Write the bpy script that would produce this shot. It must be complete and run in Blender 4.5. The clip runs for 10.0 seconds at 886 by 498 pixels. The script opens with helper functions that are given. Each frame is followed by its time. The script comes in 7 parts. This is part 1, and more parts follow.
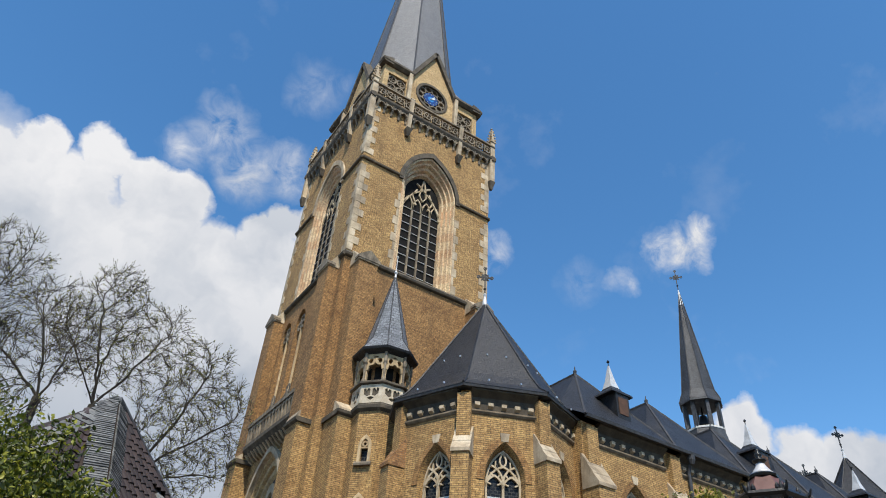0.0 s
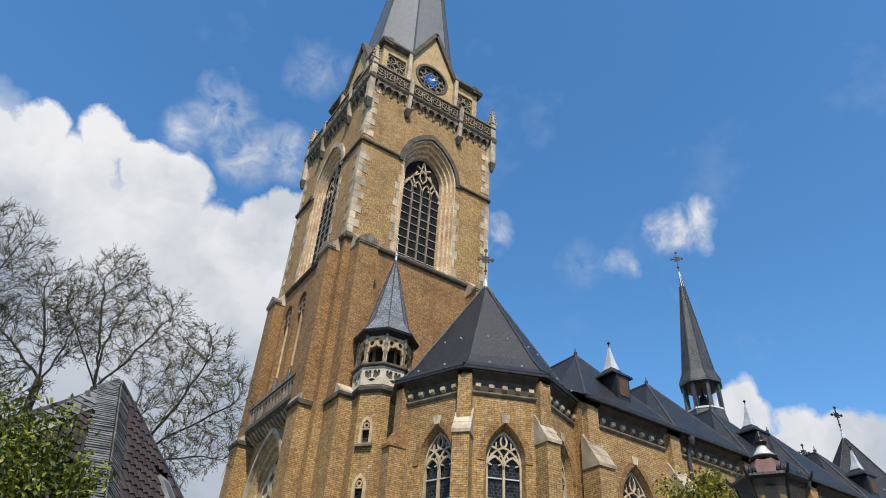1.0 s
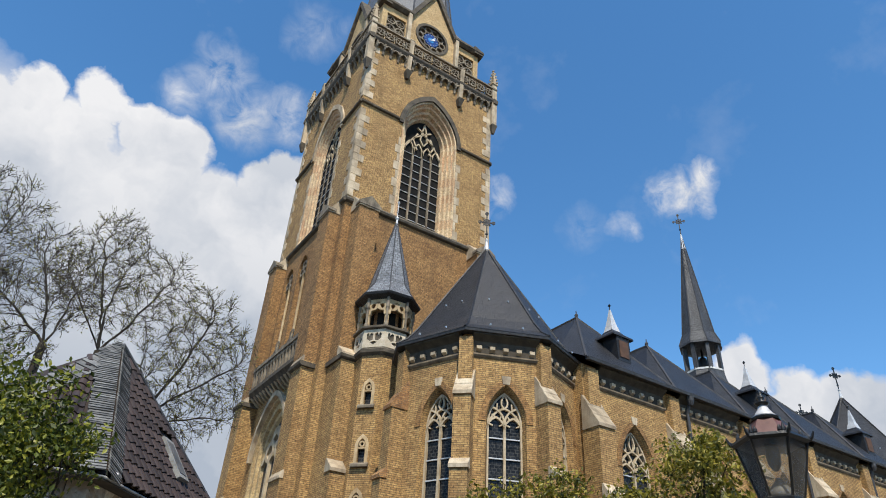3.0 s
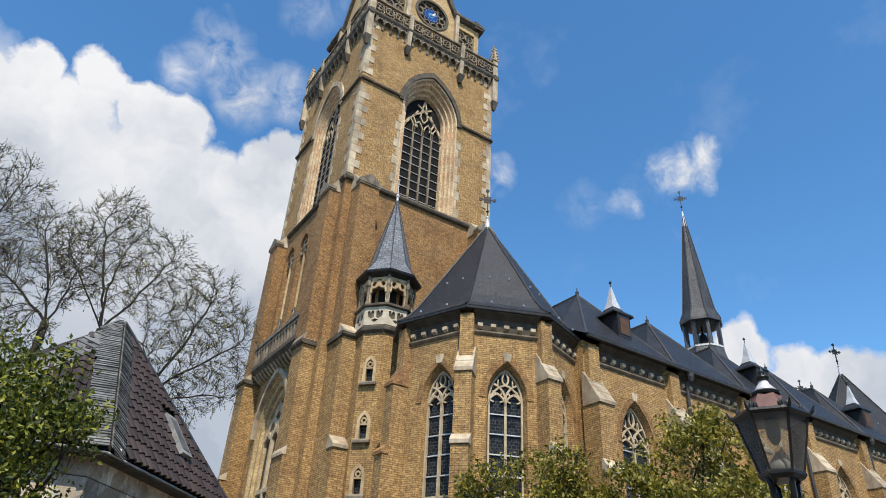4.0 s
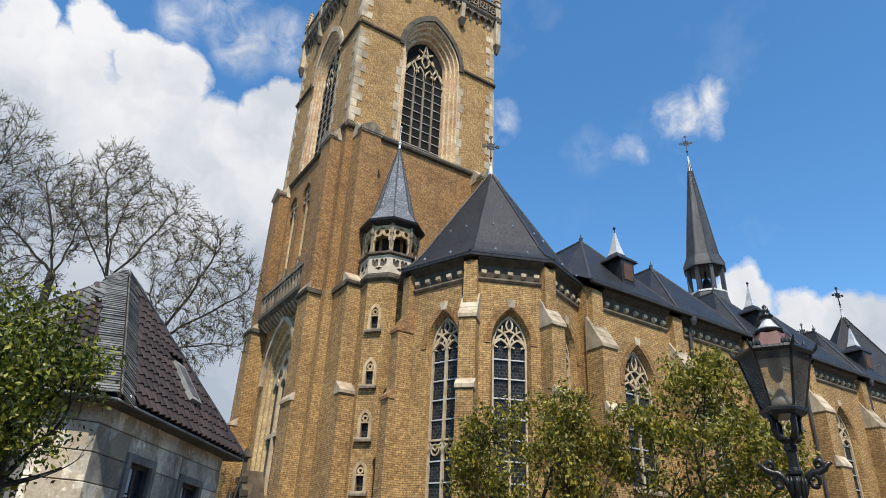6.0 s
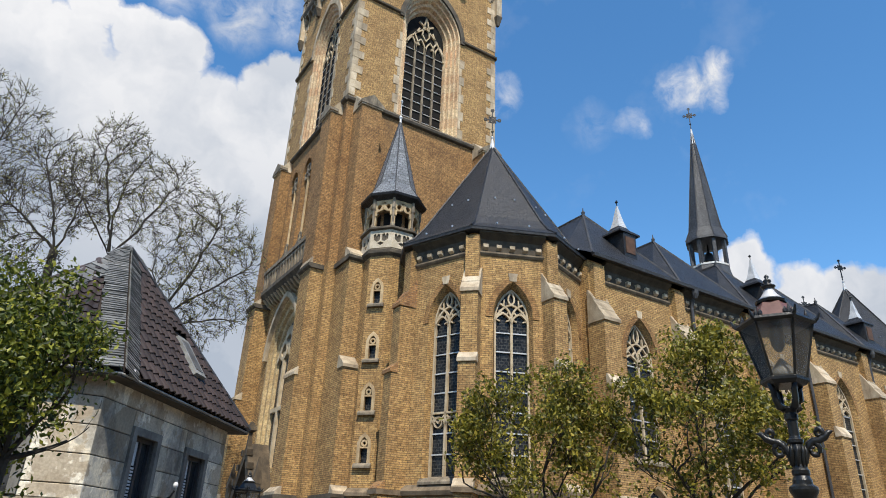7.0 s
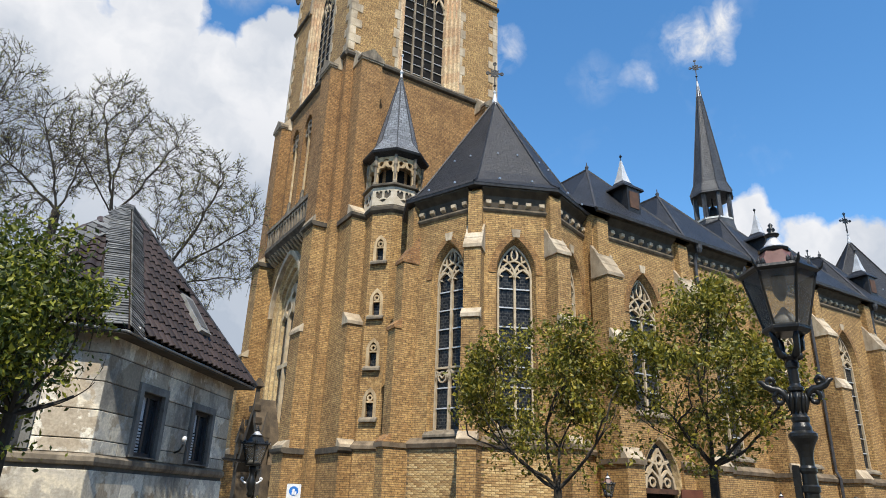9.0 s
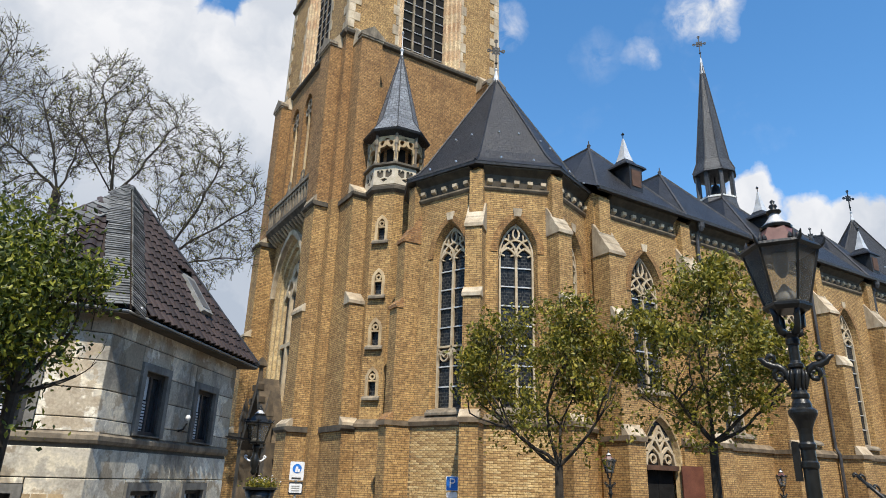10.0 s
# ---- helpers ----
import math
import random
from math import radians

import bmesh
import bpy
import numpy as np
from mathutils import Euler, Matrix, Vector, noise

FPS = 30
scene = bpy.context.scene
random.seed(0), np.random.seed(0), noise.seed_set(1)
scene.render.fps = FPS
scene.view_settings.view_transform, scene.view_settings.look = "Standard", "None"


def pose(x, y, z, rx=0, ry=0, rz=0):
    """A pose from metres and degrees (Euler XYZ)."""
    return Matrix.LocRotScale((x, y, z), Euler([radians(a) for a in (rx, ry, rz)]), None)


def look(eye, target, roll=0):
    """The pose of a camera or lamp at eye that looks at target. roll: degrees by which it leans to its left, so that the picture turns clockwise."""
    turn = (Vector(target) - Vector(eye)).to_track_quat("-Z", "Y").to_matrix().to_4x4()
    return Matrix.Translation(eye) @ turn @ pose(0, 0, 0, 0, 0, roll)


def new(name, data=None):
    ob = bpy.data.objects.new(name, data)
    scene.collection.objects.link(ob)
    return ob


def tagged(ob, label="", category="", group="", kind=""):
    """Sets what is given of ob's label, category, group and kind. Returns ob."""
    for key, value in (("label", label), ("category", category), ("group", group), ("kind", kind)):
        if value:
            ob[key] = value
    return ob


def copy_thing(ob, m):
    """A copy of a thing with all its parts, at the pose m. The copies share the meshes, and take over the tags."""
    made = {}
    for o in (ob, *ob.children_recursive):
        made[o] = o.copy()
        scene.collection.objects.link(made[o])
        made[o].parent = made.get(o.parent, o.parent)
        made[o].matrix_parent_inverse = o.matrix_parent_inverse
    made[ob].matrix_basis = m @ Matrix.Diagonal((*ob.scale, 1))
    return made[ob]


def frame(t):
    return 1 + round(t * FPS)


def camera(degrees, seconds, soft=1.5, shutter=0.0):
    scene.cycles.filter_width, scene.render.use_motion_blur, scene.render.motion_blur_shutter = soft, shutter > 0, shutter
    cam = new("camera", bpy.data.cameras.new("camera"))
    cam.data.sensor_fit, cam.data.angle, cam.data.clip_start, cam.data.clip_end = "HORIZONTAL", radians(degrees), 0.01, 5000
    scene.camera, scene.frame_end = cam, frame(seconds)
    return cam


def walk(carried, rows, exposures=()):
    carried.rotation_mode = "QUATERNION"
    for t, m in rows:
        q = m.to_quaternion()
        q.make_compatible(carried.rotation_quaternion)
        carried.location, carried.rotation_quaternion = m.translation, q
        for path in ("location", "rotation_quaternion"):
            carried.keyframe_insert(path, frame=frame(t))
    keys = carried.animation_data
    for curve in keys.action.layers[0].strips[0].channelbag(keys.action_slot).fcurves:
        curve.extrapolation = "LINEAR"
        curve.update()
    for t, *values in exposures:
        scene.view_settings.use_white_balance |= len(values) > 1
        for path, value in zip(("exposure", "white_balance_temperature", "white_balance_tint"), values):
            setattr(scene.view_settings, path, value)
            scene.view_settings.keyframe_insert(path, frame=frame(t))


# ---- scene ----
from mathutils import geometry

# ---------------- camera and walk ----------------
cam = camera(67.31, 10.0, soft=0.95)
PATH = [
    (0.0, -0.341, -0.272, 1.558, 37.72, 3.91, -32.04), (0.5, -0.319, -0.253, 1.58, 36.95, 3.86, -32.05),
    (1.0, -0.299, -0.235, 1.599, 36.18, 3.72, -32.08), (1.5, -0.28, -0.216, 1.613, 35.4, 3.66, -32.1),
    (2.0, -0.261, -0.199, 1.625, 34.57, 3.59, -32.13), (2.5, -0.243, -0.182, 1.632, 33.84, 3.51, -32.14),
    (4.0, -0.191, -0.134, 1.641, 31.17, 3.28, -32.19), (4.5, -0.175, -0.119, 1.639, 30.08, 3.1, -32.15),
    (5.0, -0.159, -0.105, 1.636, 28.98, 2.97, -32.12), (5.5, -0.143, -0.091, 1.632, 27.89, 2.84, -32.1),
    (7.0, -0.096, -0.054, 1.617, 24.61, 2.4, -31.97), (7.5, -0.08, -0.043, 1.611, 23.68, 2.28, -31.92),
    (8.0, -0.065, -0.033, 1.607, 22.67, 2.16, -31.88), (8.5, -0.049, -0.024, 1.603, 21.83, 2.06, -31.84),
    (9.0, -0.033, -0.015, 1.6, 20.95, 1.92, -31.78), (9.5, -0.017, -0.007, 1.599, 20.19, 1.82, -31.69),
    (10.0, 0.0, 0.0, 1.6, 19.19, 1.73, -31.66)]
walk(cam, [(t, pose(x, y, z, 90 + p, 0, w) @ pose(0, 0, 0, 0, 0, r)) for t, x, y, z, p, r, w in PATH],
     exposures=[(0.0, 0.14), (2.5, 0.15), (4.0, 0.22), (5.5, 0.24), (7.25, 0.22), (8.5, 0.3), (10.0, 0.31)])

# ---------------- sky and sun ----------------
SUN_EL, SUN_X, SUN_Y = 56.0, -0.425, -0.905          # the sun stands south-south-west, to the camera's left
sun_dir = Vector((SUN_X, SUN_Y, math.tan(radians(SUN_EL)) * math.hypot(SUN_X, SUN_Y))).normalized()
sun_data = bpy.data.lights.new("sun", "SUN")
sun_data.energy, sun_data.angle, sun_data.color = 5.0, radians(0.53), (1.0, 0.93, 0.8)
sun = new("sun", sun_data)
sun.matrix_world = look(sun_dir * 200, (0, 0, 0))

# centres of the heaps of cloud, as directions with an angular size
CLOUDS = [
    (-0.133, 0.819, 0.558, 0.049), (-0.121, 0.798, 0.591, 0.036), (-0.065, 0.818, 0.571, 0.046), (-0.044, 0.786, 0.616, 0.037), (0.008, 0.797, 0.603, 0.043), (0.057, 0.798, 0.600, 0.044),
    (-0.059, 0.852, 0.520, 0.089), (0.048, 0.846, 0.530, 0.089), (0.133, 0.830, 0.541, 0.062), (-0.097, 0.873, 0.478, 0.098), (0.178, 0.791, 0.585, 0.039), (0.210, 0.764, 0.610, 0.034),
    (0.220, 0.802, 0.555, 0.065), (0.177, 0.852, 0.494, 0.102), (0.094, 0.902, 0.422, 0.138), (-0.007, 0.920, 0.393, 0.134), (0.235, 0.825, 0.505, 0.09), (-0.17, 0.82, 0.55, 0.06),
    (0.197, 0.873, 0.446, 0.15), (-0.25, 0.86, 0.45, 0.2), (-0.1, 0.95, 0.3, 0.25), (0.2, 0.95, 0.25, 0.22), (0.05, 0.99, 0.1, 0.3), (0.35, 0.93, 0.1, 0.25), (-0.4, 0.9, 0.2, 0.3),
    (0.790, 0.486, 0.374, 0.045), (0.833, 0.435, 0.325, 0.045), (0.866, 0.381, 0.312, 0.045), (0.9, 0.353, 0.27, 0.08)]
# thin wisps: centre, length, thickness, density
WISPS = [
    (0.072, 0.725, 0.685, 0.054, 0.5), (0.127, 0.742, 0.659, 0.059, 0.6), (0.173, 0.722, 0.670, 0.048, 0.6), (0.044, 0.752, 0.658, 0.045, 0.5), (0.164, 0.634, 0.755, 0.048, 0.22),
    (0.652, 0.468, 0.597, 0.03, 0.9), (0.680, 0.418, 0.603, 0.03, 0.9), (0.668, 0.447, 0.595, 0.034, 0.9), (0.690, 0.430, 0.582, 0.026, 0.7), (0.643, 0.518, 0.564, 0.022, 0.5), (0.630, 0.535, 0.563, 0.02, 0.3), (0.597, 0.563, 0.572, 0.041, 0.18), (0.483, 0.630, 0.608, 0.034, 0.6)]


def node(nt, kind, ins=(), operation="", feature="", offset=None):
    n = nt.nodes.new(kind)
    if operation:
        n.operation = operation
    if feature:
        n.feature = feature
    if offset is not None:
        n.offset = offset
    for k, v in dict(ins).items():
        if isinstance(v, bpy.types.NodeSocket):
            nt.links.new(v, n.inputs[k])
        else:
            n.inputs[k].default_value = v
    return n


def build_world():
    w = bpy.data.worlds.new("sky")
    scene.world = w
    w.use_nodes = True
    nt = w.node_tree
    nt.nodes.clear()
    sky = nt.nodes.new("ShaderNodeTexSky")
    sky.sky_type, sky.sun_disc, sky.sun_elevation, sky.sun_rotation = "NISHITA", False, radians(SUN_EL), math.atan2(SUN_X, SUN_Y)
    sky.altitude, sky.air_density, sky.dust_density, sky.ozone_density = 50, 1.0, 0.3, 3.0
    co = node(nt, "ShaderNodeTexCoord").outputs["Generated"]
    n1 = node(nt, "ShaderNodeTexNoise", {"Vector": co, "Scale": 13.0, "Detail": 8.0, "Roughness": 0.56})
    off = node(nt, "ShaderNodeVectorMath", {0: n1.outputs["Color"], 1: (0.5, 0.5, 0.5)}, operation="SUBTRACT")
    off = node(nt, "ShaderNodeVectorMath", {0: off.outputs[0], "Scale": 0.085}, operation="SCALE")
    warped = node(nt, "ShaderNodeVectorMath", {0: co, 1: off.outputs[0]}, operation="ADD").outputs[0]
    total = None
    for x, y, z, r in CLOUDS:
        c = Vector((x, y, z)).normalized()
        dist = node(nt, "ShaderNodeVectorMath", {0: warped, 1: c}, operation="DISTANCE").outputs["Value"]
        blob = node(nt, "ShaderNodeMapRange", {"Value": dist, "From Min": r * 1.08, "From Max": r * 0.8, "To Min": 0.0, "To Max": 1.0}).outputs[0]
        total = blob if total is None else node(nt, "ShaderNodeMath", {0: total, 1: blob}, operation="MAXIMUM").outputs[0]
    fine = node(nt, "ShaderNodeTexNoise", {"Vector": co, "Scale": 26.0, "Detail": 7.0, "Roughness": 0.62, "Distortion": 0.6}).outputs[0]
    fine = node(nt, "ShaderNodeMapRange", {"Value": fine, "From Min": 0.32, "From Max": 0.68}).outputs[0]
    for x, y, z, r, k in WISPS:
        c = Vector((x, y, z)).normalized()
        dist = node(nt, "ShaderNodeVectorMath", {0: warped, 1: c}, operation="DISTANCE").outputs["Value"]
        blob = node(nt, "ShaderNodeMapRange", {"Value": dist, "From Min": r, "From Max": r * 0.1, "To Min": 0.0, "To Max": k * 1.5}).outputs[0]
        blob = node(nt, "ShaderNodeMath", {0: blob, 1: fine}, operation="MULTIPLY").outputs[0]
        total = node(nt, "ShaderNodeMath", {0: total, 1: blob}, operation="MAXIMUM").outputs[0]
    # thin veils round the heaps
    n2 = node(nt, "ShaderNodeTexNoise", {"Vector": co, "Scale": 5.0, "Detail": 6.0, "Roughness": 0.6})
    veil = node(nt, "ShaderNodeMapRange", {"Value": n2.outputs[0], "From Min": 0.6, "From Max": 0.85, "To Min": 0.0, "To Max": 0.18}).outputs[0]
    total = node(nt, "ShaderNodeMath", {0: total, 1: veil}, operation="MAXIMUM").outputs[0]
    n3 = node(nt, "ShaderNodeTexNoise", {"Vector": warped, "Scale": 4.5, "Detail": 5.0, "Roughness": 0.55})
    shade = node(nt, "ShaderNodeMapRange", {"Value": n3.outputs[0], "From Min": 0.34, "From Max": 0.56, "To Min": 0.0, "To Max": 1.0}).outputs[0]
    low = node(nt, "ShaderNodeSeparateXYZ", {0: co}).outputs[2]        # heaps are greyer towards their base
    low = node(nt, "ShaderNodeMapRange", {"Value": low, "From Min": 0.3, "From Max": 0.62, "To Min": -1.1, "To Max": 0.3}).outputs[0]
    side = node(nt, "ShaderNodeSeparateXYZ", {0: co}).outputs[0]
    side = node(nt, "ShaderNodeMapRange", {"Value": side, "From Min": 0.35, "From Max": 0.65, "To Min": 1.0, "To Max": 0.0}).outputs[0]
    low = node(nt, "ShaderNodeMath", {0: low, 1: side}, operation="MULTIPLY").outputs[0]
    shade = node(nt, "ShaderNodeMath", {0: shade, 1: low}, operation="ADD").outputs[0]
    shade = node(nt, "ShaderNodeMapRange", {"Value": shade, "From Min": -0.25, "From Max": 1.12}).outputs[0]
    white = nt.nodes.new("ShaderNodeMix")
    white.data_type = "RGBA"
    nt.links.new(shade, white.inputs[0])
    grey, bright = [s for s in white.inputs if s.type == "RGBA"]
    grey.default_value, bright.default_value = (2.6, 2.95, 3.5, 1), (5.2, 5.2, 5.3, 1)
    cloud = [s for s in white.outputs if s.type == "RGBA"][0]
    mix = nt.nodes.new("ShaderNodeMix")
    mix.data_type = "RGBA"
    nt.links.new(total, mix.inputs[0])
    a, b = [s for s in mix.inputs if s.type == "RGBA"]
    hs = node(nt, "ShaderNodeHueSaturation", {"Hue": 0.496, "Saturation": 1.22, "Value": 1.26, "Color": sky.outputs[0]})
    nt.links.new(hs.outputs[0], a)
    nt.links.new(cloud, b)
    bg = node(nt, "ShaderNodeBackground", {"Color": [s for s in mix.outputs if s.type == "RGBA"][0], "Strength": 0.15})
    out = node(nt, "ShaderNodeOutputWorld")
    nt.links.new(bg.outputs[0], out.inputs[0])


build_world()


# ---------------- materials ----------------
def ramp(nt, fac, stops):
    n = nt.nodes.new("ShaderNodeValToRGB")
    nt.links.new(fac, n.inputs[0])
    while len(n.color_ramp.elements) < len(stops):
        n.color_ramp.elements.new(0.5)
    for e, (p, c) in zip(n.color_ramp.elements, stops):
        e.position, e.color = p, (*c, 1)
    return n.outputs[0]


def mixed(nt, fac, a, b, mode="MIX"):
    n = nt.nodes.new("ShaderNodeMix")
    n.data_type, n.blend_type = "RGBA", mode
    sa, sb = [s for s in n.inputs if s.type == "RGBA"]
    for sock, v in ((n.inputs[0], fac), (sa, a), (sb, b)):
        if isinstance(v, bpy.types.NodeSocket):
            nt.links.new(v, sock)
        else:
            sock.default_value = v if not isinstance(v, tuple) or len(v) == 4 else (*v, 1)
    return [s for s in n.outputs if s.type == "RGBA"][0]


def material(name, build, rough=0.8, metal=0.0, bump=0.3, dist=0.01, spec=0.4):
    m = bpy.data.materials.new(name)
    m.use_nodes = True
    nt = m.node_tree
    b = nt.nodes["Principled BSDF"]
    b.inputs["Roughness"].default_value, b.inputs["Metallic"].default_value = rough, metal
    b.inputs["Specular IOR Level"].default_value = spec
    colour, height = build(nt)
    if isinstance(colour, tuple):
        b.inputs["Base Color"].default_value = (*colour, 1)
    else:
        nt.links.new(colour, b.inputs["Base Color"])
    if height is not None:
        n = node(nt, "ShaderNodeBump", {"Height": height, "Strength": bump, "Distance": dist})
        nt.links.new(n.outputs[0], b.inputs["Normal"])
    return m


def coords(nt):
    t = nt.nodes.new("ShaderNodeTexCoord")
    return t.outputs["UV"], t.outputs["Object"]


def noise_of(nt, vec, scale, detail=5.0, rough=0.55):
    return node(nt, "ShaderNodeTexNoise", {"Vector": vec, "Scale": scale, "Detail": detail, "Roughness": rough}).outputs[0]


def masonry(c1, c2, mortar, bw, bh, gap, stain, patchy=0.5, offset=0.5):
    """Courses at true size over the mesh's own metre coordinates, with stains and patches of other firings."""
    def build(nt):
        uv, ob = coords(nt)
        warp = node(nt, "ShaderNodeTexNoise", {"Vector": ob, "Scale": 1.7, "Detail": 2.0})
        wv = node(nt, "ShaderNodeVectorMath", {0: warp.outputs["Color"], "Scale": 0.018}, operation="SCALE").outputs[0]
        vec = node(nt, "ShaderNodeVectorMath", {0: uv, 1: wv}, operation="ADD").outputs[0]
        br = node(nt, "ShaderNodeTexBrick", {"Vector": vec, "Color1": (*c1, 1), "Color2": (*c2, 1), "Mortar": (*mortar, 1), "Scale": 1.0,
                                             "Mortar Size": gap, "Mortar Smooth": 0.3, "Bias": -0.1, "Brick Width": bw, "Row Height": bh}, offset=offset)
        patch = ramp(nt, noise_of(nt, ob, 0.7, 6, 0.62), [(0.34, (0.55, 0.47, 0.4)), (0.47, (0.95, 0.92, 0.88)), (0.66, (1.2, 1.2, 1.14))])
        col = mixed(nt, patchy, br.outputs["Color"], patch, "MULTIPLY")
        grain = ramp(nt, noise_of(nt, ob, 9.0, 6, 0.68), [(0.34, (0.42, 0.39, 0.36)), (0.66, (1.42, 1.41, 1.37))])
        col = mixed(nt, 0.75, col, grain, "MULTIPLY")
        sm = node(nt, "ShaderNodeMapping", {"Vector": ob, "Scale": (1.1, 1.1, 0.16)}).outputs[0]
        streak = ramp(nt, noise_of(nt, sm, 1.3, 5), [(0.52, (0, 0, 0)), (0.78, (1, 1, 1))])
        f = node(nt, "ShaderNodeMath", {0: streak, 1: 0.55}, operation="MULTIPLY").outputs[0]
        col = mixed(nt, f, col, stain)
        h = node(nt, "ShaderNodeMath", {0: br.outputs["Fac"], 1: -1.0}, operation="MULTIPLY").outputs[0]
        h = node(nt, "ShaderNodeMath", {0: h, 1: noise_of(nt, ob, 30.0, 4)}, operation="ADD").outputs[0]
        return col, h
    return build


def mottled(stops, scale=2.0, fine=22.0, stain=None, amount=0.5):
    def build(nt):
        uv, ob = coords(nt)
        col = ramp(nt, noise_of(nt, ob, scale, 6, 0.6), stops)
        grain = ramp(nt, noise_of(nt, ob, fine, 5), [(0.3, (0.75, 0.74, 0.72)), (0.7, (1.15, 1.15, 1.15))])
        col = mixed(nt, 0.6, col, grain, "MULTIPLY")
        if stain:
            sm = node(nt, "ShaderNodeMapping", {"Vector": ob, "Scale": (1.5, 1.5, 0.3)}).outputs[0]
            f = ramp(nt, noise_of(nt, sm, 1.8, 6, 0.65), [(0.45, (0, 0, 0)), (0.68, (amount,) * 3)])
            col = mixed(nt, f, col, stain)
        return col, noise_of(nt, ob, fine, 5)
    return build


def by_piece(build, spread=0.35):
    """Each loose piece a little lighter or darker than the next."""
    def wrapped(nt):
        col, h = build(nt)
        r = nt.nodes.new("ShaderNodeObjectInfo").outputs["Random"]
        k = ramp(nt, r, [(0.0, (1 - spread,) * 3), (1.0, (1 + spread * 0.6,) * 3)])
        return mixed(nt, 1.0, col, k, "MULTIPLY"), h
    return wrapped


def plaster(nt):
    """Old lime facing: cream, grey and buff flakes with hard edges, soot runs and fine pitting."""
    uv, ob = coords(nt)
    base = ramp(nt, noise_of(nt, ob, 0.8, 7, 0.62), [(0.34, (0.27, 0.245, 0.2)), (0.44, (0.5, 0.455, 0.37)), (0.47, (0.74, 0.66, 0.5)), (0.56, (0.56, 0.51, 0.42)), (0.59, (0.82, 0.76, 0.62))])
    flake = ramp(nt, noise_of(nt, node(nt, "ShaderNodeMapping", {"Vector": ob, "Location": (7.3, 1.1, 4.2)}).outputs[0], 1.5, 6, 0.6), [(0.52, (0, 0, 0)), (0.545, (0.75, 0.75, 0.75))])
    col = mixed(nt, flake, base, (0.38, 0.3, 0.2))
    sm = node(nt, "ShaderNodeMapping", {"Vector": ob, "Scale": (1.3, 1.3, 0.35)}).outputs[0]
    soot = ramp(nt, noise_of(nt, sm, 1.5, 6, 0.65), [(0.54, (0, 0, 0)), (0.7, (0.65, 0.65, 0.65))])
    col = mixed(nt, soot, col, (0.12, 0.108, 0.088))
    pit = ramp(nt, noise_of(nt, ob, 26, 5), [(0.3, (0.66, 0.65, 0.63)), (0.7, (1.15, 1.15, 1.15))])
    return mixed(nt, 0.7, col, pit, "MULTIPLY"), noise_of(nt, ob, 18, 6)


BRICK = material("yellow_brick", masonry((0.475, 0.303, 0.121), (0.31, 0.178, 0.07), (0.155, 0.105, 0.057), 0.25, 0.078, 0.010, (0.12, 0.075, 0.035)), 0.9, bump=0.7, dist=0.012)
BRICK_MID = material("tawny_brick", masonry((0.37, 0.208, 0.08), (0.235, 0.123, 0.047), (0.135, 0.088, 0.046), 0.25, 0.078, 0.010, (0.1, 0.06, 0.03)), 0.9, bump=0.7, dist=0.012)
BRICK_RED = material("brown_brick", masonry((0.42, 0.23, 0.09), (0.22, 0.1, 0.04), (0.2, 0.14, 0.085), 0.25, 0.078, 0.01, (0.1, 0.06, 0.035)), 0.9, bump=0.7, dist=0.012)
STONE = material("pale_sandstone", by_piece(mottled([(0.3, (0.33, 0.25, 0.16)), (0.55, (0.52, 0.42, 0.29)), (0.75, (0.6, 0.52, 0.39))], 1.5, 25, (0.16, 0.125, 0.085), 0.7), 0.22), 0.85, bump=0.25)
JAMB = material("jamb_stone", masonry((0.58, 0.46, 0.3), (0.46, 0.27, 0.15), (0.4, 0.32, 0.22), 4.0, 0.62, 0.008, (0.24, 0.16, 0.09), 0.5), 0.85, bump=0.25)
TURRET_STONE = material("tan_sandstone", by_piece(mottled([(0.3, (0.36, 0.25, 0.13)), (0.55, (0.54, 0.4, 0.23)), (0.75, (0.62, 0.5, 0.32))], 2.5, 25, (0.16, 0.11, 0.06), 0.6), 0.2), 0.85, bump=0.25)
CARVED_STONE = material("carved_pale_stone", mottled([(0.3, (0.42, 0.35, 0.25)), (0.7, (0.62, 0.54, 0.42))], 3.0, 25), 0.85, bump=0.25)
TRACERY = material("tracery_stone", mottled([(0.3, (0.34, 0.26, 0.16)), (0.7, (0.56, 0.46, 0.32))], 3.0, 30), 0.8, bump=0.2)
DARKSTONE = material("weathered_stone", mottled([(0.3, (0.045, 0.038, 0.03)), (0.6, (0.11, 0.09, 0.065)), (0.8, (0.2, 0.165, 0.12))], 2.5, 25), 0.9, bump=0.3)
SOOTSTONE = material("sooty_stone", mottled([(0.3, (0.05, 0.038, 0.026)), (0.6, (0.12, 0.088, 0.055)), (0.8, (0.22, 0.165, 0.11))], 1.6, 25, (0.035, 0.028, 0.02), 0.8), 0.9, bump=0.35)
GREYSTONE = material("grey_stone", mottled([(0.3, (0.13, 0.105, 0.075)), (0.7, (0.32, 0.265, 0.19))], 2.5, 25, (0.05, 0.042, 0.034), 0.85), 0.9, bump=0.3)
SLATE = material("slate", masonry((0.022, 0.023, 0.027), (0.011, 0.0115, 0.014), (0.006, 0.006, 0.007), 0.26, 0.2, 0.012, (0.04, 0.04, 0.043), 0.35), 0.5, bump=0.9, dist=0.02, spec=0.42)
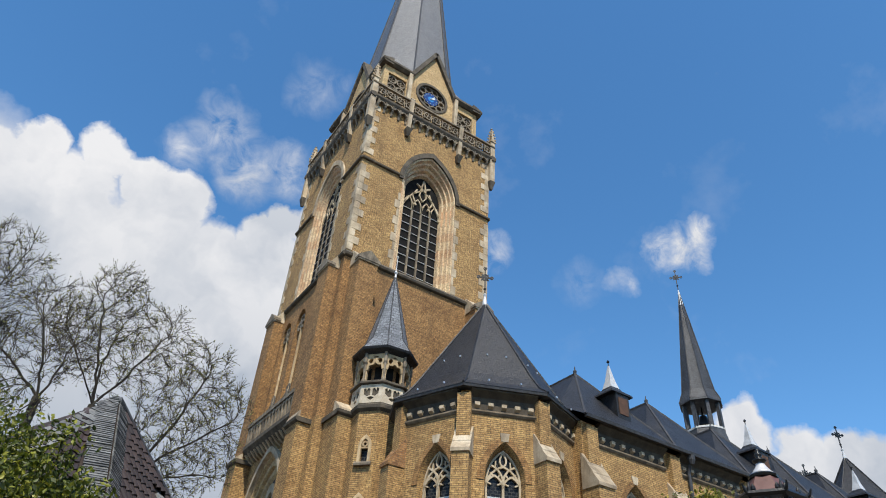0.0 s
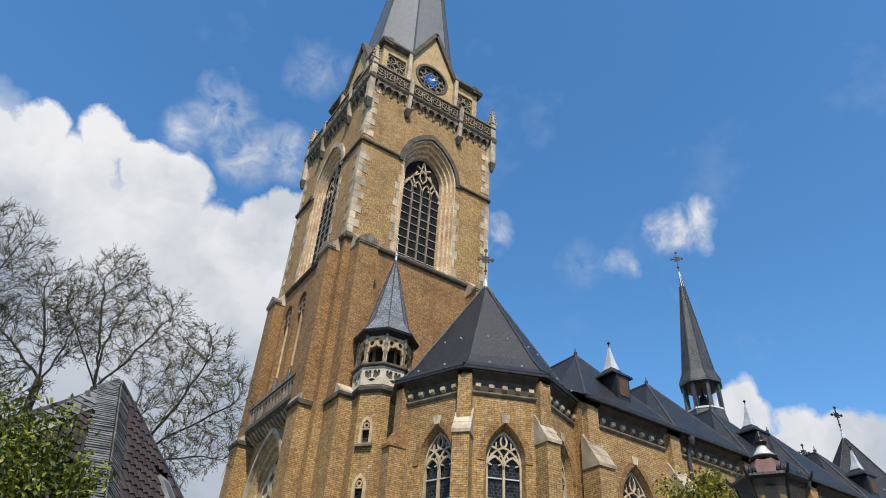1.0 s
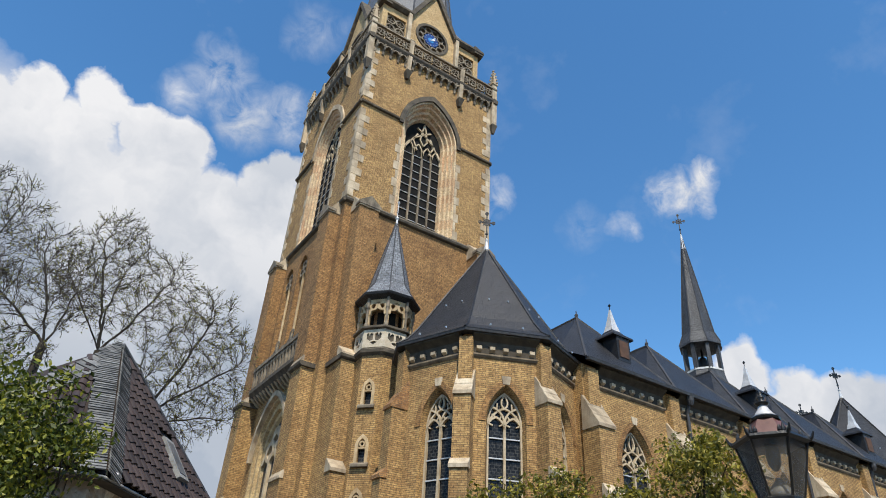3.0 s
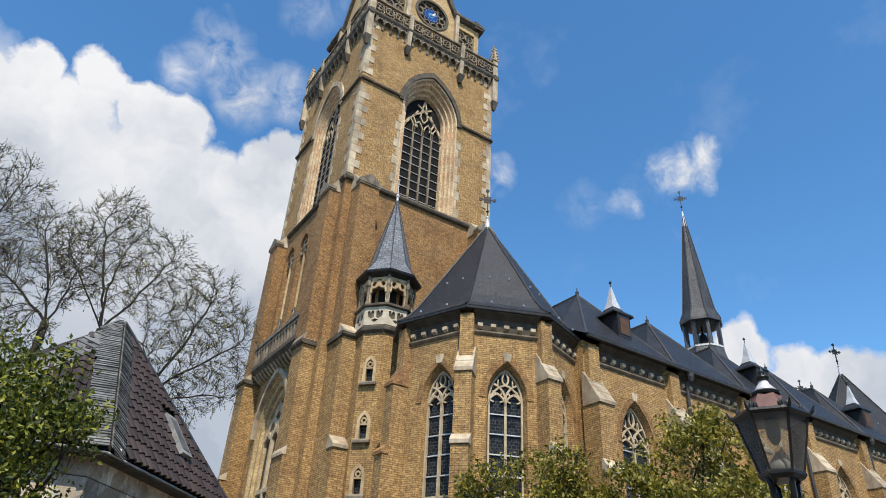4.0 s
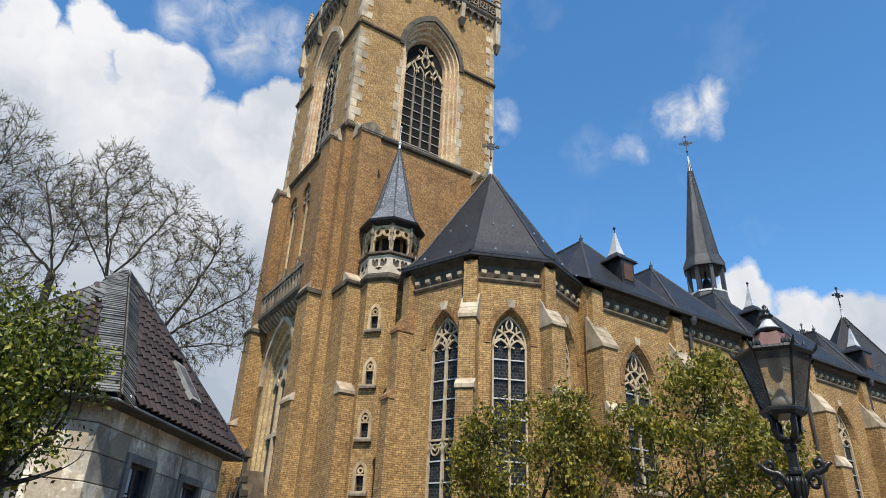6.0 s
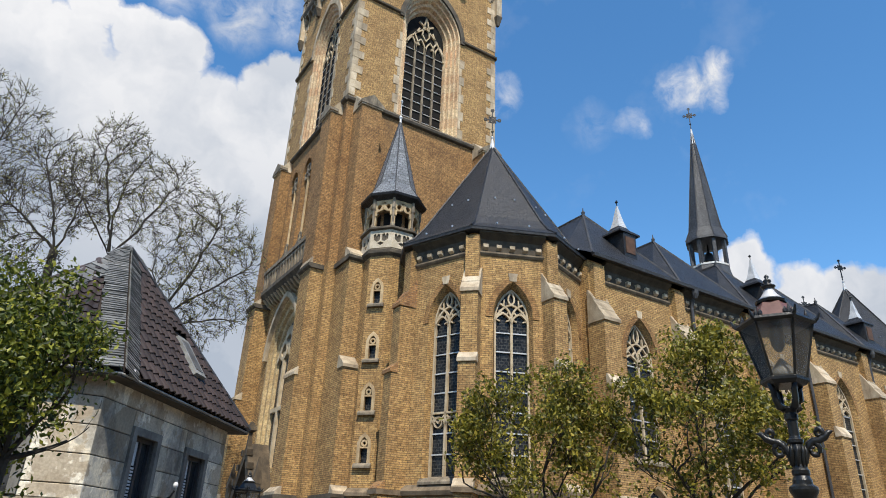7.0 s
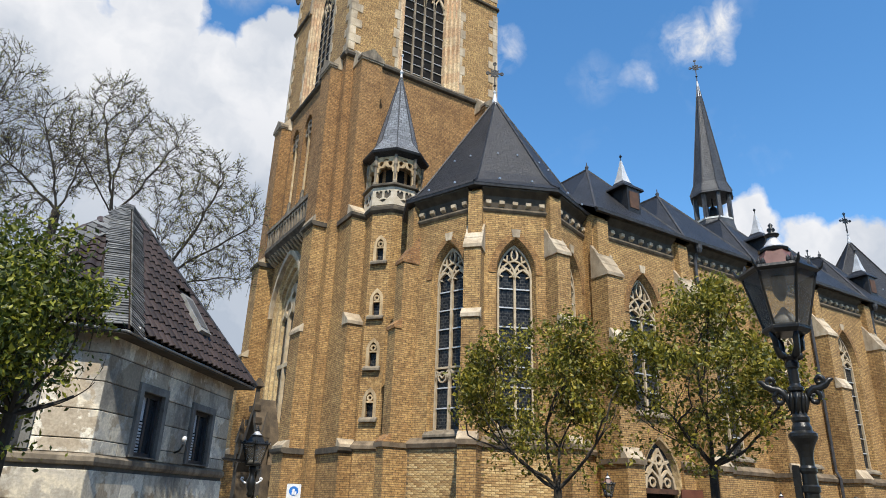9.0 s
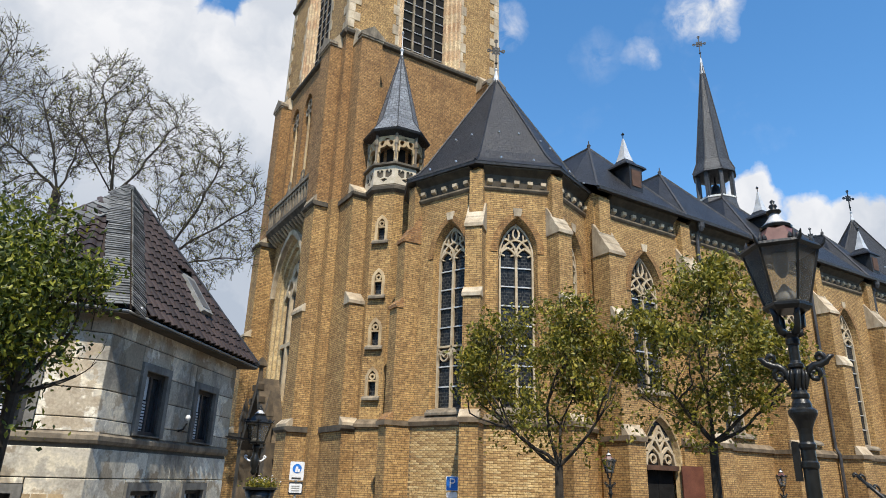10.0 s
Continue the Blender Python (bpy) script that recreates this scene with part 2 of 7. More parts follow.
SLATE_MID = material("turret_dark_slate", masonry((0.06, 0.064, 0.072), (0.034, 0.036, 0.042), (0.015, 0.015, 0.018), 0.24, 0.18, 0.012, (0.1, 0.105, 0.11), 0.35), 0.48, bump=0.8, dist=0.02, spec=0.45)
SLATE_SPIRE = material("spire_slate", masonry((0.1, 0.1, 0.1), (0.075, 0.076, 0.078), (0.045, 0.045, 0.047), 0.4, 0.3, 0.01, (0.13, 0.13, 0.128), 0.3), 0.5, bump=0.5, dist=0.02, spec=1.0)
SLATE_BLUE = material("turret_slate", masonry((0.2, 0.22, 0.25), (0.09, 0.1, 0.12), (0.03, 0.03, 0.035), 0.24, 0.16, 0.012, (0.16, 0.17, 0.18), 0.35), 0.5, bump=0.9, dist=0.02, spec=0.6)
LEAD = material("lead_sheet", mottled([(0.3, (0.42, 0.43, 0.44)), (0.7, (0.62, 0.62, 0.62))], 4, 20), 0.5, 0.2, bump=0.15)
BANDSTONE = material("band_stone", mottled([(0.3, (0.12, 0.088, 0.055)), (0.7, (0.27, 0.205, 0.135))], 2.5, 25, (0.05, 0.04, 0.03), 0.7), 0.9, bump=0.3)
GUTTER = material("zinc_gutter", mottled([(0.3, (0.035, 0.035, 0.037)), (0.7, (0.08, 0.08, 0.085))], 5, 20), 0.6, 0.3, bump=0.1)
ZINC = material("bright_zinc", mottled([(0.3, (0.4, 0.4, 0.4)), (0.7, (0.7, 0.7, 0.7))], 5, 20), 0.35, 0.7, bump=0.1)
# shade under eaves and between dentils is put into this dark colour
EAVE_SHADE = material("eave_shade_dark", mottled([(0.3, (0.04, 0.033, 0.024)), (0.7, (0.085, 0.068, 0.048))], 3, 20), 0.9, bump=0.3)
IRON = material("black_iron", mottled([(0.3, (0.008, 0.0085, 0.008)), (0.7, (0.02, 0.0205, 0.019))], 8, 40), 0.34, 0.0, bump=0.25, spec=0.4)
TIMBER = material("brown_timber", mottled([(0.3, (0.05, 0.026, 0.016)), (0.7, (0.12, 0.06, 0.035))], 4, 30), 0.8, bump=0.2)
# near-black colour for sheets that stand for unlit space inside openings
VOID_BLACK = material("unlit_void_black", mottled([(0.3, (0.008, 0.008, 0.008)), (0.7, (0.02, 0.019, 0.018))], 3, 20), 0.9, bump=0.2, spec=0.1)
BLUE = material("blue_enamel", mottled([(0.3, (0.008, 0.035, 0.15)), (0.7, (0.016, 0.07, 0.26))], 3, 20), 0.35, bump=0.05)
BLUE_LIGHT = material("light_blue_enamel", mottled([(0.3, (0.03, 0.2, 0.5)), (0.7, (0.06, 0.3, 0.62))], 3, 20), 0.4, bump=0.02)
BLUE_SIGN = material("sign_blue", mottled([(0.3, (0.02, 0.16, 0.55)), (0.7, (0.03, 0.2, 0.62))], 3, 20), 0.4, bump=0.02)
WHITE = material("sign_white", mottled([(0.3, (0.7, 0.7, 0.7)), (0.7, (0.8, 0.8, 0.8))], 3, 20), 0.5, bump=0.02)
GOLD = material("gilding", mottled([(0.3, (0.65, 0.55, 0.3)), (0.7, (0.85, 0.75, 0.5))], 3, 20), 0.35, 0.6, bump=0.02)
BARK = material("bark", mottled([(0.3, (0.02, 0.016, 0.012)), (0.7, (0.06, 0.05, 0.037))], 6, 40), 0.95, bump=0.5)
RENDER_OLD = material("old_ashlar", by_piece(plaster, 0.4), 0.9, bump=0.35)
JOINT = material("ashlar_joint", mottled([(0.3, (0.06, 0.058, 0.05)), (0.7, (0.13, 0.125, 0.11))], 3, 25), 0.95, bump=0.2)
PANTILE = material("brown_pantile", by_piece(mottled([(0.3, (0.03, 0.02, 0.017)), (0.6, (0.056, 0.037, 0.031)), (0.8, (0.095, 0.072, 0.064))], 2.0, 30), 0.45), 0.55, bump=0.3)
HIPSLATE = material("hip_slate", by_piece(mottled([(0.3, (0.08, 0.08, 0.078)), (0.7, (0.21, 0.21, 0.2))], 4, 30), 0.5), 0.6, bump=0.4)
CURTAIN = material("window_blind", mottled([(0.3, (0.4, 0.42, 0.43)), (0.7, (0.6, 0.62, 0.63))], 3, 20), 0.8, bump=0.1)
GROUND = material("paving", masonry((0.17, 0.155, 0.135), (0.12, 0.11, 0.095), (0.07, 0.065, 0.055), 0.2, 0.1, 0.006, (0.1, 0.1, 0.09)), 0.9, bump=0.4)
TERRACOTTA = material("red_lantern_top", mottled([(0.3, (0.1, 0.04, 0.032)), (0.7, (0.17, 0.08, 0.065))], 5, 30), 0.5, bump=0.1)


def glass_leaded(nt):
    uv, ob = coords(nt)
    br = node(nt, "ShaderNodeTexBrick", {"Vector": uv, "Color1": (0.012, 0.013, 0.015, 1), "Color2": (0.03, 0.032, 0.036, 1), "Mortar": (0.075, 0.072, 0.065, 1), "Scale": 1.0,
                                         "Mortar Size": 0.014, "Brick Width": 0.17, "Row Height": 0.12}, offset=0.5)
    vor = node(nt, "ShaderNodeTexVoronoi", {"Vector": uv, "Scale": 3.2}, feature="DISTANCE_TO_EDGE").outputs[0]
    lead = ramp(nt, vor, [(0.02, (0.12, 0.13, 0.14)), (0.06, (0.8, 0.8, 0.8))])
    return mixed(nt, 0.8, br.outputs["Color"], lead, "MULTIPLY"), noise_of(nt, ob, 5, 3)


GLASS = material("leaded_glass", glass_leaded, 0.3, bump=0.3, dist=0.01, spec=0.16)


def laid_brick(nt):
    """Single bricks of many firings, with pitted faces."""
    uv, ob = coords(nt)
    a = nt.nodes.new("ShaderNodeObjectInfo").outputs["Random"]
    b = nt.nodes.new("ShaderNodeNewGeometry").outputs["Random Per Island"]
    f = node(nt, "ShaderNodeMath", {0: a, 1: b}, operation="ADD").outputs[0]
    f = node(nt, "ShaderNodeMath", {0: f}, operation="FRACT").outputs[0]
    col = ramp(nt, f, [(0.0, (0.33, 0.205, 0.09)), (0.25, (0.43, 0.285, 0.125)), (0.7, (0.52, 0.36, 0.165)), (1.0, (0.6, 0.45, 0.23))])
    pit = ramp(nt, noise_of(nt, ob, 11, 6, 0.7), [(0.36, (0.36, 0.33, 0.29)), (0.5, (0.95, 0.94, 0.92)), (0.66, (1.35, 1.35, 1.3))])
    return mixed(nt, 0.8, col, pit, "MULTIPLY"), noise_of(nt, ob, 30, 5)


LAID_BRICK = material("laid_yellow_brick", laid_brick, 0.9, bump=0.5, dist=0.01)
MORTAR = material("brown_mortar", mottled([(0.3, (0.13, 0.09, 0.05)), (0.7, (0.26, 0.19, 0.11))], 3, 30), 0.95, bump=0.3)


def clear_glass():
    m = bpy.data.materials.new("lantern_glass")
    m.use_nodes = True
    nt = m.node_tree
    nt.nodes.clear()
    t = node(nt, "ShaderNodeBsdfTransparent", {"Color": (0.8, 0.8, 0.78, 1)})
    d = node(nt, "ShaderNodeBsdfDiffuse", {"Color": (0.5, 0.5, 0.48, 1)})
    g = node(nt, "ShaderNodeBsdfGlossy", {"Color": (0.9, 0.9, 0.9, 1), "Roughness": 0.08})
    tx = node(nt, "ShaderNodeTexCoord")
    dirt = node(nt, "ShaderNodeTexNoise", {"Vector": tx.outputs["Object"], "Scale": 6.0, "Detail": 5.0})
    f = node(nt, "ShaderNodeMapRange", {"Value": dirt.outputs[0], "From Min": 0.3, "From Max": 0.7, "To Min": 0.08, "To Max": 0.2})
    a = nt.nodes.new("ShaderNodeMixShader")
    nt.links.new(f.outputs[0], a.inputs[0]); nt.links.new(t.outputs[0], a.inputs[1]); nt.links.new(d.outputs[0], a.inputs[2])
    b = nt.nodes.new("ShaderNodeMixShader")
    fr = node(nt, "ShaderNodeFresnel", {"IOR": 1.45})
    nt.links.new(fr.outputs[0], b.inputs[0]); nt.links.new(a.outputs[0], b.inputs[1]); nt.links.new(g.outputs[0], b.inputs[2])
    out = node(nt, "ShaderNodeOutputMaterial")
    nt.links.new(b.outputs[0], out.inputs[0])
    return m


CLEAR = clear_glass()


def leaf_material(name, c1, c2, c3):
    m = bpy.data.materials.new(name)
    m.use_nodes = True
    nt = m.node_tree
    b = nt.nodes["Principled BSDF"]
    r = nt.nodes.new("ShaderNodeNewGeometry").outputs["Random Per Island"]
    col = ramp(nt, r, [(0.0, c1), (0.55, c2), (1.0, c3)])
    nt.links.new(col, b.inputs["Base Color"])
    b.inputs["Roughness"].default_value = 0.5
    tr = node(nt, "ShaderNodeBsdfTranslucent", {"Color": col})
    mx = nt.nodes.new("ShaderNodeMixShader")
    mx.inputs[0].default_value = 0.35
    nt.links.new(b.outputs[0], mx.inputs[1]); nt.links.new(tr.outputs[0], mx.inputs[2])
    nt.links.new(mx.outputs[0], nt.nodes["Material Output"].inputs[0])
    return m


LEAF = leaf_material("leaf_green", (0.04, 0.05, 0.005), (0.18, 0.17, 0.016), (0.42, 0.34, 0.045))
LEAF_NEAR = leaf_material("leaf_olive", (0.018, 0.032, 0.004), (0.085, 0.115, 0.011), (0.34, 0.34, 0.035))
BUD = leaf_material("bud_leaf", (0.1, 0.105, 0.02), (0.2, 0.2, 0.04), (0.32, 0.3, 0.08))
FLOWER = leaf_material("white_flower", (0.6, 0.6, 0.58), (0.75, 0.74, 0.7), (0.8, 0.5, 0.5))


# ---------------- mesh helpers ----------------
class Mesh:
    """Vertices and faces of one part, in metres."""
    def __init__(self):
        self.v, self.f = [], []

    def add(self, pts):
        i = len(self.v)
        self.v.extend([tuple(p) for p in pts])
        return list(range(i, i + len(pts)))

    def face(self, pts):
        self.f.append(self.add(pts))

    def box(self, x0, x1, y0, y1, z0, z1):
        self.hexa([(x0, y0, z0), (x1, y0, z0), (x1, y1, z0), (x0, y1, z0)], [(x0, y0, z1), (x1, y0, z1), (x1, y1, z1), (x0, y1, z1)])

    def hexa(self, low, high):
        """A solid between two loops of the same length, anticlockwise from above."""
        a, b, n = self.add(low), self.add(high), len(low)
        self.f.append(a[::-1])
        self.f.append(b)
        for i in range(n):
            j = (i + 1) % n
            self.f.append([a[i], a[j], b[j], b[i]])

    def loops(self, rows, cap=True, closed=True):
        ids = [self.add(r) for r in rows]
        n = len(rows[0])
        for a, b in zip(ids, ids[1:]):
            for i in range(n if closed else n - 1):
                j = (i + 1) % n
                self.f.append([a[i], a[j], b[j], b[i]])
        if cap and closed:
            self.f.append(ids[0][::-1])
            self.f.append(ids[-1])

    def lathe(self, profile, n=16, at=(0, 0), phase=0.0):
        self.loops([[(at[0] + r * math.cos(phase + 2 * math.pi * i / n), at[1] + r * math.sin(phase + 2 * math.pi * i / n), z) for i in range(n)] for r, z in profile])

    def tube(self, pts, radii, n=6):
        rows = []
        for k, p in enumerate(pts):
            p = Vector(p)
            d = (Vector(pts[min(k + 1, len(pts) - 1)]) - Vector(pts[max(k - 1, 0)])).normalized()
            a = d.cross(Vector((0, 0, 1)) if abs(d.z) < 0.9 else Vector((1, 0, 0))).normalized()
            b = d.cross(a)
            r = radii[k] if isinstance(radii, (list, tuple)) else radii
            rows.append([p + r * (math.cos(2 * math.pi * i / n) * a + math.sin(2 * math.pi * i / n) * b) for i in range(n)])
        self.loops(rows)

    def data(self, name, mat, smooth=False):
        me = bpy.data.meshes.new(name)
        me.from_pydata(self.v, [], self.f)
        me.materials.append(mat)
        uv = me.uv_layers.new(name="metres")
        co = np.array(self.v, dtype=np.float64)
        out = np.zeros((len(me.loops), 2))
        k = 0
        for p in me.polygons:
            n = p.normal
            if abs(n.z) > 0.97:
                t, b = Vector((1, 0, 0)), Vector((0, 1, 0))
            else:
                t = Vector((-n.y, n.x, 0)).normalized()
                b = n.cross(t)
            for vi in p.vertices:
                c = co[vi]
                out[k] = (c[0] * t.x + c[1] * t.y + c[2] * t.z, c[0] * b.x + c[1] * b.y + c[2] * b.z)
                k += 1
        uv.data.foreach_set("uv", out.ravel())
        if smooth:
            me.polygons.foreach_set("use_smooth", [True] * len(me.polygons))
        me.update()
        return me


def thing(name, at, label, category, group="", kind=""):
    ob = new(name)
    ob.location = at
    ob.empty_display_size = 0.3
    return tagged(ob, label, category, group, kind)


def part(name, mesh, mat, parent, label="", smooth=False, kind=""):
    """One mesh, built in the world's metres, under its thing or part."""
    ob = new(name, mesh.data(name, mat, smooth))
    ob.parent = parent
    root = parent if parent.parent is None else None
    if root is not None:
        ob.matrix_parent_inverse = Matrix.Translation(-root.location)
    return tagged(ob, label, kind=kind)


def solo(name, mesh, mat, label, category, kind="", group="", smooth=False):
    return tagged(new(name, mesh.data(name, mat, smooth)), label, category, group, kind)


class Plane:
    """A wall's own axes: s along it, z up, d out of it."""
    def __init__(self, origin, normal):
        self.o, self.n = Vector((origin[0], origin[1], 0)), Vector((normal[0], normal[1], 0)).normalized()
        self.t = Vector((-self.n.y, self.n.x, 0))

    def __call__(self, s, z, d=0.0):
        return self.o + self.t * s + self.n * d + Vector((0, 0, z))


def arch(s0, w, sill, spring, rise, n=8):
    """A pointed arch's outline, anticlockwise from the left foot, as (s, z)."""
    h = w / 2
    c = (rise * rise - h * h) / w
    r = c + h
    top = math.atan2(rise, c)
    right = [(s0 - c + r * math.cos(top * i / n), spring + r * math.sin(top * i / n)) for i in range(n + 1)]
    left = [(2 * s0 - s, z) for s, z in right[:-1]][::-1]
    return [(s0 - h, sill), (s0 + h, sill)] + right + left


def wall(pl, outline, holes, thick):
    m = Mesh()
    tri = geometry.tessellate_polygon([[Vector((s, z, 0)) for s, z in loop] for loop in [outline] + holes])
    flat = [p for loop in [outline] + holes for p in loop]
    sheets = []
    for d, flip in ((0.0, False), (-thick, True)):
        ids = m.add([pl(s, z, d) for s, z in flat])
        sheets.append(ids)
        for a, b, c in tri:
            (ax, az), (bx, bz), (cx, cz) = flat[a], flat[b], flat[c]
            ccw = (bx - ax) * (cz - az) - (cx - ax) * (bz - az) > 0
            m.f.append([ids[a], ids[b], ids[c]] if ccw != flip else [ids[a], ids[c], ids[b]])
    k = 0
    for loop in [outline] + holes:
        n = len(loop)
        for i in range(n):
            p, q = k + i, k + (i + 1) % n
            m.f.append([sheets[0][p], sheets[1][p], sheets[1][q], sheets[0][q]])
        k += n
    return m


def reveal(pl, steps):
    """A stepped frame round an opening: outlines with depths, joined one to the next."""
    m = Mesh()
    m.loops([[pl(s, z, d) for s, z in loop] for loop, d in steps], cap=False)
    return m


def ribbon(m, pl, pts, half, d0, d1, closed=False):
    """A flat bar along a line in the wall's plane."""
    n = len(pts)
    rows = []
    for i, (s, z) in enumerate(pts):
        a = pts[(i - 1) % n] if closed or i else pts[i]
        b = pts[(i + 1) % n] if closed or i < n - 1 else pts[i]
        dx, dz = b[0] - a[0], b[1] - a[1]
        k = math.hypot(dx, dz) or 1.0
        nx, nz = -dz / k * half, dx / k * half
        rows.append([pl(s + nx, z + nz, d0), pl(s - nx, z - nz, d0), pl(s - nx, z - nz, d1), pl(s + nx, z + nz, d1)])
    if closed:
        rows.append(rows[0])
    m.loops(rows, cap=not closed)


def circle2(s, z, r, n=16, a0=0.0, a1=2 * math.pi, ends=False):
    k = n + 1 if ends else n
    return [(s + r * math.cos(a0 + (a1 - a0) * i / n), z + r * math.sin(a0 + (a1 - a0) * i / n)) for i in range(k)]


def offset_poly(poly, o):
    out = []
    n = len(poly)
    for i in range(n):
        p, a, b = Vector(poly[i]), Vector(poly[i - 1]), Vector(poly[(i + 1) % n])
        d1, d2 = (p - a).normalized(), (b - p).normalized()
        n1, n2 = Vector((d1.y, -d1.x)), Vector((d2.y, -d2.x))
        mid = (n1 + n2).normalized()
        out.append(p + mid * (o / max(0.3, mid.dot(n1))))
    return out


def rings(poly, profile, cap=True):
    """A moulding or roof round an anticlockwise plan: (outward, height) pairs from below."""
    m = Mesh()
    m.loops([[(p.x, p.y, z) for p in offset_poly(poly, o)] for o, z in profile], cap=cap)
    return m


def octagon(c, r, first):
    return [(c[0] + r * math.cos(radians(first + 45 * i)), c[1] + r * math.sin(radians(first + 45 * i))) for i in range(8)]


def bar(pl, s0, s1, profile):
    """A straight moulding on a wall: (d, z) profile, from s0 to s1."""
    m = Mesh()
    m.loops([[pl(s, z, d) for d, z in profile] for s in (s0, s1)])
    return m


def ground_z(y):
    return -0.6 if y < 0 else -0.6 - 0.8 * min(y / 25.0, 1.0)


def rect(x0, x1, y0, y1):
    return [(x0, y0), (x1, y0), (x1, y1), (x0, y1)]


# ---------------- ground ----------------
def build_ground():
    m = Mesh()
    ys = [-3000, -20, 0, 5, 10, 15, 20, 25, 60, 3000]
    m.loops([[(x, y, ground_z(y)) for x in (-3000, -40, 0, 40, 80, 3000)] for y in ys], cap=False, closed=False)
    solo("ground", m, GROUND, "grey paved square sloping gently down to the church", "paving", "structure")


build_ground()


def build_sky_blockers():
    """Unseen plain blocks behind and beside the viewer, added to cut the blue sky fill."""
    for k, (x0, x1, y0, y1, h) in enumerate(((-32, 6, -24, -15, 10.0), (6.4, 58, -24, -15.5, 11.0), (-32, -16, -14.6, 9, 9.5))):
        m = Mesh()
        m.box(x0, x1, y0, y1, -1.5, h)
        m.loops([[(x0 - 0.3, y0 - 0.3, h), (x1 + 0.3, y0 - 0.3, h), (x1 + 0.3, y1 + 0.3, h), (x0 - 0.3, y1 + 0.3, h)], [(x0 + 2.5, (y0 + y1) / 2 - 0.1, h + 2.6), (x1 - 2.5, (y0 + y1) / 2 - 0.1, h + 2.6), (x1 - 2.5, (y0 + y1) / 2 + 0.1, h + 2.6), (x0 + 2.5, (y0 + y1) / 2 + 0.1, h + 2.6)]])
        solo("backdrop_%d" % (k + 1), m, BLOCKER_BRICK, "unseen brown brick block added to hold back sky light", "house row", "structure")


BLOCKER_BRICK = material("blocker_brown_brick", masonry((0.24, 0.14, 0.08), (0.15, 0.08, 0.05), (0.2, 0.17, 0.13), 0.25, 0.078, 0.01, (0.1, 0.07, 0.05)), 0.9, bump=0.3)
build_sky_blockers()


# ---------------- parts of the church that repeat ----------------
def slab_slope(pl, s, w, z0, z1, d_out, d_in, lip=0.06):
    """A sloping weathering of three lapped slabs on a buttress."""
    m = Mesh()
    a, b = s - w / 2 - lip * 0.6, s + w / 2 + lip * 0.6
    n = 3 if z1 - z0 > 0.5 else 1
    for i in range(n):
        f, g = i / n, (i + 1) / n
        da, db = d_out + (d_in - d_out) * f, d_out + (d_in - d_out) * g
        za, zb = z0 + (z1 - z0) * f, z0 + (z1 - z0) * g
        out = lip if i == 0 else 0.035
        e = 0.004 * i
        prof = [(d_in - 0.05, za - 0.13), (da + out, za - 0.13), (da + out, za), (db, zb), (d_in - 0.05, zb)]
        m.loops([[pl(k, z, d) for d, z in prof] for k in (a + e, b - e)])
    return m


def buttress(parent, pl, s, w, stages, cap, brick=None, slope=0.5, stone=None, top_brick=None):
    """stages: (bottom, top, projection) from below; each offset carries a sloping stone."""
    def block(run):
        m = Mesh()
        prof = [(-0.1, run[0][0])]
        for z0, z1, d in run:
            prof += [(d, z0), (d, z1)]
        prof.append((-0.1, run[-1][1]))
        m.loops([[pl(k, z, d) for d, z in prof] for k in (s - w / 2, s + w / 2)])
        return m
    body = part("buttress", block(stages[:-1] if top_brick else stages), brick or BRICK, parent)
    if top_brick:
        part("upper_stage", block(stages[-1:]), top_brick, body)
    stone = stone or STONE
    for (z0, z1, d), nxt in zip(stages, stages[1:] + [(0, 0, 0)]):
        top = z1 + (cap if nxt[2] == 0 else slope * max(0.35, (d - nxt[2]) * 1.6))
        part("weathering_stone", slab_slope(pl, s, w, z1, top, d, nxt[2]), stone, body)
    return body


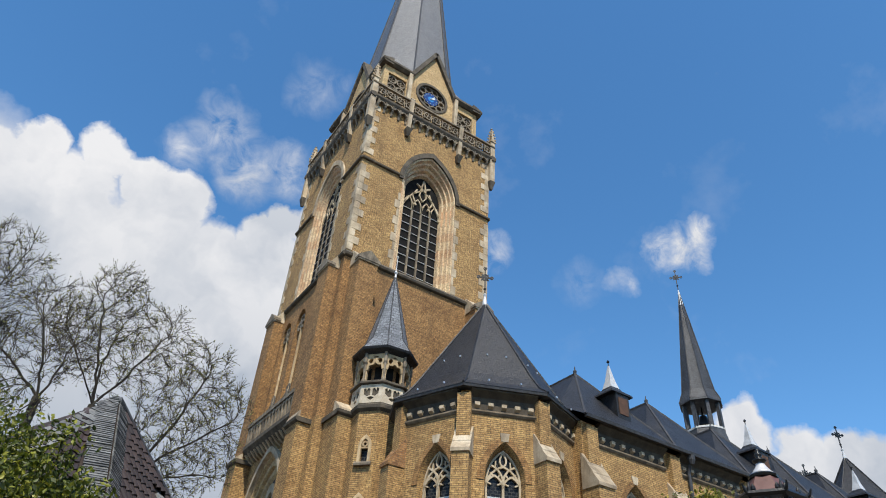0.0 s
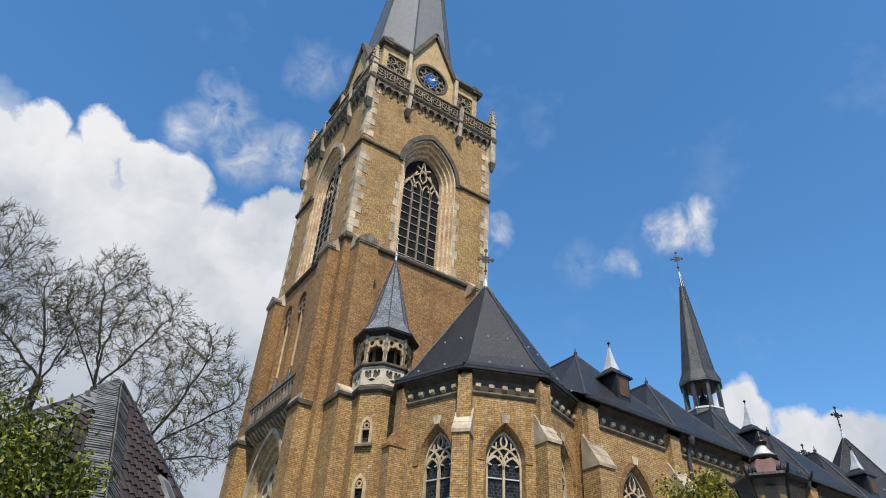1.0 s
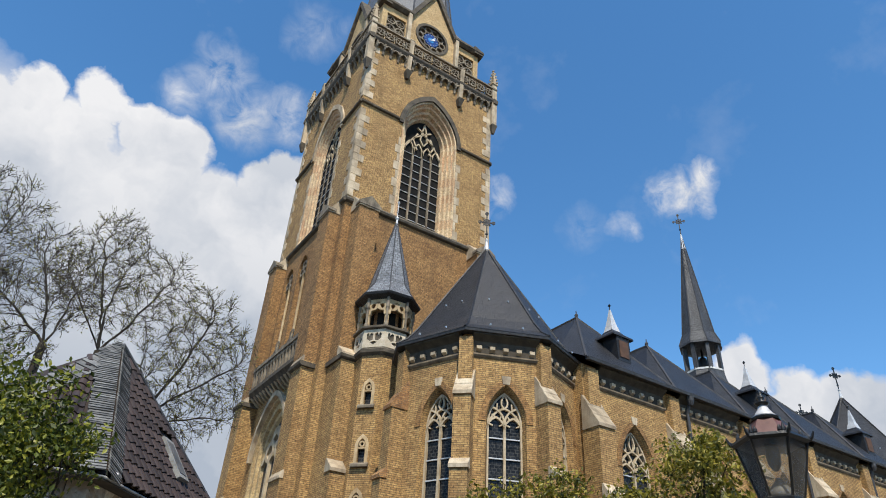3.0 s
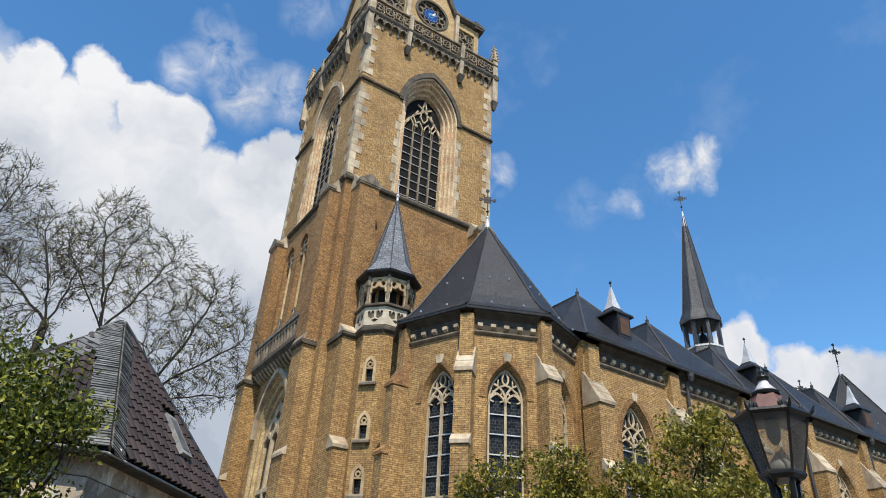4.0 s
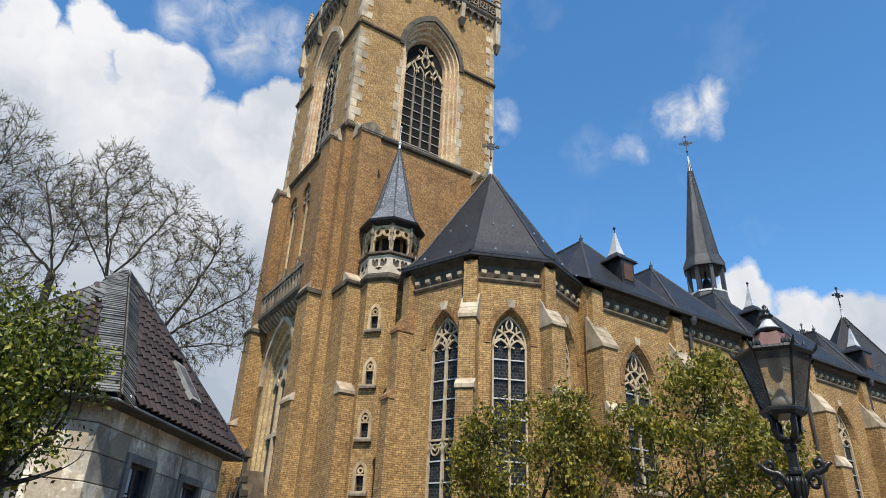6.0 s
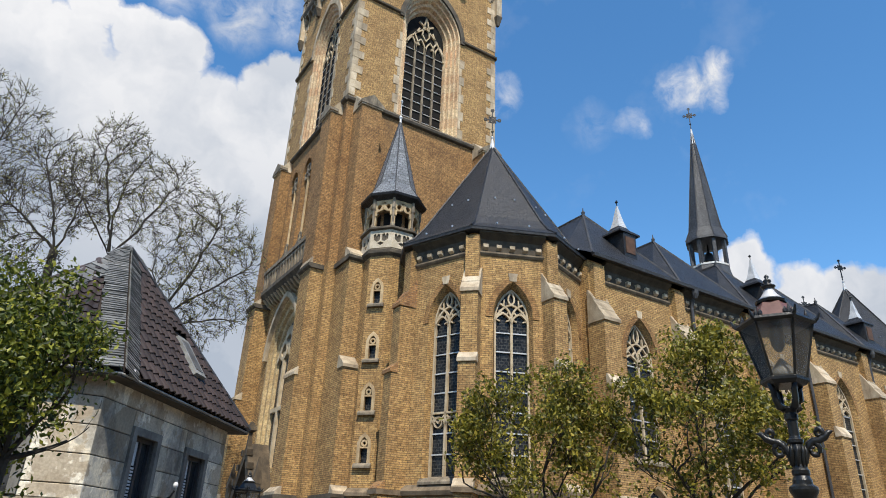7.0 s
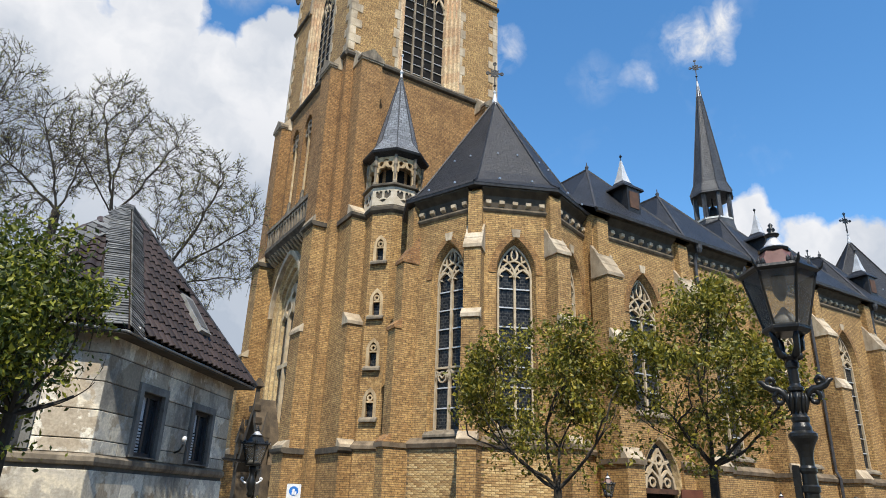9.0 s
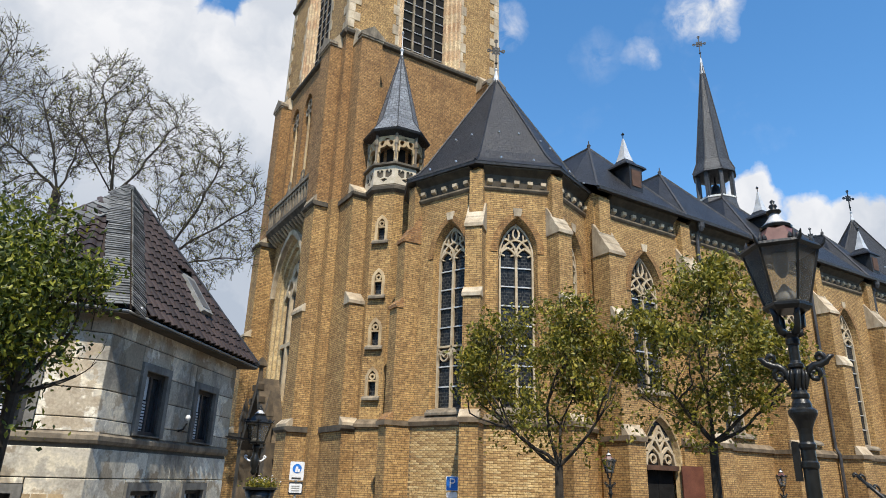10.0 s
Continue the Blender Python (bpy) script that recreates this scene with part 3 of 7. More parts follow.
def two_light_window(parent, pl, s, w, sill, spring, rise, depth=0.35, bars=0.72, band=None, name="window"):
    """Pointed window with one mullion, saddle bars, leaded glass and bar tracery."""
    iw = w - 0.22
    k = iw / w
    frame = part(name, reveal(pl, [(arch(s, w, sill, spring, rise), 0.015), (arch(s, w - 0.08, sill + 0.04, spring, rise - 0.07), -0.1),
                                   (arch(s, w - 0.1, sill + 0.1, spring, rise - 0.09), -0.12), (arch(s, iw, sill + 0.16, spring, rise * k), -depth)]), BRICK, parent)
    g = Mesh()
    g.loops([[pl(a, z, d) for a, z in arch(s, iw, sill + 0.16, spring, rise * k)] for d in (-depth - 0.02, -depth)])
    part("pane", g, GLASS, frame, "dark leaded glass")
    d0, d1 = -depth + 0.01, -depth + 0.12
    m = Mesh()
    ribbon(m, pl, [(s, sill + 0.1), (s, spring + 0.1)], 0.045, d0, d1)
    part("mullion", m, TRACERY, frame)
    m = Mesh()
    ribbon(m, pl, arch(s, iw - 0.04, sill + 0.18, spring, rise * k - 0.03)[1:] + [(s - iw / 2 + 0.02, sill + 0.18)], 0.035, d0, d1)
    h = iw / 4
    bow = lambda pts: [((1 - f) ** 2 * pts[0][0] + 2 * f * (1 - f) * pts[1][0] + f * f * pts[2][0], (1 - f) ** 2 * pts[0][1] + 2 * f * (1 - f) * pts[1][1] + f * f * pts[2][1]) for f in (0, 0.2, 0.4, 0.6, 0.8, 1.0)]
    R = rise * k
    for e, c in enumerate((-h, h)):                      # two cusped lights under crossing ogee bars
        q = d1 - 0.002 * e
        ribbon(m, pl, bow([(s + c - h, spring - 0.2), (s + c - h, spring + 0.12), (s + c, spring + 0.26)]) + bow([(s + c, spring + 0.26), (s + c + h, spring + 0.12), (s + c + h, spring - 0.2)]), 0.036, d0, q)
        ribbon(m, pl, bow([(s, spring + 0.05), (s + c * 0.15, spring + R * 0.4), (s + c * 1.42, spring + R * 0.52)]), 0.036, d0, q - 0.004)
        ribbon(m, pl, bow([(s + c * 1.95, spring + R * 0.02), (s + c * 1.2, spring + R * 0.42), (s, spring + R * 0.5)]), 0.034, d0, q - 0.008)
        ribbon(m, pl, bow([(s, spring + R * 0.5), (s + c * 0.75, spring + R * 0.62), (s, spring + R * 0.94)]), 0.032, d0, q - 0.012)
        for u, v, x, y in ((c - h * 0.8, spring + 0.0, c - h * 0.35, spring - 0.06), (c + h * 0.8, spring + 0.0, c + h * 0.35, spring - 0.06), (c * 1.5, spring + R * 0.3, c * 1.0, spring + R * 0.2), (c * 0.25, spring + R * 0.3, c * 0.6, spring + R * 0.16), (c * 0.9, spring + R * 0.47, c * 0.85, spring + R * 0.66)):
            ribbon(m, pl, [(s + u, v), (s + x, y)], 0.026, d0, q - 0.016)
    if band:
        for c in (-h, h):
            ribbon(m, pl, [(s + c - h, band)] + circle2(s + c, band, h * 0.95, 10, math.pi, 0, True), 0.032, d0, d1)
            ribbon(m, pl, circle2(s + c, band + 0.12, h * 0.55, 10), 0.024, d0, d1, True)
            ribbon(m, pl, [(s + c - h, band + 0.42), (s + c, band + 0.1), (s + c + h, band + 0.42)], 0.028, d0, d1)
        ribbon(m, pl, [(s - iw / 2, band + 0.46), (s + iw / 2, band + 0.46)], 0.035, d0, d1)
    part("tracery", m, TRACERY, frame, "pale carved stone tracery")
    z = sill + 0.2 + bars
    while z < spring - 0.1:
        m = Mesh()
        ribbon(m, pl, [(s - iw / 2, z), (s + iw / 2, z)], 0.022, d0, d1 - 0.05)
        part("saddle_bar", m, LEAD, frame)
        z += bars
    sl = bar(pl, s - w / 2 - 0.08, s + w / 2 + 0.08, [(-depth, sill + 0.2), (-depth, sill - 0.1), (0.14, sill - 0.1), (0.14, sill - 0.02), (0.02, sill + 0.1)])
    part("sill", sl, GREYSTONE, frame)
    ks = Mesh()
    top = spring + rise
    ks.loops([[pl(s - 0.13, top + 0.02, d), pl(s + 0.13, top + 0.02, d), pl(s + 0.18, top + 0.34, d), pl(s - 0.18, top + 0.34, d)] for d in (-0.1, 0.05)])
    part("keystone", ks, STONE, frame)
    return frame


def hood(parent, pl, s, w, spring, rise, wide=0.24, mat=None):
    """A ring of brick on edge or stone round an arch."""
    m = Mesh()
    o = arch(s, w + 2 * wide, spring, spring, rise + wide)[1:]
    i = arch(s, w, spring, spring, rise)[1:]
    o, i = o[1:] + [], i[1:] + []
    o = o + [(s - w / 2 - wide, spring)]
    i = i + [(s - w / 2, spring)]
    rows = [[pl(*a, 0.0), pl(*a, 0.03), pl(*b, 0.03), pl(*b, 0.0)] for a, b in zip(o, i)]
    m.loops(rows)
    return part("arch_ring", m, mat or BRICK_MID, parent)


def frieze(parent, pl, s0, s1, z, step=0.53, roof_out=0.3):
    """Moulding, row of pale blocks in a band coloured dark as eave shade, and gutter board under an eave."""
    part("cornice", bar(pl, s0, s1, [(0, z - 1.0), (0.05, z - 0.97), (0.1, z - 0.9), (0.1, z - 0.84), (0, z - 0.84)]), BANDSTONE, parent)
    part("frieze_wall", bar(pl, s0, s1, [(0, z - 0.84), (0.015, z - 0.84), (0.015, z - 0.5), (0, z - 0.5)]), EAVE_SHADE, parent)
    part("frieze_band", bar(pl, s0, s1, [(0, z - 0.5), (0.02, z - 0.5), (0.02, z - 0.32), (0.12, z - 0.24), (roof_out, z - 0.12), (roof_out, z - 0.02), (0, z - 0.02)]), EAVE_SHADE, parent)
    n = max(2, int(round((s1 - s0) / step)))
    for i in range(n):
        c = s0 + (i + 0.5) * (s1 - s0) / n
        m = Mesh()
        m.loops([[pl(c + k, zz, d) for zz, d in ((z - 0.76, 0.0), (z - 0.72, 0.08), (z - 0.68, 0.15), (z - 0.55, 0.15), (z - 0.55, 0.0))] for k in (-0.1, 0.1)])
        part("dentil", m, STONE, parent)


# ---------------- the tower ----------------
TX, TY, TH = 14.85, 30.85, 4.65                      # axis and half width
Z1, Z2, Z3, Z4, ZS = 3.6, 13.5, 22.6, 35.2, 29.75
tower = thing("church_tower", (TX, TY, -1.4), "tall square yellow brick church tower with slate spire and blue clock", "church tower")
SIDES = [Plane((TX, TY - TH), (0, -1)), Plane((TX - TH, TY), (-1, 0)), Plane((TX, TY + TH), (0, 1)), Plane((TX + TH, TY), (1, 0))]


def tower_side(pl, south, west):
    detail = south or west
    deep = Plane(pl.o, pl.n)
    deep.n = deep.n * (0.38 if west else 0.68)       # the west windows are set less deep
    # walls, stage by stage
    low = []
    if west:
        low = [arch(0.0, 4.2, 4.6, 10.2, 2.9), arch(0.0, 2.6, -1.5, 2.2, 1.6)]
    a, b = (TH, TH) if pl in (SIDES[0], SIDES[2]) else (TH - 1.2, TH - 1.0)      # side walls butt between front and back
    part("lower_wall", wall(pl, [(-a, -1.5), (a, -1.5), (a, Z2), (-a, Z2)], low, 1.2), BRICK, tower)
    blind = [arch(c, 1.3, 15.6, 20.4, 1.05) for c in (-1.95, 0.0, 1.95)] if west else []
    part("middle_wall", wall(pl, [(-b, Z2), (b, Z2), (b, Z3), (-b, Z3)], blind, 1.0), BRICK_MID, tower)
    big = arch(0.1, 3.9, Z3 + 0.1, 29.5, 2.95, 10)
    part("belfry_wall", wall(pl, [(-b, Z3), (b, Z3), (b, Z4), (-b, Z4)], [big], 1.0), BRICK, tower)
    # belfry window with stepped jambs
    steps = [(arch(0.1, 3.9, Z3 + 0.1, 29.5, 2.95, 10), 0.0), (arch(0.1, 3.72, Z3 + 0.12, 29.5, 2.80, 10), -0.02), (arch(0.1, 3.62, Z3 + 0.14, 29.5, 2.70, 10), -0.3),
             (arch(0.1, 3.42, Z3 + 0.2, 29.5, 2.52, 10), -0.3), (arch(0.1, 3.32, Z3 + 0.22, 29.5, 2.44, 10), -0.62), (arch(0.1, 3.08, Z3 + 0.3, 29.5, 2.20, 10), -0.62),
             (arch(0.1, 3.0, Z3 + 0.33, 29.5, 2.12, 10), -0.95), (arch(0.1, 2.72, Z3 + 0.42, 29.5, 1.90, 10), -0.95), (arch(0.1, 2.6, Z3 + 0.46, 29.5, 1.80, 10), -1.35)]
    win = part("belfry_window", reveal(deep, steps), JAMB, tower, "tall pointed belfry window with stepped pale stone jambs")
    # black sheet: the dark of the belfry inside is put into its colour
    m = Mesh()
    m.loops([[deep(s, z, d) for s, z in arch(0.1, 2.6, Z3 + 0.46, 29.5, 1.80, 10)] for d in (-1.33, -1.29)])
    part("louvre_panel", m, VOID_BLACK, win, "black sheet standing for the unlit space behind the bars")
    d0, d1 = -1.27, -1.11
    for c in (-0.65, 0.0, 0.65):
        m = Mesh()
        ribbon(m, deep, [(0.1 + c, Z3 + 0.4), (0.1 + c, 28.8)], 0.05, d0, d1)
        part("mullion", m, GREYSTONE, win)
    z = Z3 + 0.95
    while z < 28.8:
        m = Mesh()
        ribbon(m, deep, [(-1.2, z), (1.4, z)], 0.013, d0, d1 - 0.09)
        part("saddle_bar", m, LEAD, win)
        z += 0.6
    m = Mesh()
    for c in (-0.97, -0.325, 0.325, 0.97):
        ribbon(m, deep, arch(0.1 + c, 0.6, 28.3, 28.55, 0.75, 6)[1:], 0.04, d0, d1)
    for c in (-1, 1):
        ribbon(m, deep, [(0.1 - c * 1.3, 28.6), (0.1 - c * 0.75, 29.6), (0.1 + c * 0.1, 30.35), (0.1 + c * 0.5, 30.6)], 0.042, d0, d1)
        ribbon(m, deep, [(0.1, 29.3), (0.1 + c * 0.25, 29.7), (0.1 + c * 0.15, 30.4), (0.1, 31.1)], 0.04, d0, d1)
        ribbon(m, deep, [(0.1 + c * 0.43, 28.8), (0.1 + c * 0.75, 29.5), (0.1 + c * 0.45, 30.1)], 0.05, d0, d1)
    part("tracery", m, TRACERY, win, "pale net of stone tracery")
    m = Mesh()
    o, i = arch(0.1, 4.45, 28.7, 29.5, 3.35, 10)[2:], arch(0.1, 3.9, 28.7, 29.5, 2.95, 10)[2:]
    m.loops([[pl(*a, 0.0), pl(*a, 0.12), pl(*b, 0.12), pl(*b, 0.0)] for a, b in zip(o + [(-2.125, 29.5)], i + [(-1.85, 29.5)])])
    part("hood_mould", m, STONE if west else DARKSTONE, win)
    # toothed pale stones beside the jambs
    zz, k = Z3 + 0.2, 0
    while zz < 28.3 and detail:
        for c in (-1, 1):
            ln = 0.34 if (k + (c > 0)) % 2 else 0.16
            a = 0.1 + c * 1.95
            m = Mesh()
            m.loops([[pl(min(a, a + c * ln), zz + e, d) for d in (0.0, 0.025)] + [pl(max(a, a + c * ln), zz + e, d) for d in (0.025, 0.0)] for e in (0.01, 0.59)])
            part("jamb_block", m, STONE, win)
        zz += 0.62
        k += 1
    # string courses
    for a, b, z in ((-TH - 0.05, -1.95, ZS), (2.15, TH + 0.05, ZS)):
        part("string_course", bar(pl, a, b, [(0, z - 0.14), (0.14, z - 0.1), (0.16, z), (0, z + 0.12)]), DARKSTONE, tower)
    part("string_course", bar(pl, -TH - 0.05, TH + 0.05, [(0, Z3 - 0.22), (0.16, Z3 - 0.16), (0.2, Z3 - 0.04), (0, Z3 + 0.2)]), DARKSTONE, tower)
    if west:
        part("string_course", bar(pl, -2.95, 2.95, [(0, Z1 - 0.3), (0.16, Z1 - 0.2), (0.18, Z1 - 0.05), (0, Z1 + 0.15)]), GREYSTONE, tower)
    # corner stones
    zz, k = Z3 + 0.25, 0
    while zz < 34.6 and detail:
        for c in (-1, 1):
            ln = 0.62 if (k + (1 if west else 0)) % 2 else 0.32
            a, b = (c * (TH + 0.02 if south else TH - 0.06), c * (TH - ln))
            if abs(zz + 0.25 - ZS) > 0.3:
                m = Mesh()
                m.loops([[pl(min(a, b), zz + e, d) for d in (-0.05, 0.03)] + [pl(max(a, b), zz + e, d) for d in (0.03, -0.05)] for e in (0.0, 0.47)])
                part("corner_stone", m, STONE, tower)
        zz += 0.49
        k += 1
    # corbel table, ledge and pierced balustrade
    n = 17
    for i in range(n):
        c = -TH + 0.3 + (2 * TH - 0.6) * i / (n - 1)
        m = Mesh()
        m.loops([[pl(c + e, z, d) for z, d in ((34.15, 0.0), (34.2, 0.07), (34.45, 0.1), (34.6, 0.2), (34.95, 0.3), (34.95, 0.0))] for e in (-0.07, 0.07)])
        part("corbel", m, GREYSTONE, tower)
        if i < n - 1:
            cc = c + (TH - 0.3) / (n - 1)
            m = Mesh()
            ribbon(m, pl, circle2(cc, 34.72, 0.2, 6, math.pi, 0, True), 0.05, 0.0, 0.26)
            part("corbel_arch", m, GREYSTONE, tower)
    part("ledge", bar(pl, -TH - 0.38, TH + 0.38, [(0, 34.92), (0.28, 34.95), (0.36, 35.1), (0.38, 35.25), (0.1, 35.34), (0, 35.34)]), DARKSTONE, tower)
    bd0, bd1 = 0.17, 0.31
    rail = part("balustrade", bar(pl, -TH - 0.3, TH + 0.3, [(bd0 - 0.05, 36.28), (bd1 + 0.05, 36.28), (bd1 + 0.05, 36.4), (bd0 - 0.05, 36.4)]), GREYSTONE, tower, "pierced stone balustrade round the tower gallery")
    step = (2 * TH) / 13
    for i in range(13):
        c = -TH + step * (i + 0.5)
        m = Mesh()
        ribbon(m, pl, circle2(c, 35.8, step * 0.4, 12), 0.04, bd0, bd1, True)
        for q in range(4):
            a = q * math.pi / 2 + math.pi / 4
            ribbon(m, pl, [(c, 35.82), (c + step * 0.26 * math.cos(a + 0.5), 35.82 + step * 0.26 * math.sin(a + 0.5)), (c + step * 0.6 * math.cos(a), 35.82 + step * 0.6 * math.sin(a))], 0.032, bd0, bd1)
        part("pierced_panel", m, GREYSTONE, rail)
    for c in (-2.0, 2.0):
        m = Mesh()
        q = lambda r, z, d0, d1: [pl(c - r, z, d1), pl(c + r, z, d1), pl(c + r, z, d0), pl(c - r, z, d0)]
        m.hexa(q(0.13, 33.75, 0.0, 0.26), q(0.15, 36.45, 0.0, 0.42))
        m.hexa(q(0.18, 36.45, 0.04, 0.44), q(0.03, 36.75, 0.2, 0.26))
        pier = part("pier", m, STONE, tower)
        m = Mesh()
        m.hexa(q(0.1, 33.15, 0.0, 0.2), q(0.21, 33.7, 0.0, 0.42))
        part("carved_bracket", m, DARKSTONE, pier)


def pinnacle(x, y):
    m = Mesh()
    for r0, z0, r1, z1 in ((0.18, 33.0, 0.19, 35.0), (0.2, 35.0, 0.18, 36.8), (0.24, 36.8, 0.24, 36.92), (0.18, 36.92, 0.03, 38.4)):
        m.hexa([(x + a * r0, y + b * r0, z0) for a, b in ((-1, -1), (1, -1), (1, 1), (-1, 1))], [(x + a * r1, y + b * r1, z1) for a, b in ((-1, -1), (1, -1), (1, 1), (-1, 1))])
    for i in range(4):
        z = 37.05 + i * 0.3
        r = 0.18 - i * 0.033
        for a, b in ((-1, -1), (1, -1), (1, 1), (-1, 1)):
            m.hexa([(x + a * r + p, y + b * r + q, z) for p, q in ((-0.05, -0.05), (0.05, -0.05), (0.05, 0.05), (-0.05, 0.05))],
                   [(x + a * r * 1.2 + p, y + b * r * 1.2 + q, z + 0.12) for p, q in ((-0.04, -0.04), (0.04, -0.04), (0.04, 0.04), (-0.04, 0.04))])
    m.lathe([(0.02, 38.2), (0.1, 38.3), (0.02, 38.42)], 8, (x, y))
    ob = part("pinnacle", m, STONE, tower, "pale stone pinnacle with crockets")
    m = Mesh()
    m.hexa([(x + a * 0.08, y + b * 0.08, 32.3) for a, b in ((-1, -1), (1, -1), (1, 1), (-1, 1))], [(x + a * 0.22, y + b * 0.22, 33.0) for a, b in ((-1, -1), (1, -1), (1, 1), (-1, 1))])
    part("carved_bracket", m, DARKSTONE, ob)


def clock_stage(pl, h, e):
    """Set-back storey with a gable over the dial and pierced screens beside it; pl is its face."""
    zb, ze, zg = 35.2, 40.15, 44.0
    dial = circle2(0.0, 39.1, 1.22, 20)
    screens = [[(c - 0.72, 36.9), (c + 0.72, 36.9), (c + 0.72, 39.3), (c - 0.72, 39.3)] for c in (-2.85, 2.85)]
    part("clock_stage_wall", wall(pl, [(-e, zb), (e, zb), (e, ze), (1.75, ze), (0, zg), (-1.75, ze), (-e, ze)], [dial] + screens, 0.5), CLOCK_STONE, tower, "smooth tan stone wall of the clock storey")
    m = Mesh()
    ribbon(m, pl, circle2(0, 39.1, 1.25, 24), 0.1, -0.3, 0.06, True)
    ring = part("clock_frame", m, DARKSTONE, tower, "dark round stone frame with tracery about the dial")
    # black disc standing for the shade behind the foils
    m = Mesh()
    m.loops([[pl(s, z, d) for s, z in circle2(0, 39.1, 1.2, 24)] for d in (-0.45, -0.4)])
    part("backing", m, VOID_BLACK, ring)
    for i in range(10):
        a = 2 * math.pi * i / 10
        m = Mesh()
        ribbon(m, pl, circle2(0.9 * math.cos(a), 39.1 + 0.9 * math.sin(a), 0.26, 8), 0.05, -0.34, -0.1, True)
        part("foil", m, GREYSTONE, ring)
    m = Mesh()
    m.loops([[pl(s, z, d) for s, z in circle2(0, 39.1, 0.58, 24)] for d in (-0.3, -0.1)])
    dial_ob = part("clock_dial", m, BLUE, tower, "round blue enamel clock dial with pale hour marks")
    m = Mesh()
    m.loops([[pl(s, z, d) for s, z in circle2(0, 39.1, 0.24, 18)] for d in (-0.1, -0.094)])
    part("dial_centre", m, BLUE_LIGHT, dial_ob, "lighter blue middle of the dial")
    m = Mesh()
    for i in range(12):
        a = math.pi * i / 6
        ribbon(m, pl, [(0.44 * math.sin(a), 39.1 + 0.44 * math.cos(a)), (0.53 * math.sin(a), 39.1 + 0.53 * math.cos(a))], 0.016, -0.1, -0.085)
    part("hour_mark", m, GOLD, dial_ob)
    for a, ln, w in ((radians(62), 0.36, 0.045), (radians(40), 0.48, 0.035)):
        m = Mesh()
        ribbon(m, pl, [(-0.1 * math.sin(a), 39.1 - 0.1 * math.cos(a)), (ln * math.sin(a), 39.1 + ln * math.cos(a))], w, -0.09, -0.06)
        part("pointer", m, WHITE, dial_ob)
    for c in (-2.85, 2.85):
        # black sheet standing for the shade behind each screen
        m = Mesh()
        m.loops([[pl(c - 0.72, z, d), pl(c + 0.72, z, d)][::1] + [pl(c + 0.72, z, d - 0.03), pl(c - 0.72, z, d - 0.03)] for d, z in ((-0.4, 36.9), (-0.4, 39.3))])
        sc = part("pierced_screen", m, VOID_BLACK, tower, "black sheet standing for the unlit space behind a pierced stone screen")
        for i in range(2):
            for j in range(3):
                m = Mesh()
                ribbon(m, pl, circle2(c - 0.36 + 0.72 * i, 37.3 + 0.8 * j, 0.33, 10), 0.055, -0.3, -0.1, True)
                ribbon(m, pl, [(c - 0.6 + 0.72 * i, 37.3 + 0.8 * j), (c - 0.12 + 0.72 * i, 37.3 + 0.8 * j)], 0.035, -0.3, -0.14)
                ribbon(m, pl, [(c - 0.36 + 0.72 * i, 37.0 + 0.8 * j), (c - 0.36 + 0.72 * i, 37.6 + 0.8 * j)], 0.035, -0.3, -0.14)
                part("foil", m, GREYSTONE, sc)
    for a, b in ((-h - 0.3, -1.75), (1.75, h + 0.3)):
        part("parapet_coping", bar(pl, a, b, [(-0.5, ze - 0.22), (0.12, ze - 0.18), (0.34, ze), (0.34, ze + 0.18), (-0.3, ze + 0.45), (-0.5, ze + 0.45)]), DARKSTONE, tower)
    m = Mesh()
    ribbon(m, pl, [(-1.95, ze - 0.1), (0, zg + 0.1)], 0.15, -0.5, 0.22)
    ribbon(m, pl, [(0, zg + 0.1), (1.95, ze - 0.1)], 0.15, -0.5, 0.22)
    part("gable_coping", m, DARKSTONE, tower)
    for c in (-1.95, 1.95):
        m = Mesh()
        q = lambda r, z: [pl(c - r, z, 0.3), pl(c + r, z, 0.3), pl(c + r, z, -0.1), pl(c - r, z, -0.1)]
        m.hexa(q(0.13, 35.3), q(0.13, ze))
        part("stone_shaft", m, STONE, tower)
    # gable roof running back into the spire
    m = Mesh()
    back = 3.2
    m.face([pl(-1.85, ze, 0.0), pl(0, zg, 0.0), pl(0, zg, -back), pl(-1.85, ze, -back)])
    m.face([pl(0, zg, 0.0), pl(1.85, ze, 0.0), pl(1.85, ze, -back), pl(0, zg, -back)])
    part("gable_roof", m, SLATE_SPIRE, tower)


CLOCK_STONE = material("tan_ashlar", masonry((0.5, 0.36, 0.19), (0.42, 0.29, 0.14), (0.3, 0.21, 0.11), 0.6, 0.3, 0.006, (0.2, 0.13, 0.07), 0.4), 0.9, bump=0.3)
BRICK_BUFF = material("buff_masonry", masonry((0.5, 0.38, 0.21), (0.42, 0.3, 0.15), (0.36, 0.28, 0.18), 0.5, 0.25, 0.008, (0.2, 0.14, 0.08), 0.45), 0.9, bump=0.4)


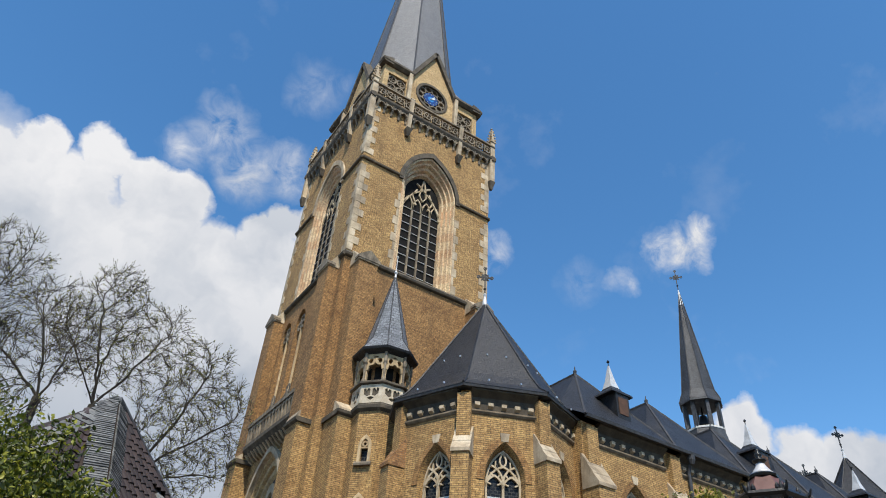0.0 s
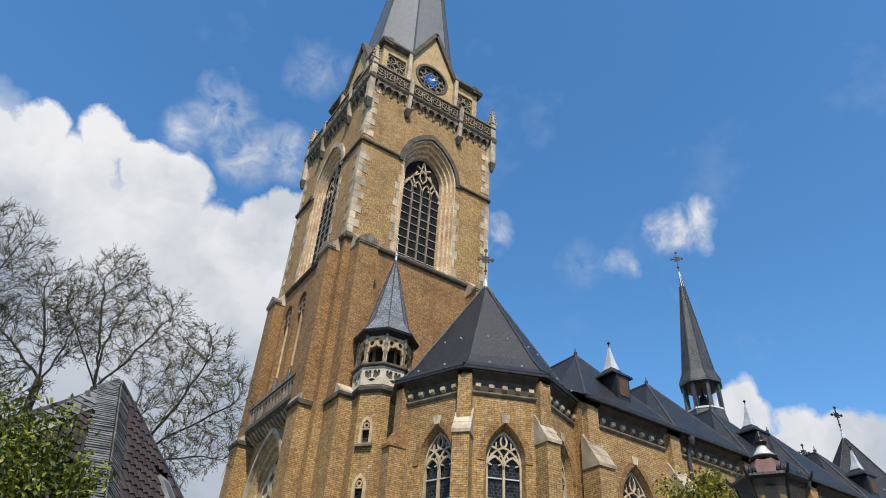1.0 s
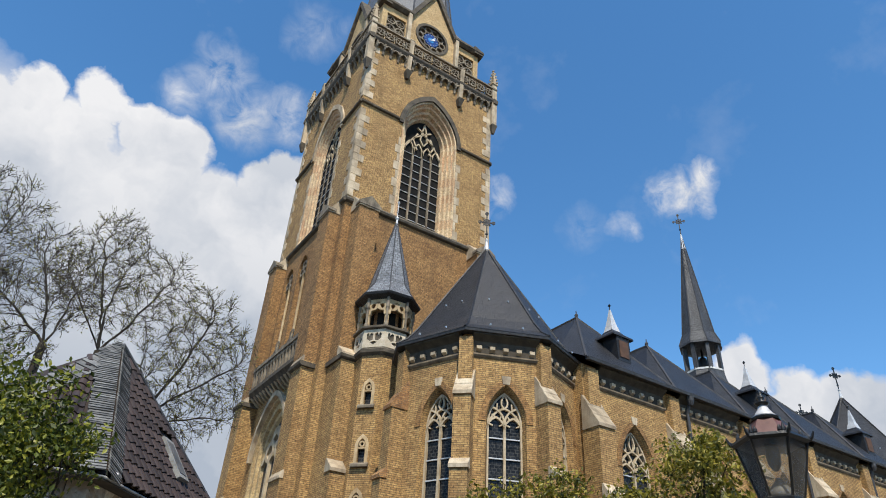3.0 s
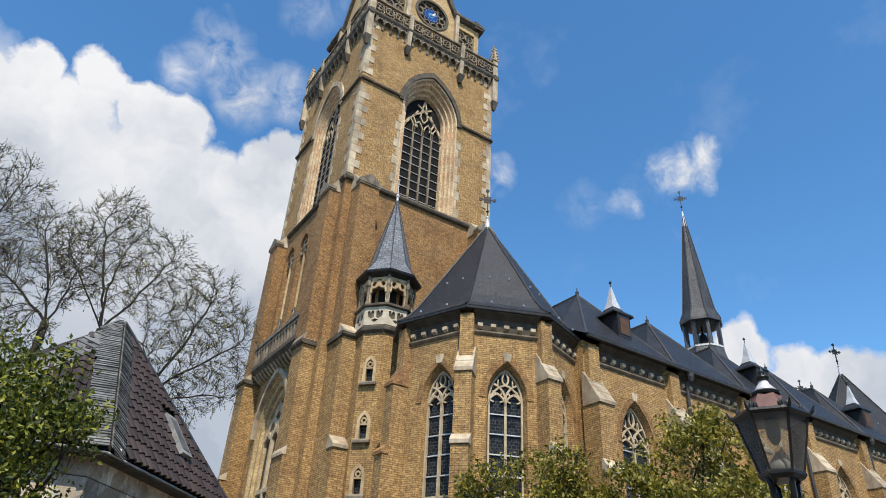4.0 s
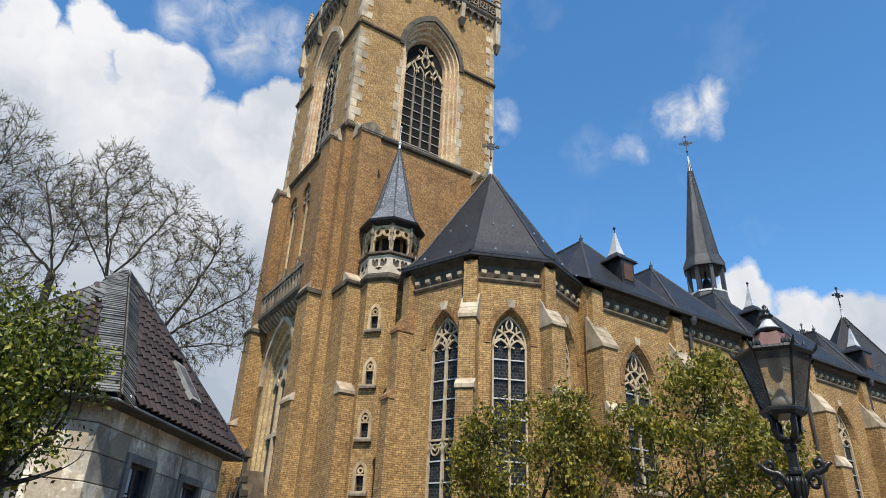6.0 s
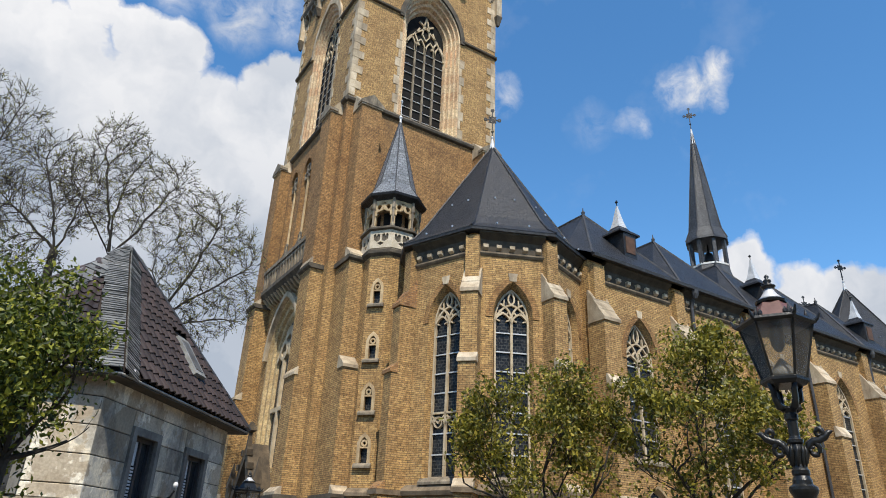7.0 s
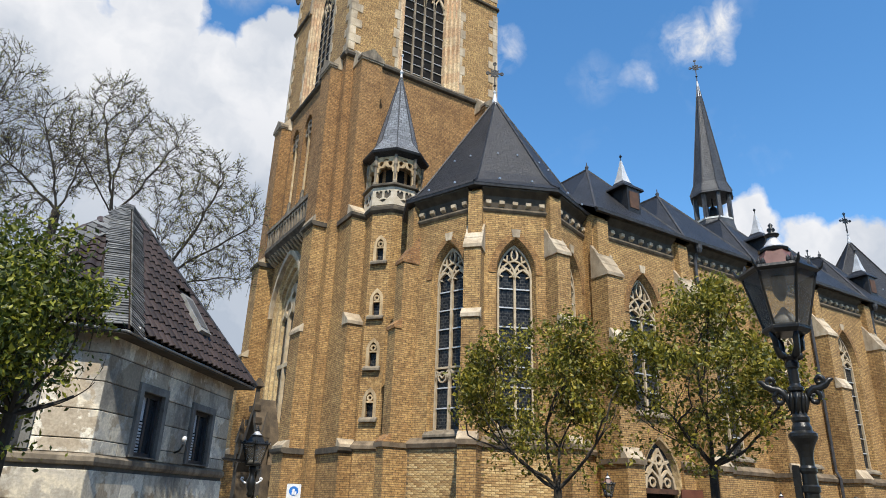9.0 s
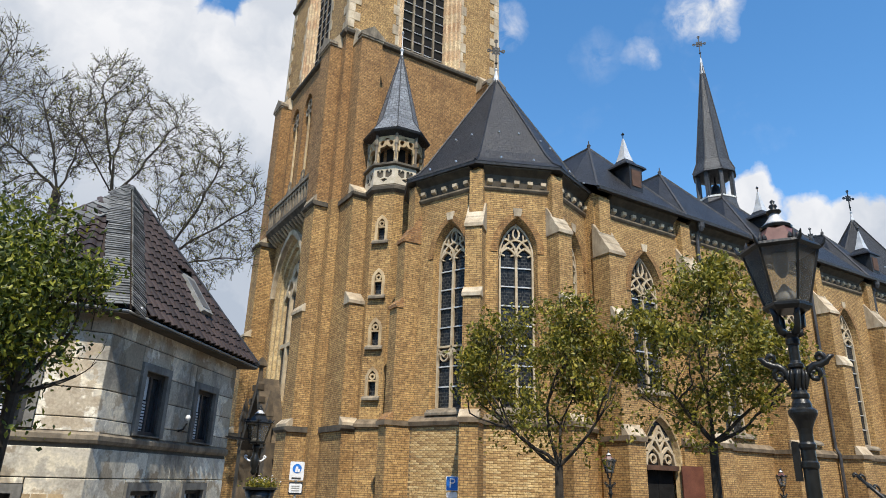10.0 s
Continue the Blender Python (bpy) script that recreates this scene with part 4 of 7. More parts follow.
def build_tower():
    for i, pl in enumerate(SIDES):
        tower_side(pl, i == 0, i == 1)
    # buttresses beside the corners
    for s in (-3.7, 3.7):
        buttress(tower, SIDES[0], s, 1.1, [(-1.5, Z1, 2.1), (Z1, 8.45, 1.9), (8.45, Z2, 1.45), (Z2, 21.9, 1.0)], 1.0, BRICK, 0.6, None, BRICK_MID)
    for s, reach in ((-3.55, (1.25, 1.05, 0.8, 0.6)), (3.55, (0.85, 0.68, 0.62, 0.6))):
        buttress(tower, SIDES[1], s, 1.2, [(-1.5, Z1, reach[0]), (Z1, 8.4, reach[1]), (8.4, Z2, reach[2]), (Z2, 21.9, reach[3])], 0.9, BRICK, 0.6, None, BRICK_MID)
    for k in (2, 3):
        for s in (-3.6, 3.6):
            buttress(tower, SIDES[k], s, 1.15, [(-1.5, Z2, 1.3), (Z2, 21.9, 0.7)], 0.9)
    # small gablets that crown the buttresses
    for pl, s, d, w in ((SIDES[0], -3.7, 1.0, 1.1), (SIDES[0], 3.7, 1.0, 1.1), (SIDES[1], 3.55, 0.6, 1.2), (SIDES[1], -3.55, 0.6, 1.2)):
        m = Mesh()
        m.loops([[pl(s - w / 2 - 0.1, 21.85, k), pl(s + w / 2 + 0.1, 21.85, k), pl(s + w / 2 + 0.1, 22.0, k), pl(s, 22.5, k), pl(s - w / 2 - 0.1, 22.0, k)] for k in (d - 0.35, d + 0.1)])
        part("gablet", m, GREYSTONE, tower)
    # middle and plinth mouldings round buttress and wall
    for pl, s, w, rows in ((SIDES[0], -3.7, 1.1, ((Z1, 2.1), (Z2, 1.45))), (SIDES[1], 3.55, 1.2, ((Z1, 0.85), (Z2, 0.62))), (SIDES[1], -3.55, 1.2, ((Z1, 1.25), (Z2, 0.8)))):
        for z, d in rows:
            m = Mesh()
            a, b = s - w / 2 - 0.1, s + w / 2 + 0.1
            m.loops([[pl(a, zz, -0.05), pl(a, zz, d + o), pl(b, zz, d + o), pl(b, zz, -0.05)] for zz, o in ((z - 0.32, 0.02), (z - 0.24, 0.12), (z - 0.12, 0.14), (z - 0.1, 0.02))])
            part("string_course", m, DARKSTONE, tower)
    for x, y in ((-1, -1), (1, -1), (-1, 1), (1, 1)):
        pinnacle(TX + x * (TH + 0.12), TY + y * (TH + 0.12))
    h = 3.95
    for k, (dx, dy) in enumerate(((0, -1), (-1, 0), (0, 1), (1, 0))):
        clock_stage(Plane((TX + dx * h, TY + dy * h), (dx, dy)), h, h if dy else h - 0.5)
    m = Mesh()
    m.box(TX - TH + 0.1, TX + TH - 0.1, TY - TH + 0.1, TY + TH - 0.1, 34.9, 35.3)
    part("gallery_floor", m, GREYSTONE, tower)
    # spire: eight sides, with broaches over the corners of the square
    octa = octagon((TX, TY), 1.0, 22.5)
    m = Mesh()
    m.loops([[(TX + (x - TX) * r, TY + (y - TY) * r, z) for x, y in octa] for r, z in ((4.15, 40.2), (3.85, 41.6), (2.02, 57.0), (0.06, 73.4))])
    spire = part("spire", m, SLATE_SPIRE, tower, "steep eight-sided spire of pale grey slate")
    for i, (x, y) in enumerate(octa):
        m = Mesh()
        m.tube([(TX + (x - TX) * r, TY + (y - TY) * r, z) for r, z in ((4.17, 40.2), (3.87, 41.6), (2.04, 57.0), (0.07, 73.4))], 0.07, 5)
        part("lead_roll", m, GUTTER, spire)
    for a, b in ((-1, -1), (1, -1), (1, 1), (-1, 1)):
        m = Mesh()
        c = (TX + a * 3.9, TY + b * 3.9, 40.3)
        m.face([c, (TX + a * 1.6, TY + b * 3.9, 40.3), (TX + a * 2.45, TY + b * 2.45, 43.4)])
        m.face([c, (TX + a * 2.45, TY + b * 2.45, 43.4), (TX + a * 3.9, TY + b * 1.6, 40.3)])
        part("broach", m, SLATE_SPIRE, spire)
    m = Mesh()
    m.lathe([(0.08, 73.2), (0.25, 73.5), (0.08, 73.8), (0.04, 75.5), (0.02, 75.6)], 10, (TX, TY))
    part("finial", m, IRON, spire)
    # west front: window, gallery, blind lancets, portal
    pl = SIDES[1]
    steps = [(arch(0, 4.2, 4.6, 10.2, 2.9), 0.0), (arch(0, 3.9, 4.65, 10.2, 2.7), -0.02), (arch(0, 3.8, 4.7, 10.2, 2.6), -0.5), (arch(0, 3.4, 4.8, 10.2, 2.3), -0.5), (arch(0, 3.3, 4.8, 10.2, 2.25), -1.0),
             (arch(0, 2.8, 4.9, 10.2, 1.95), -1.0), (arch(0, 2.6, 4.95, 10.2, 1.8), -1.45)]
    deep = Plane(pl.o, pl.n)
    deep.n = deep.n * 0.3
    w = part("west_window", reveal(deep, steps), BRICK_BUFF, tower, "large pointed west window in deep stepped stone jambs")
    m = Mesh()
    m.loops([[deep(s, z, d) for s, z in arch(0, 2.6, 4.95, 10.2, 1.8)] for d in (-1.47, -1.43)])
    part("pane", m, GLASS, w)
    m = Mesh()
    for c in (-0.44, 0.44):
        ribbon(m, deep, [(c, 4.9), (c, 10.4)], 0.09, -1.42, -0.9)
        ribbon(m, deep, circle2(c * 1.3, 10.5, 0.42, 12), 0.1, -1.42, -0.92, True)
        ribbon(m, deep, [(c * 3, 10.0), (c * 1.5, 10.9), (0, 11.4)], 0.1, -1.42, -0.91)
    ribbon(m, deep, circle2(0, 11.15, 0.42, 12), 0.1, -1.42, -0.93, True)
    ribbon(m, deep, [(-1.3, 7.6), (1.3, 7.6)], 0.1, -1.42, -0.94)
    part("tracery", m, TRACERY, w)
    m = Mesh()
    o, i = arch(0, 4.6, 10.2, 10.2, 3.2)[2:], arch(0, 4.2, 10.2, 10.2, 2.9)[2:]
    m.loops([[pl(*a, 0.0), pl(*a, 0.2), pl(*b, 0.2), pl(*b, 0.0)] for a, b in zip(o + [(-2.3, 10.2)], i + [(-2.1, 10.2)])])
    part("hood_mould", m, STONE, w)
    for c in (-1.95, 0.0, 1.95):
        b = part("blind_lancet", reveal(pl, [(arch(c, 1.34, 15.58, 20.4, 1.08), 0.03), (arch(c, 1.2, 15.66, 20.4, 0.97), 0.03), (arch(c, 1.16, 15.7, 20.4, 0.93), -0.14), (arch(c, 1.0, 15.75, 20.4, 0.8), -0.2)]), BRICK_MID, tower, "tall blind lancet in a pale stone frame")
        m = Mesh()
        m.loops([[pl(s, z, d) for s, z in arch(c, 1.02, 15.73, 20.4, 0.82)] for d in (-0.23, -0.2)])
        part("blind_panel", m, BRICK_MID, b)
        m = Mesh()
        ribbon(m, pl, [(c, 15.75), (c, 20.3)], 0.045, -0.2, -0.06)
        part("mullion", m, TURRET_STONE, b)
        for z in (16.1, 20.35):
            for q in (-0.25, 0.25):
                m = Mesh()
                ribbon(m, pl, circle2(c + q, z, 0.21, 10), 0.055, -0.2, -0.05, True)
                part("foil", m, GREYSTONE, b)
            m = Mesh()
            ribbon(m, pl, circle2(c, z + 0.42, 0.22, 10), 0.055, -0.2, -0.052, True)
            part("foil", m, GREYSTONE, b)
    part("west_gallery", bar(pl, -2.95, 2.95, [(0, 13.35), (0.3, 13.5), (0.62, 13.85), (0.62, 14.05), (0, 14.05)]), DARKSTONE, tower, "dark projecting gallery on corbels")
    m_rail = part("west_balustrade", bar(pl, -2.95, 2.95, [(0.4, 15.05), (0.62, 15.05), (0.62, 15.25), (0.4, 15.25)]), GREYSTONE, tower)
    for i in range(15):
        c = -2.8 + 0.4 * i
        m = Mesh()
        ribbon(m, pl, [(c, 14.0), (c, 15.1)], 0.06, 0.44, 0.58)
        ribbon(m, pl, circle2(c + 0.2, 14.8, 0.14, 6, math.pi, 0, True), 0.04, 0.44, 0.58)
        part("baluster", m, GREYSTONE, m_rail)
        m = Mesh()
        m.loops([[pl(c + e, z, d) for z, d in ((13.2, 0), (13.3, 0.2), (13.6, 0.5), (13.6, 0))] for e in (-0.08, 0.08)])
        part("corbel", m, STONE, m_rail)
    p = part("portal", reveal(pl, [(arch(0, 2.6, -1.5, 2.2, 1.6), 0.05), (arch(0, 2.3, -1.5, 2.2, 1.4), -0.3), (arch(0, 1.9, -1.5, 2.2, 1.1), -0.7)]), JAMB, tower)
    m = Mesh()
    m.loops([[pl(s, z, d) for s, z in arch(0, 1.9, -1.5, 2.2, 1.1)] for d in (-0.75, -0.7)])
    part("portal_door", m, TIMBER, p)
    for c in (-1, 1):                                    # porch cheeks
        m = Mesh()
        m.loops([[pl(c * a, z, d) for a, d in ((1.5, 0.0), (1.5, 0.95), (2.1, 0.95), (2.1, 0.0))][::c] for z in (-1.5, 2.9)])
        part("porch_cheek", m, SOOTSTONE, p)
        m = Mesh()
        m.loops([[pl(c * a, z, d) for a, d in ((1.62, 0.75), (1.62, 1.05), (1.98, 1.05), (1.98, 0.75))][::c] for z in (2.9, 4.0)])
        m.loops([[pl(c * (1.8 + a * r), z, 0.9 + d * r) for a, d in ((-1, -1), (-1, 1), (1, 1), (1, -1))][::c] for r, z in ((0.2, 4.0), (0.02, 5.1))])
        part("porch_pinnacle", m, SOOTSTONE, p)
    m = Mesh()
    m.loops([[pl(a, z, d) for a, z in ((-1.9, 2.7), (-1.5, 2.7), (0.0, 5.15), (1.5, 2.7), (1.9, 2.7), (0.0, 5.85))] for d in (0.0, 1.0)])
    for k in range(5):                                   # crockets along the slopes
        for c in (-1, 1):
            a, z = c * (1.75 - 0.36 * k), 2.98 + 0.6 * k
            m.loops([[pl(a + e, z + f, d) for e, f in ((-0.1, -0.1), (0.1, -0.1), (0.14, 0.16), (-0.14, 0.16))] for d in (0.8, 1.08)])
    m.loops([[pl(r * a, z, 0.9 + r * d) for a, d in ((-1, -1), (-1, 1), (1, 1), (1, -1))] for r, z in ((0.1, 5.7), (0.07, 6.3), (0.22, 6.4), (0.2, 6.5), (0.05, 6.8))])
    part("portal_gable", m, SOOTSTONE, p, "sooty stone porch gable with crockets")


build_tower()


# ---------------- octagonal chapels ----------------
def cross(parent, at, z, h, facing, mat=None):
    """A wrought cross with trefoil ends on a stem, set square to the direction given."""
    pl = Plane(at, facing)
    m = Mesh()
    ribbon(m, pl, [(0, z), (0, z + h)], h * 0.016, -0.03, 0.03)
    ribbon(m, pl, [(-h * 0.2, z + h * 0.68), (h * 0.2, z + h * 0.68)], h * 0.016, -0.03, 0.03)
    for s, q in ((0, h), (-h * 0.2, h * 0.68), (h * 0.2, h * 0.68)):
        ribbon(m, pl, circle2(s, z + q, h * 0.042, 8), h * 0.014, -0.03, 0.03, True)
    ribbon(m, pl, circle2(0, z + h * 0.68, h * 0.1, 10), h * 0.015, -0.03, 0.03, True)
    for k in range(4):
        a = math.pi / 4 + k * math.pi / 2
        ribbon(m, pl, [(0, z + h * 0.68), (h * 0.15 * math.cos(a), z + h * 0.68 + h * 0.15 * math.sin(a))], h * 0.014, -0.03, 0.03)
    m.lathe([(0.01, z + h * 0.22), (h * 0.05, z + h * 0.27), (0.01, z + h * 0.32)], 8, at)
    return part("cross", m, mat or IRON, parent, "dark wrought iron cross")


def brick_mesh(m, pl, s0, s1, z0, z1, d0, d1):
    """One brick with a worn, slightly bevelled face."""
    g = 0.006
    m.loops([[pl(s, z, d) for s, z in ((s0 + e, z0 + e), (s1 - e, z0 + e), (s1 - e, z1 - e), (s0 + e, z1 - e))] for d, e in ((d0, 0.0), (d1 - g, 0.0), (d1, g))])


BOND = []                                               # plinth faces whose bricks are laid one by one


def lay_bricks():
    count, unit = 0, Mesh()
    brick_mesh(unit, lambda s, z, d: Vector((s, -d, z)), -0.12, 0.12, 0.0, 0.066, 0.0, 0.022)
    shared = unit.data("brick", LAID_BRICK)
    for parent, pl, s0, s1, z0, z1, d in BOND:
        rnd = random.Random(int(s1 * 100) + int(pl.o.x * 10))
        rest = Mesh()
        row, z = 0, z0
        while z < z1 - 0.06:
            s = s0 + (0.125 if row % 2 else 0.0)
            while s < s1 - 0.1:
                out = d - 0.012 + rnd.uniform(-0.004, 0.004)
                if count < 300 and z > 1.5:
                    ob = new("brick", shared)
                    ob.parent = parent
                    ob.matrix_parent_inverse = Matrix.Identity(4)
                    here = pl(s + 0.12, z, out)
                    ob.matrix_basis = Matrix.Translation(here) @ Matrix((pl.t, -pl.n, Vector((0, 0, 1)))).transposed().to_4x4()
                    count += 1
                else:
                    brick_mesh(rest, pl, s, s + 0.24, z, z + 0.066, out, out + 0.022)
                s += 0.252
            z += 0.078
            row += 1
        if rest.v:
            part("brickwork", rest, LAID_BRICK, parent, kind="stuff")


def chapel(name, c, first, faces, windows, apex, label, bonded=()):
    t = thing(name, (c[0], c[1], -1.4), label, "chapel")
    wr, er, ze = 3.92, 4.32, 13.0
    ap = wr * math.cos(radians(22.5))
    half = wr * math.sin(radians(22.5))
    for k in faces:
        a = radians(first + 22.5 + 45 * k)
        pl = Plane((c[0] + ap * math.cos(a), c[1] + ap * math.sin(a)), (math.cos(a), math.sin(a)))
        holes = [arch(windows[k], 1.5, 3.85, 9.6, 1.42)] if k in windows else []
        wl = part("wall", wall(pl, [(-half, Z1), (half, Z1), (half, ze - 0.05), (-half, ze - 0.05)], holes, 0.7), BRICK, t)
        pw = part("plinth_wall", bar(pl, -half - 0.05, half + 0.05, [(0.1, -1.5), (0.1, Z1), (-0.5, Z1), (-0.5, -1.5)]), MORTAR if k in bonded else BRICK, t)
        part("plinth_moulding", bar(pl, -half - 0.06, half + 0.06, [(0, Z1 - 0.22), (0.2, Z1 - 0.2), (0.24, Z1 - 0.06), (0.02, Z1 + 0.16), (0, Z1 + 0.16)]), BANDSTONE, t)
        if k in bonded:
            BOND.append((pw, pl, -half + 0.26, half - 0.26, 0.7, Z1 - 0.22, 0.1))
        frieze(t, pl, -half + 0.2, half - 0.2, ze)
        if k in windows:
            two_light_window(t, pl, windows[k], 1.5, 3.85, 9.6, 1.42, band=5.75 if k == 0 else None)
            hood(t, pl, windows[k], 1.54, 9.6, 1.44)
    for k in list(faces) + [max(faces) + 1]:
        a = radians(first + 45 * k)
        n = (math.cos(a), math.sin(a))
        pl = Plane((c[0] + (wr - 0.12) * n[0], c[1] + (wr - 0.12) * n[1]), n)
        b = buttress(t, pl, 0.0, 0.62, [(-1.5, Z1, 1.05), (Z1, 7.8, 0.86), (7.8, 10.45, 0.66)], 1.05, BRICK, 0.7, BRICK_RED if k < 1 else STONE)
        m = Mesh()
        m.loops([[pl(s, z, d) for s, d in ((-0.36, -0.1), (-0.36, 1.15), (0.36, 1.15), (0.36, -0.1))] for z in (Z1 - 0.2, Z1 - 0.04)])
        part("plinth_moulding", m, BANDSTONE, b)
        m = Mesh()
        m.loops([[pl(s, z, d) for s, d in ((-0.26, -0.1), (-0.26, 0.3), (0.26, 0.3), (0.26, -0.1))] for z in (10.5, 12.75)])
        part("pilaster", m, BRICK, b)
    poly = octagon(c, er, first)
    part("eave_board", rings(poly, [(-0.5, ze - 0.06), (0.0, ze - 0.06), (0.03, ze + 0.05), (-0.5, ze + 0.07)]), GUTTER, t)
    m = Mesh()
    m.loops([[(c[0] + (x - c[0]) * r, c[1] + (y - c[1]) * r, z) for x, y in poly] for r, z in ((1.01, ze + 0.05), (0.9, ze + 0.4), (0.8, ze + 0.95), (0.015, apex))])
    roof = part("roof", m, SLATE, t, "steep dark slate pyramid roof")
    for x, y in poly:
        m = Mesh()
        m.tube([(c[0] + (x - c[0]) * r, c[1] + (y - c[1]) * r, z + 0.02) for r, z in ((1.01, ze + 0.05), (0.9, ze + 0.4), (0.8, ze + 0.95), (0.015, apex))], 0.05, 5)
        part("hip_roll", m, SLATE, roof)
    for k in faces:                                      # small snow hooks that catch the light
        a0, a1 = radians(first + 45 * k), radians(first + 45 * k + 45)
        for f in (0.3, 0.7):
            for r, z in ((0.965, ze + 0.3), (0.62, ze + 0.95 + (apex - ze - 0.95) * (0.8 - 0.62) / 0.785)):
                x = c[0] + er * (r + 0.004) * (math.cos(a0) * (1 - f) + math.cos(a1) * f)
                y = c[1] + er * (r + 0.004) * (math.sin(a0) * (1 - f) + math.sin(a1) * f)
                m = Mesh()
                m.box(x - 0.03, x + 0.03, y - 0.03, y + 0.03, z, z + 0.07)
                part("roof_hook", m, ZINC, roof)
    m = Mesh()
    m.lathe([(0.16, apex - 0.25), (0.12, apex + 0.1), (0.05, apex + 0.5), (0.09, apex + 0.6), (0.03, apex + 0.7)], 8, c)
    part("lead_cap", m, LEAD, roof)
    cross(roof, c, apex + 0.5, 1.7, (-0.45, -0.9))
    return t


chapel("west_chapel", (15.95, 21.6), 178.4, (-1, 0, 1, 2, 3), {0: 0.28, 1: 0.04, 2: 0.0}, 19.3, "octagonal yellow brick chapel with pointed windows and dark slate roof", (0, 1))
chapel("east_chapel", (46.4, 21.4), 177.4, (-1, 0, 1, 2, 3), {0: 0.0, 1: 0.0}, 19.4, "farther octagonal brick chapel with dark slate pyramid roof")


# ---------------- stair turret ----------------
def build_turret():
    c, r, first = (12.38, 24.4), 1.2, 198.0
    t = thing("stair_turret", (*c, -1.4), "slim octagonal brick stair turret with open stone lantern and slate spirelet", "stair turret")
    ap, half = r * math.cos(radians(22.5)), r * math.sin(radians(22.5))
    sills = (4.58, 6.55, 8.63, 11.0)
    for k in range(8):
        a = radians(first + 22.5 + 45 * k)
        n = (math.cos(a), math.sin(a))
        pl = Plane((c[0] + ap * n[0], c[1] + ap * n[1]), n)
        holes = [arch(0, 0.34, z, z + 0.72, 0.3, 4) for z in sills] if k == 0 else []
        part("shaft_wall", wall(pl, [(-half, Z1), (half, Z1), (half, 13.3), (-half, 13.3)], holes, 0.3), BRICK, t)
        part("plinth_wall", bar(pl, -half - 0.04, half + 0.04, [(0.12, -1.5), (0.12, Z1), (-0.3, Z1), (-0.3, -1.5)]), BRICK, t)
        if k == 0:
            for z in sills:
                st = part("window_surround", wall(pl, [(-0.29, z - 0.02), (0.29, z - 0.02), (0.29, z + 0.78), (0.2, z + 1.0), (0, z + 1.18), (-0.2, z + 1.0), (-0.29, z + 0.78)], [arch(0, 0.32, z + 0.02, z + 0.72, 0.28, 4)], 0.1), TURRET_STONE, t, "pale stone surround of a narrow stair window")
                st.location = pl.n * 0.03
                m = Mesh()
                m.loops([[pl(s, q, d) for s, q in arch(0, 0.34, z, z + 0.72, 0.3, 4)] for d in (-0.22, -0.2)])
                part("pane", m, GLASS, st)
                m = Mesh()
                ribbon(m, pl, circle2(0, z + 0.78, 0.1, 8), 0.035, -0.12, -0.02, True)
                ribbon(m, pl, [(-0.16, z + 0.62), (0.16, z + 0.62)], 0.03, -0.12, -0.02)
                part("tracery", m, TURRET_STONE, st)
                part("sill", bar(pl, -0.36, 0.36, [(0, z - 0.14), (0.12, z - 0.14), (0.12, z - 0.06), (0, z + 0.04)]), GREYSTONE, st)
        # carved panel
        pb = part("carved_panel", bar(pl, -half - 0.05, half + 0.05, [(0.03, 13.55), (0.03, 14.42), (-0.3, 14.42), (-0.3, 13.55)]), DARKSTONE, t, "pale stone panel carved with leaf shapes")
        leaf = lambda q: [(q * 0.2, 13.92), (q * 0.9, 13.86), (q * 1.7, 13.98), (q * 1.75, 14.2), (q * 1.25, 14.26), (q * 1.1, 14.12), (q * 0.75, 14.26), (q * 0.25, 14.2)]
        low = [(-0.17, 13.8), (0.0, 13.68), (0.17, 13.8), (0.0, 13.86)]
        part("carving", wall(Plane(pl.o + pl.n * 0.085, pl.n), [(-half - 0.04, 13.56), (half + 0.04, 13.56), (half + 0.04, 14.41), (-half - 0.04, 14.41)], [leaf(0.2), leaf(-0.2)[::-1], low], 0.05), CARVED_STONE, pb)
        # lantern opening
        z0, z1 = 14.6, 15.95
        st = part("arcade", wall(pl, [(-half, z0), (half, z0), (half, z1 + 0.15), (-half, z1 + 0.15)], [arch(0, 0.72, z0 + 0.04, z1 - 0.55, 0.45, 6)], 0.12), TURRET_STONE, t, "pale stone arch of the turret lantern")
        m = Mesh()
        for q in (-0.17, 0.17):
            ribbon(m, pl, circle2(q * 1.15, z1 - 0.36, 0.165, 10), 0.045, -0.1, 0.03, True)
            ribbon(m, pl, [(q * 2.15, z1 - 0.78), (q * 1.9, z1 - 0.55), (q * 0.9, z1 - 0.52), (0, z1 - 0.2)], 0.045, -0.1, 0.034)
        part("tracery", m, TURRET_STONE, st)
        v = radians(first + 45 * k)
        m = Mesh()
        px_, py_ = c[0] + (r + 0.02) * math.cos(v), c[1] + (r + 0.02) * math.sin(v)
        m.lathe([(0.1, z0 - 0.05), (0.1, z0 + 0.1), (0.055, z0 + 0.15), (0.055, z1 - 0.5), (0.09, z1 - 0.42), (0.075, z1 + 0.1)], 8, (px_, py_))
        part("colonnette", m, GREYSTONE, st)
    octa = octagon(c, r, first)
    part("cornice", rings(octa, [(0.0, 13.2), (0.14, 13.32), (0.16, 13.46), (0.04, 13.56), (0.0, 13.56)]), DARKSTONE, t)
    part("cornice", rings(octa, [(0.02, 14.4), (0.2, 14.46), (0.2, 14.54), (0.0, 14.66)]), DARKSTONE, t)
    part("plinth_moulding", rings(octa, [(0.1, Z1 - 0.22), (0.22, Z1 - 0.16), (0.22, Z1 - 0.04), (0.0, Z1 + 0.14)]), BANDSTONE, t)
    core = Mesh()
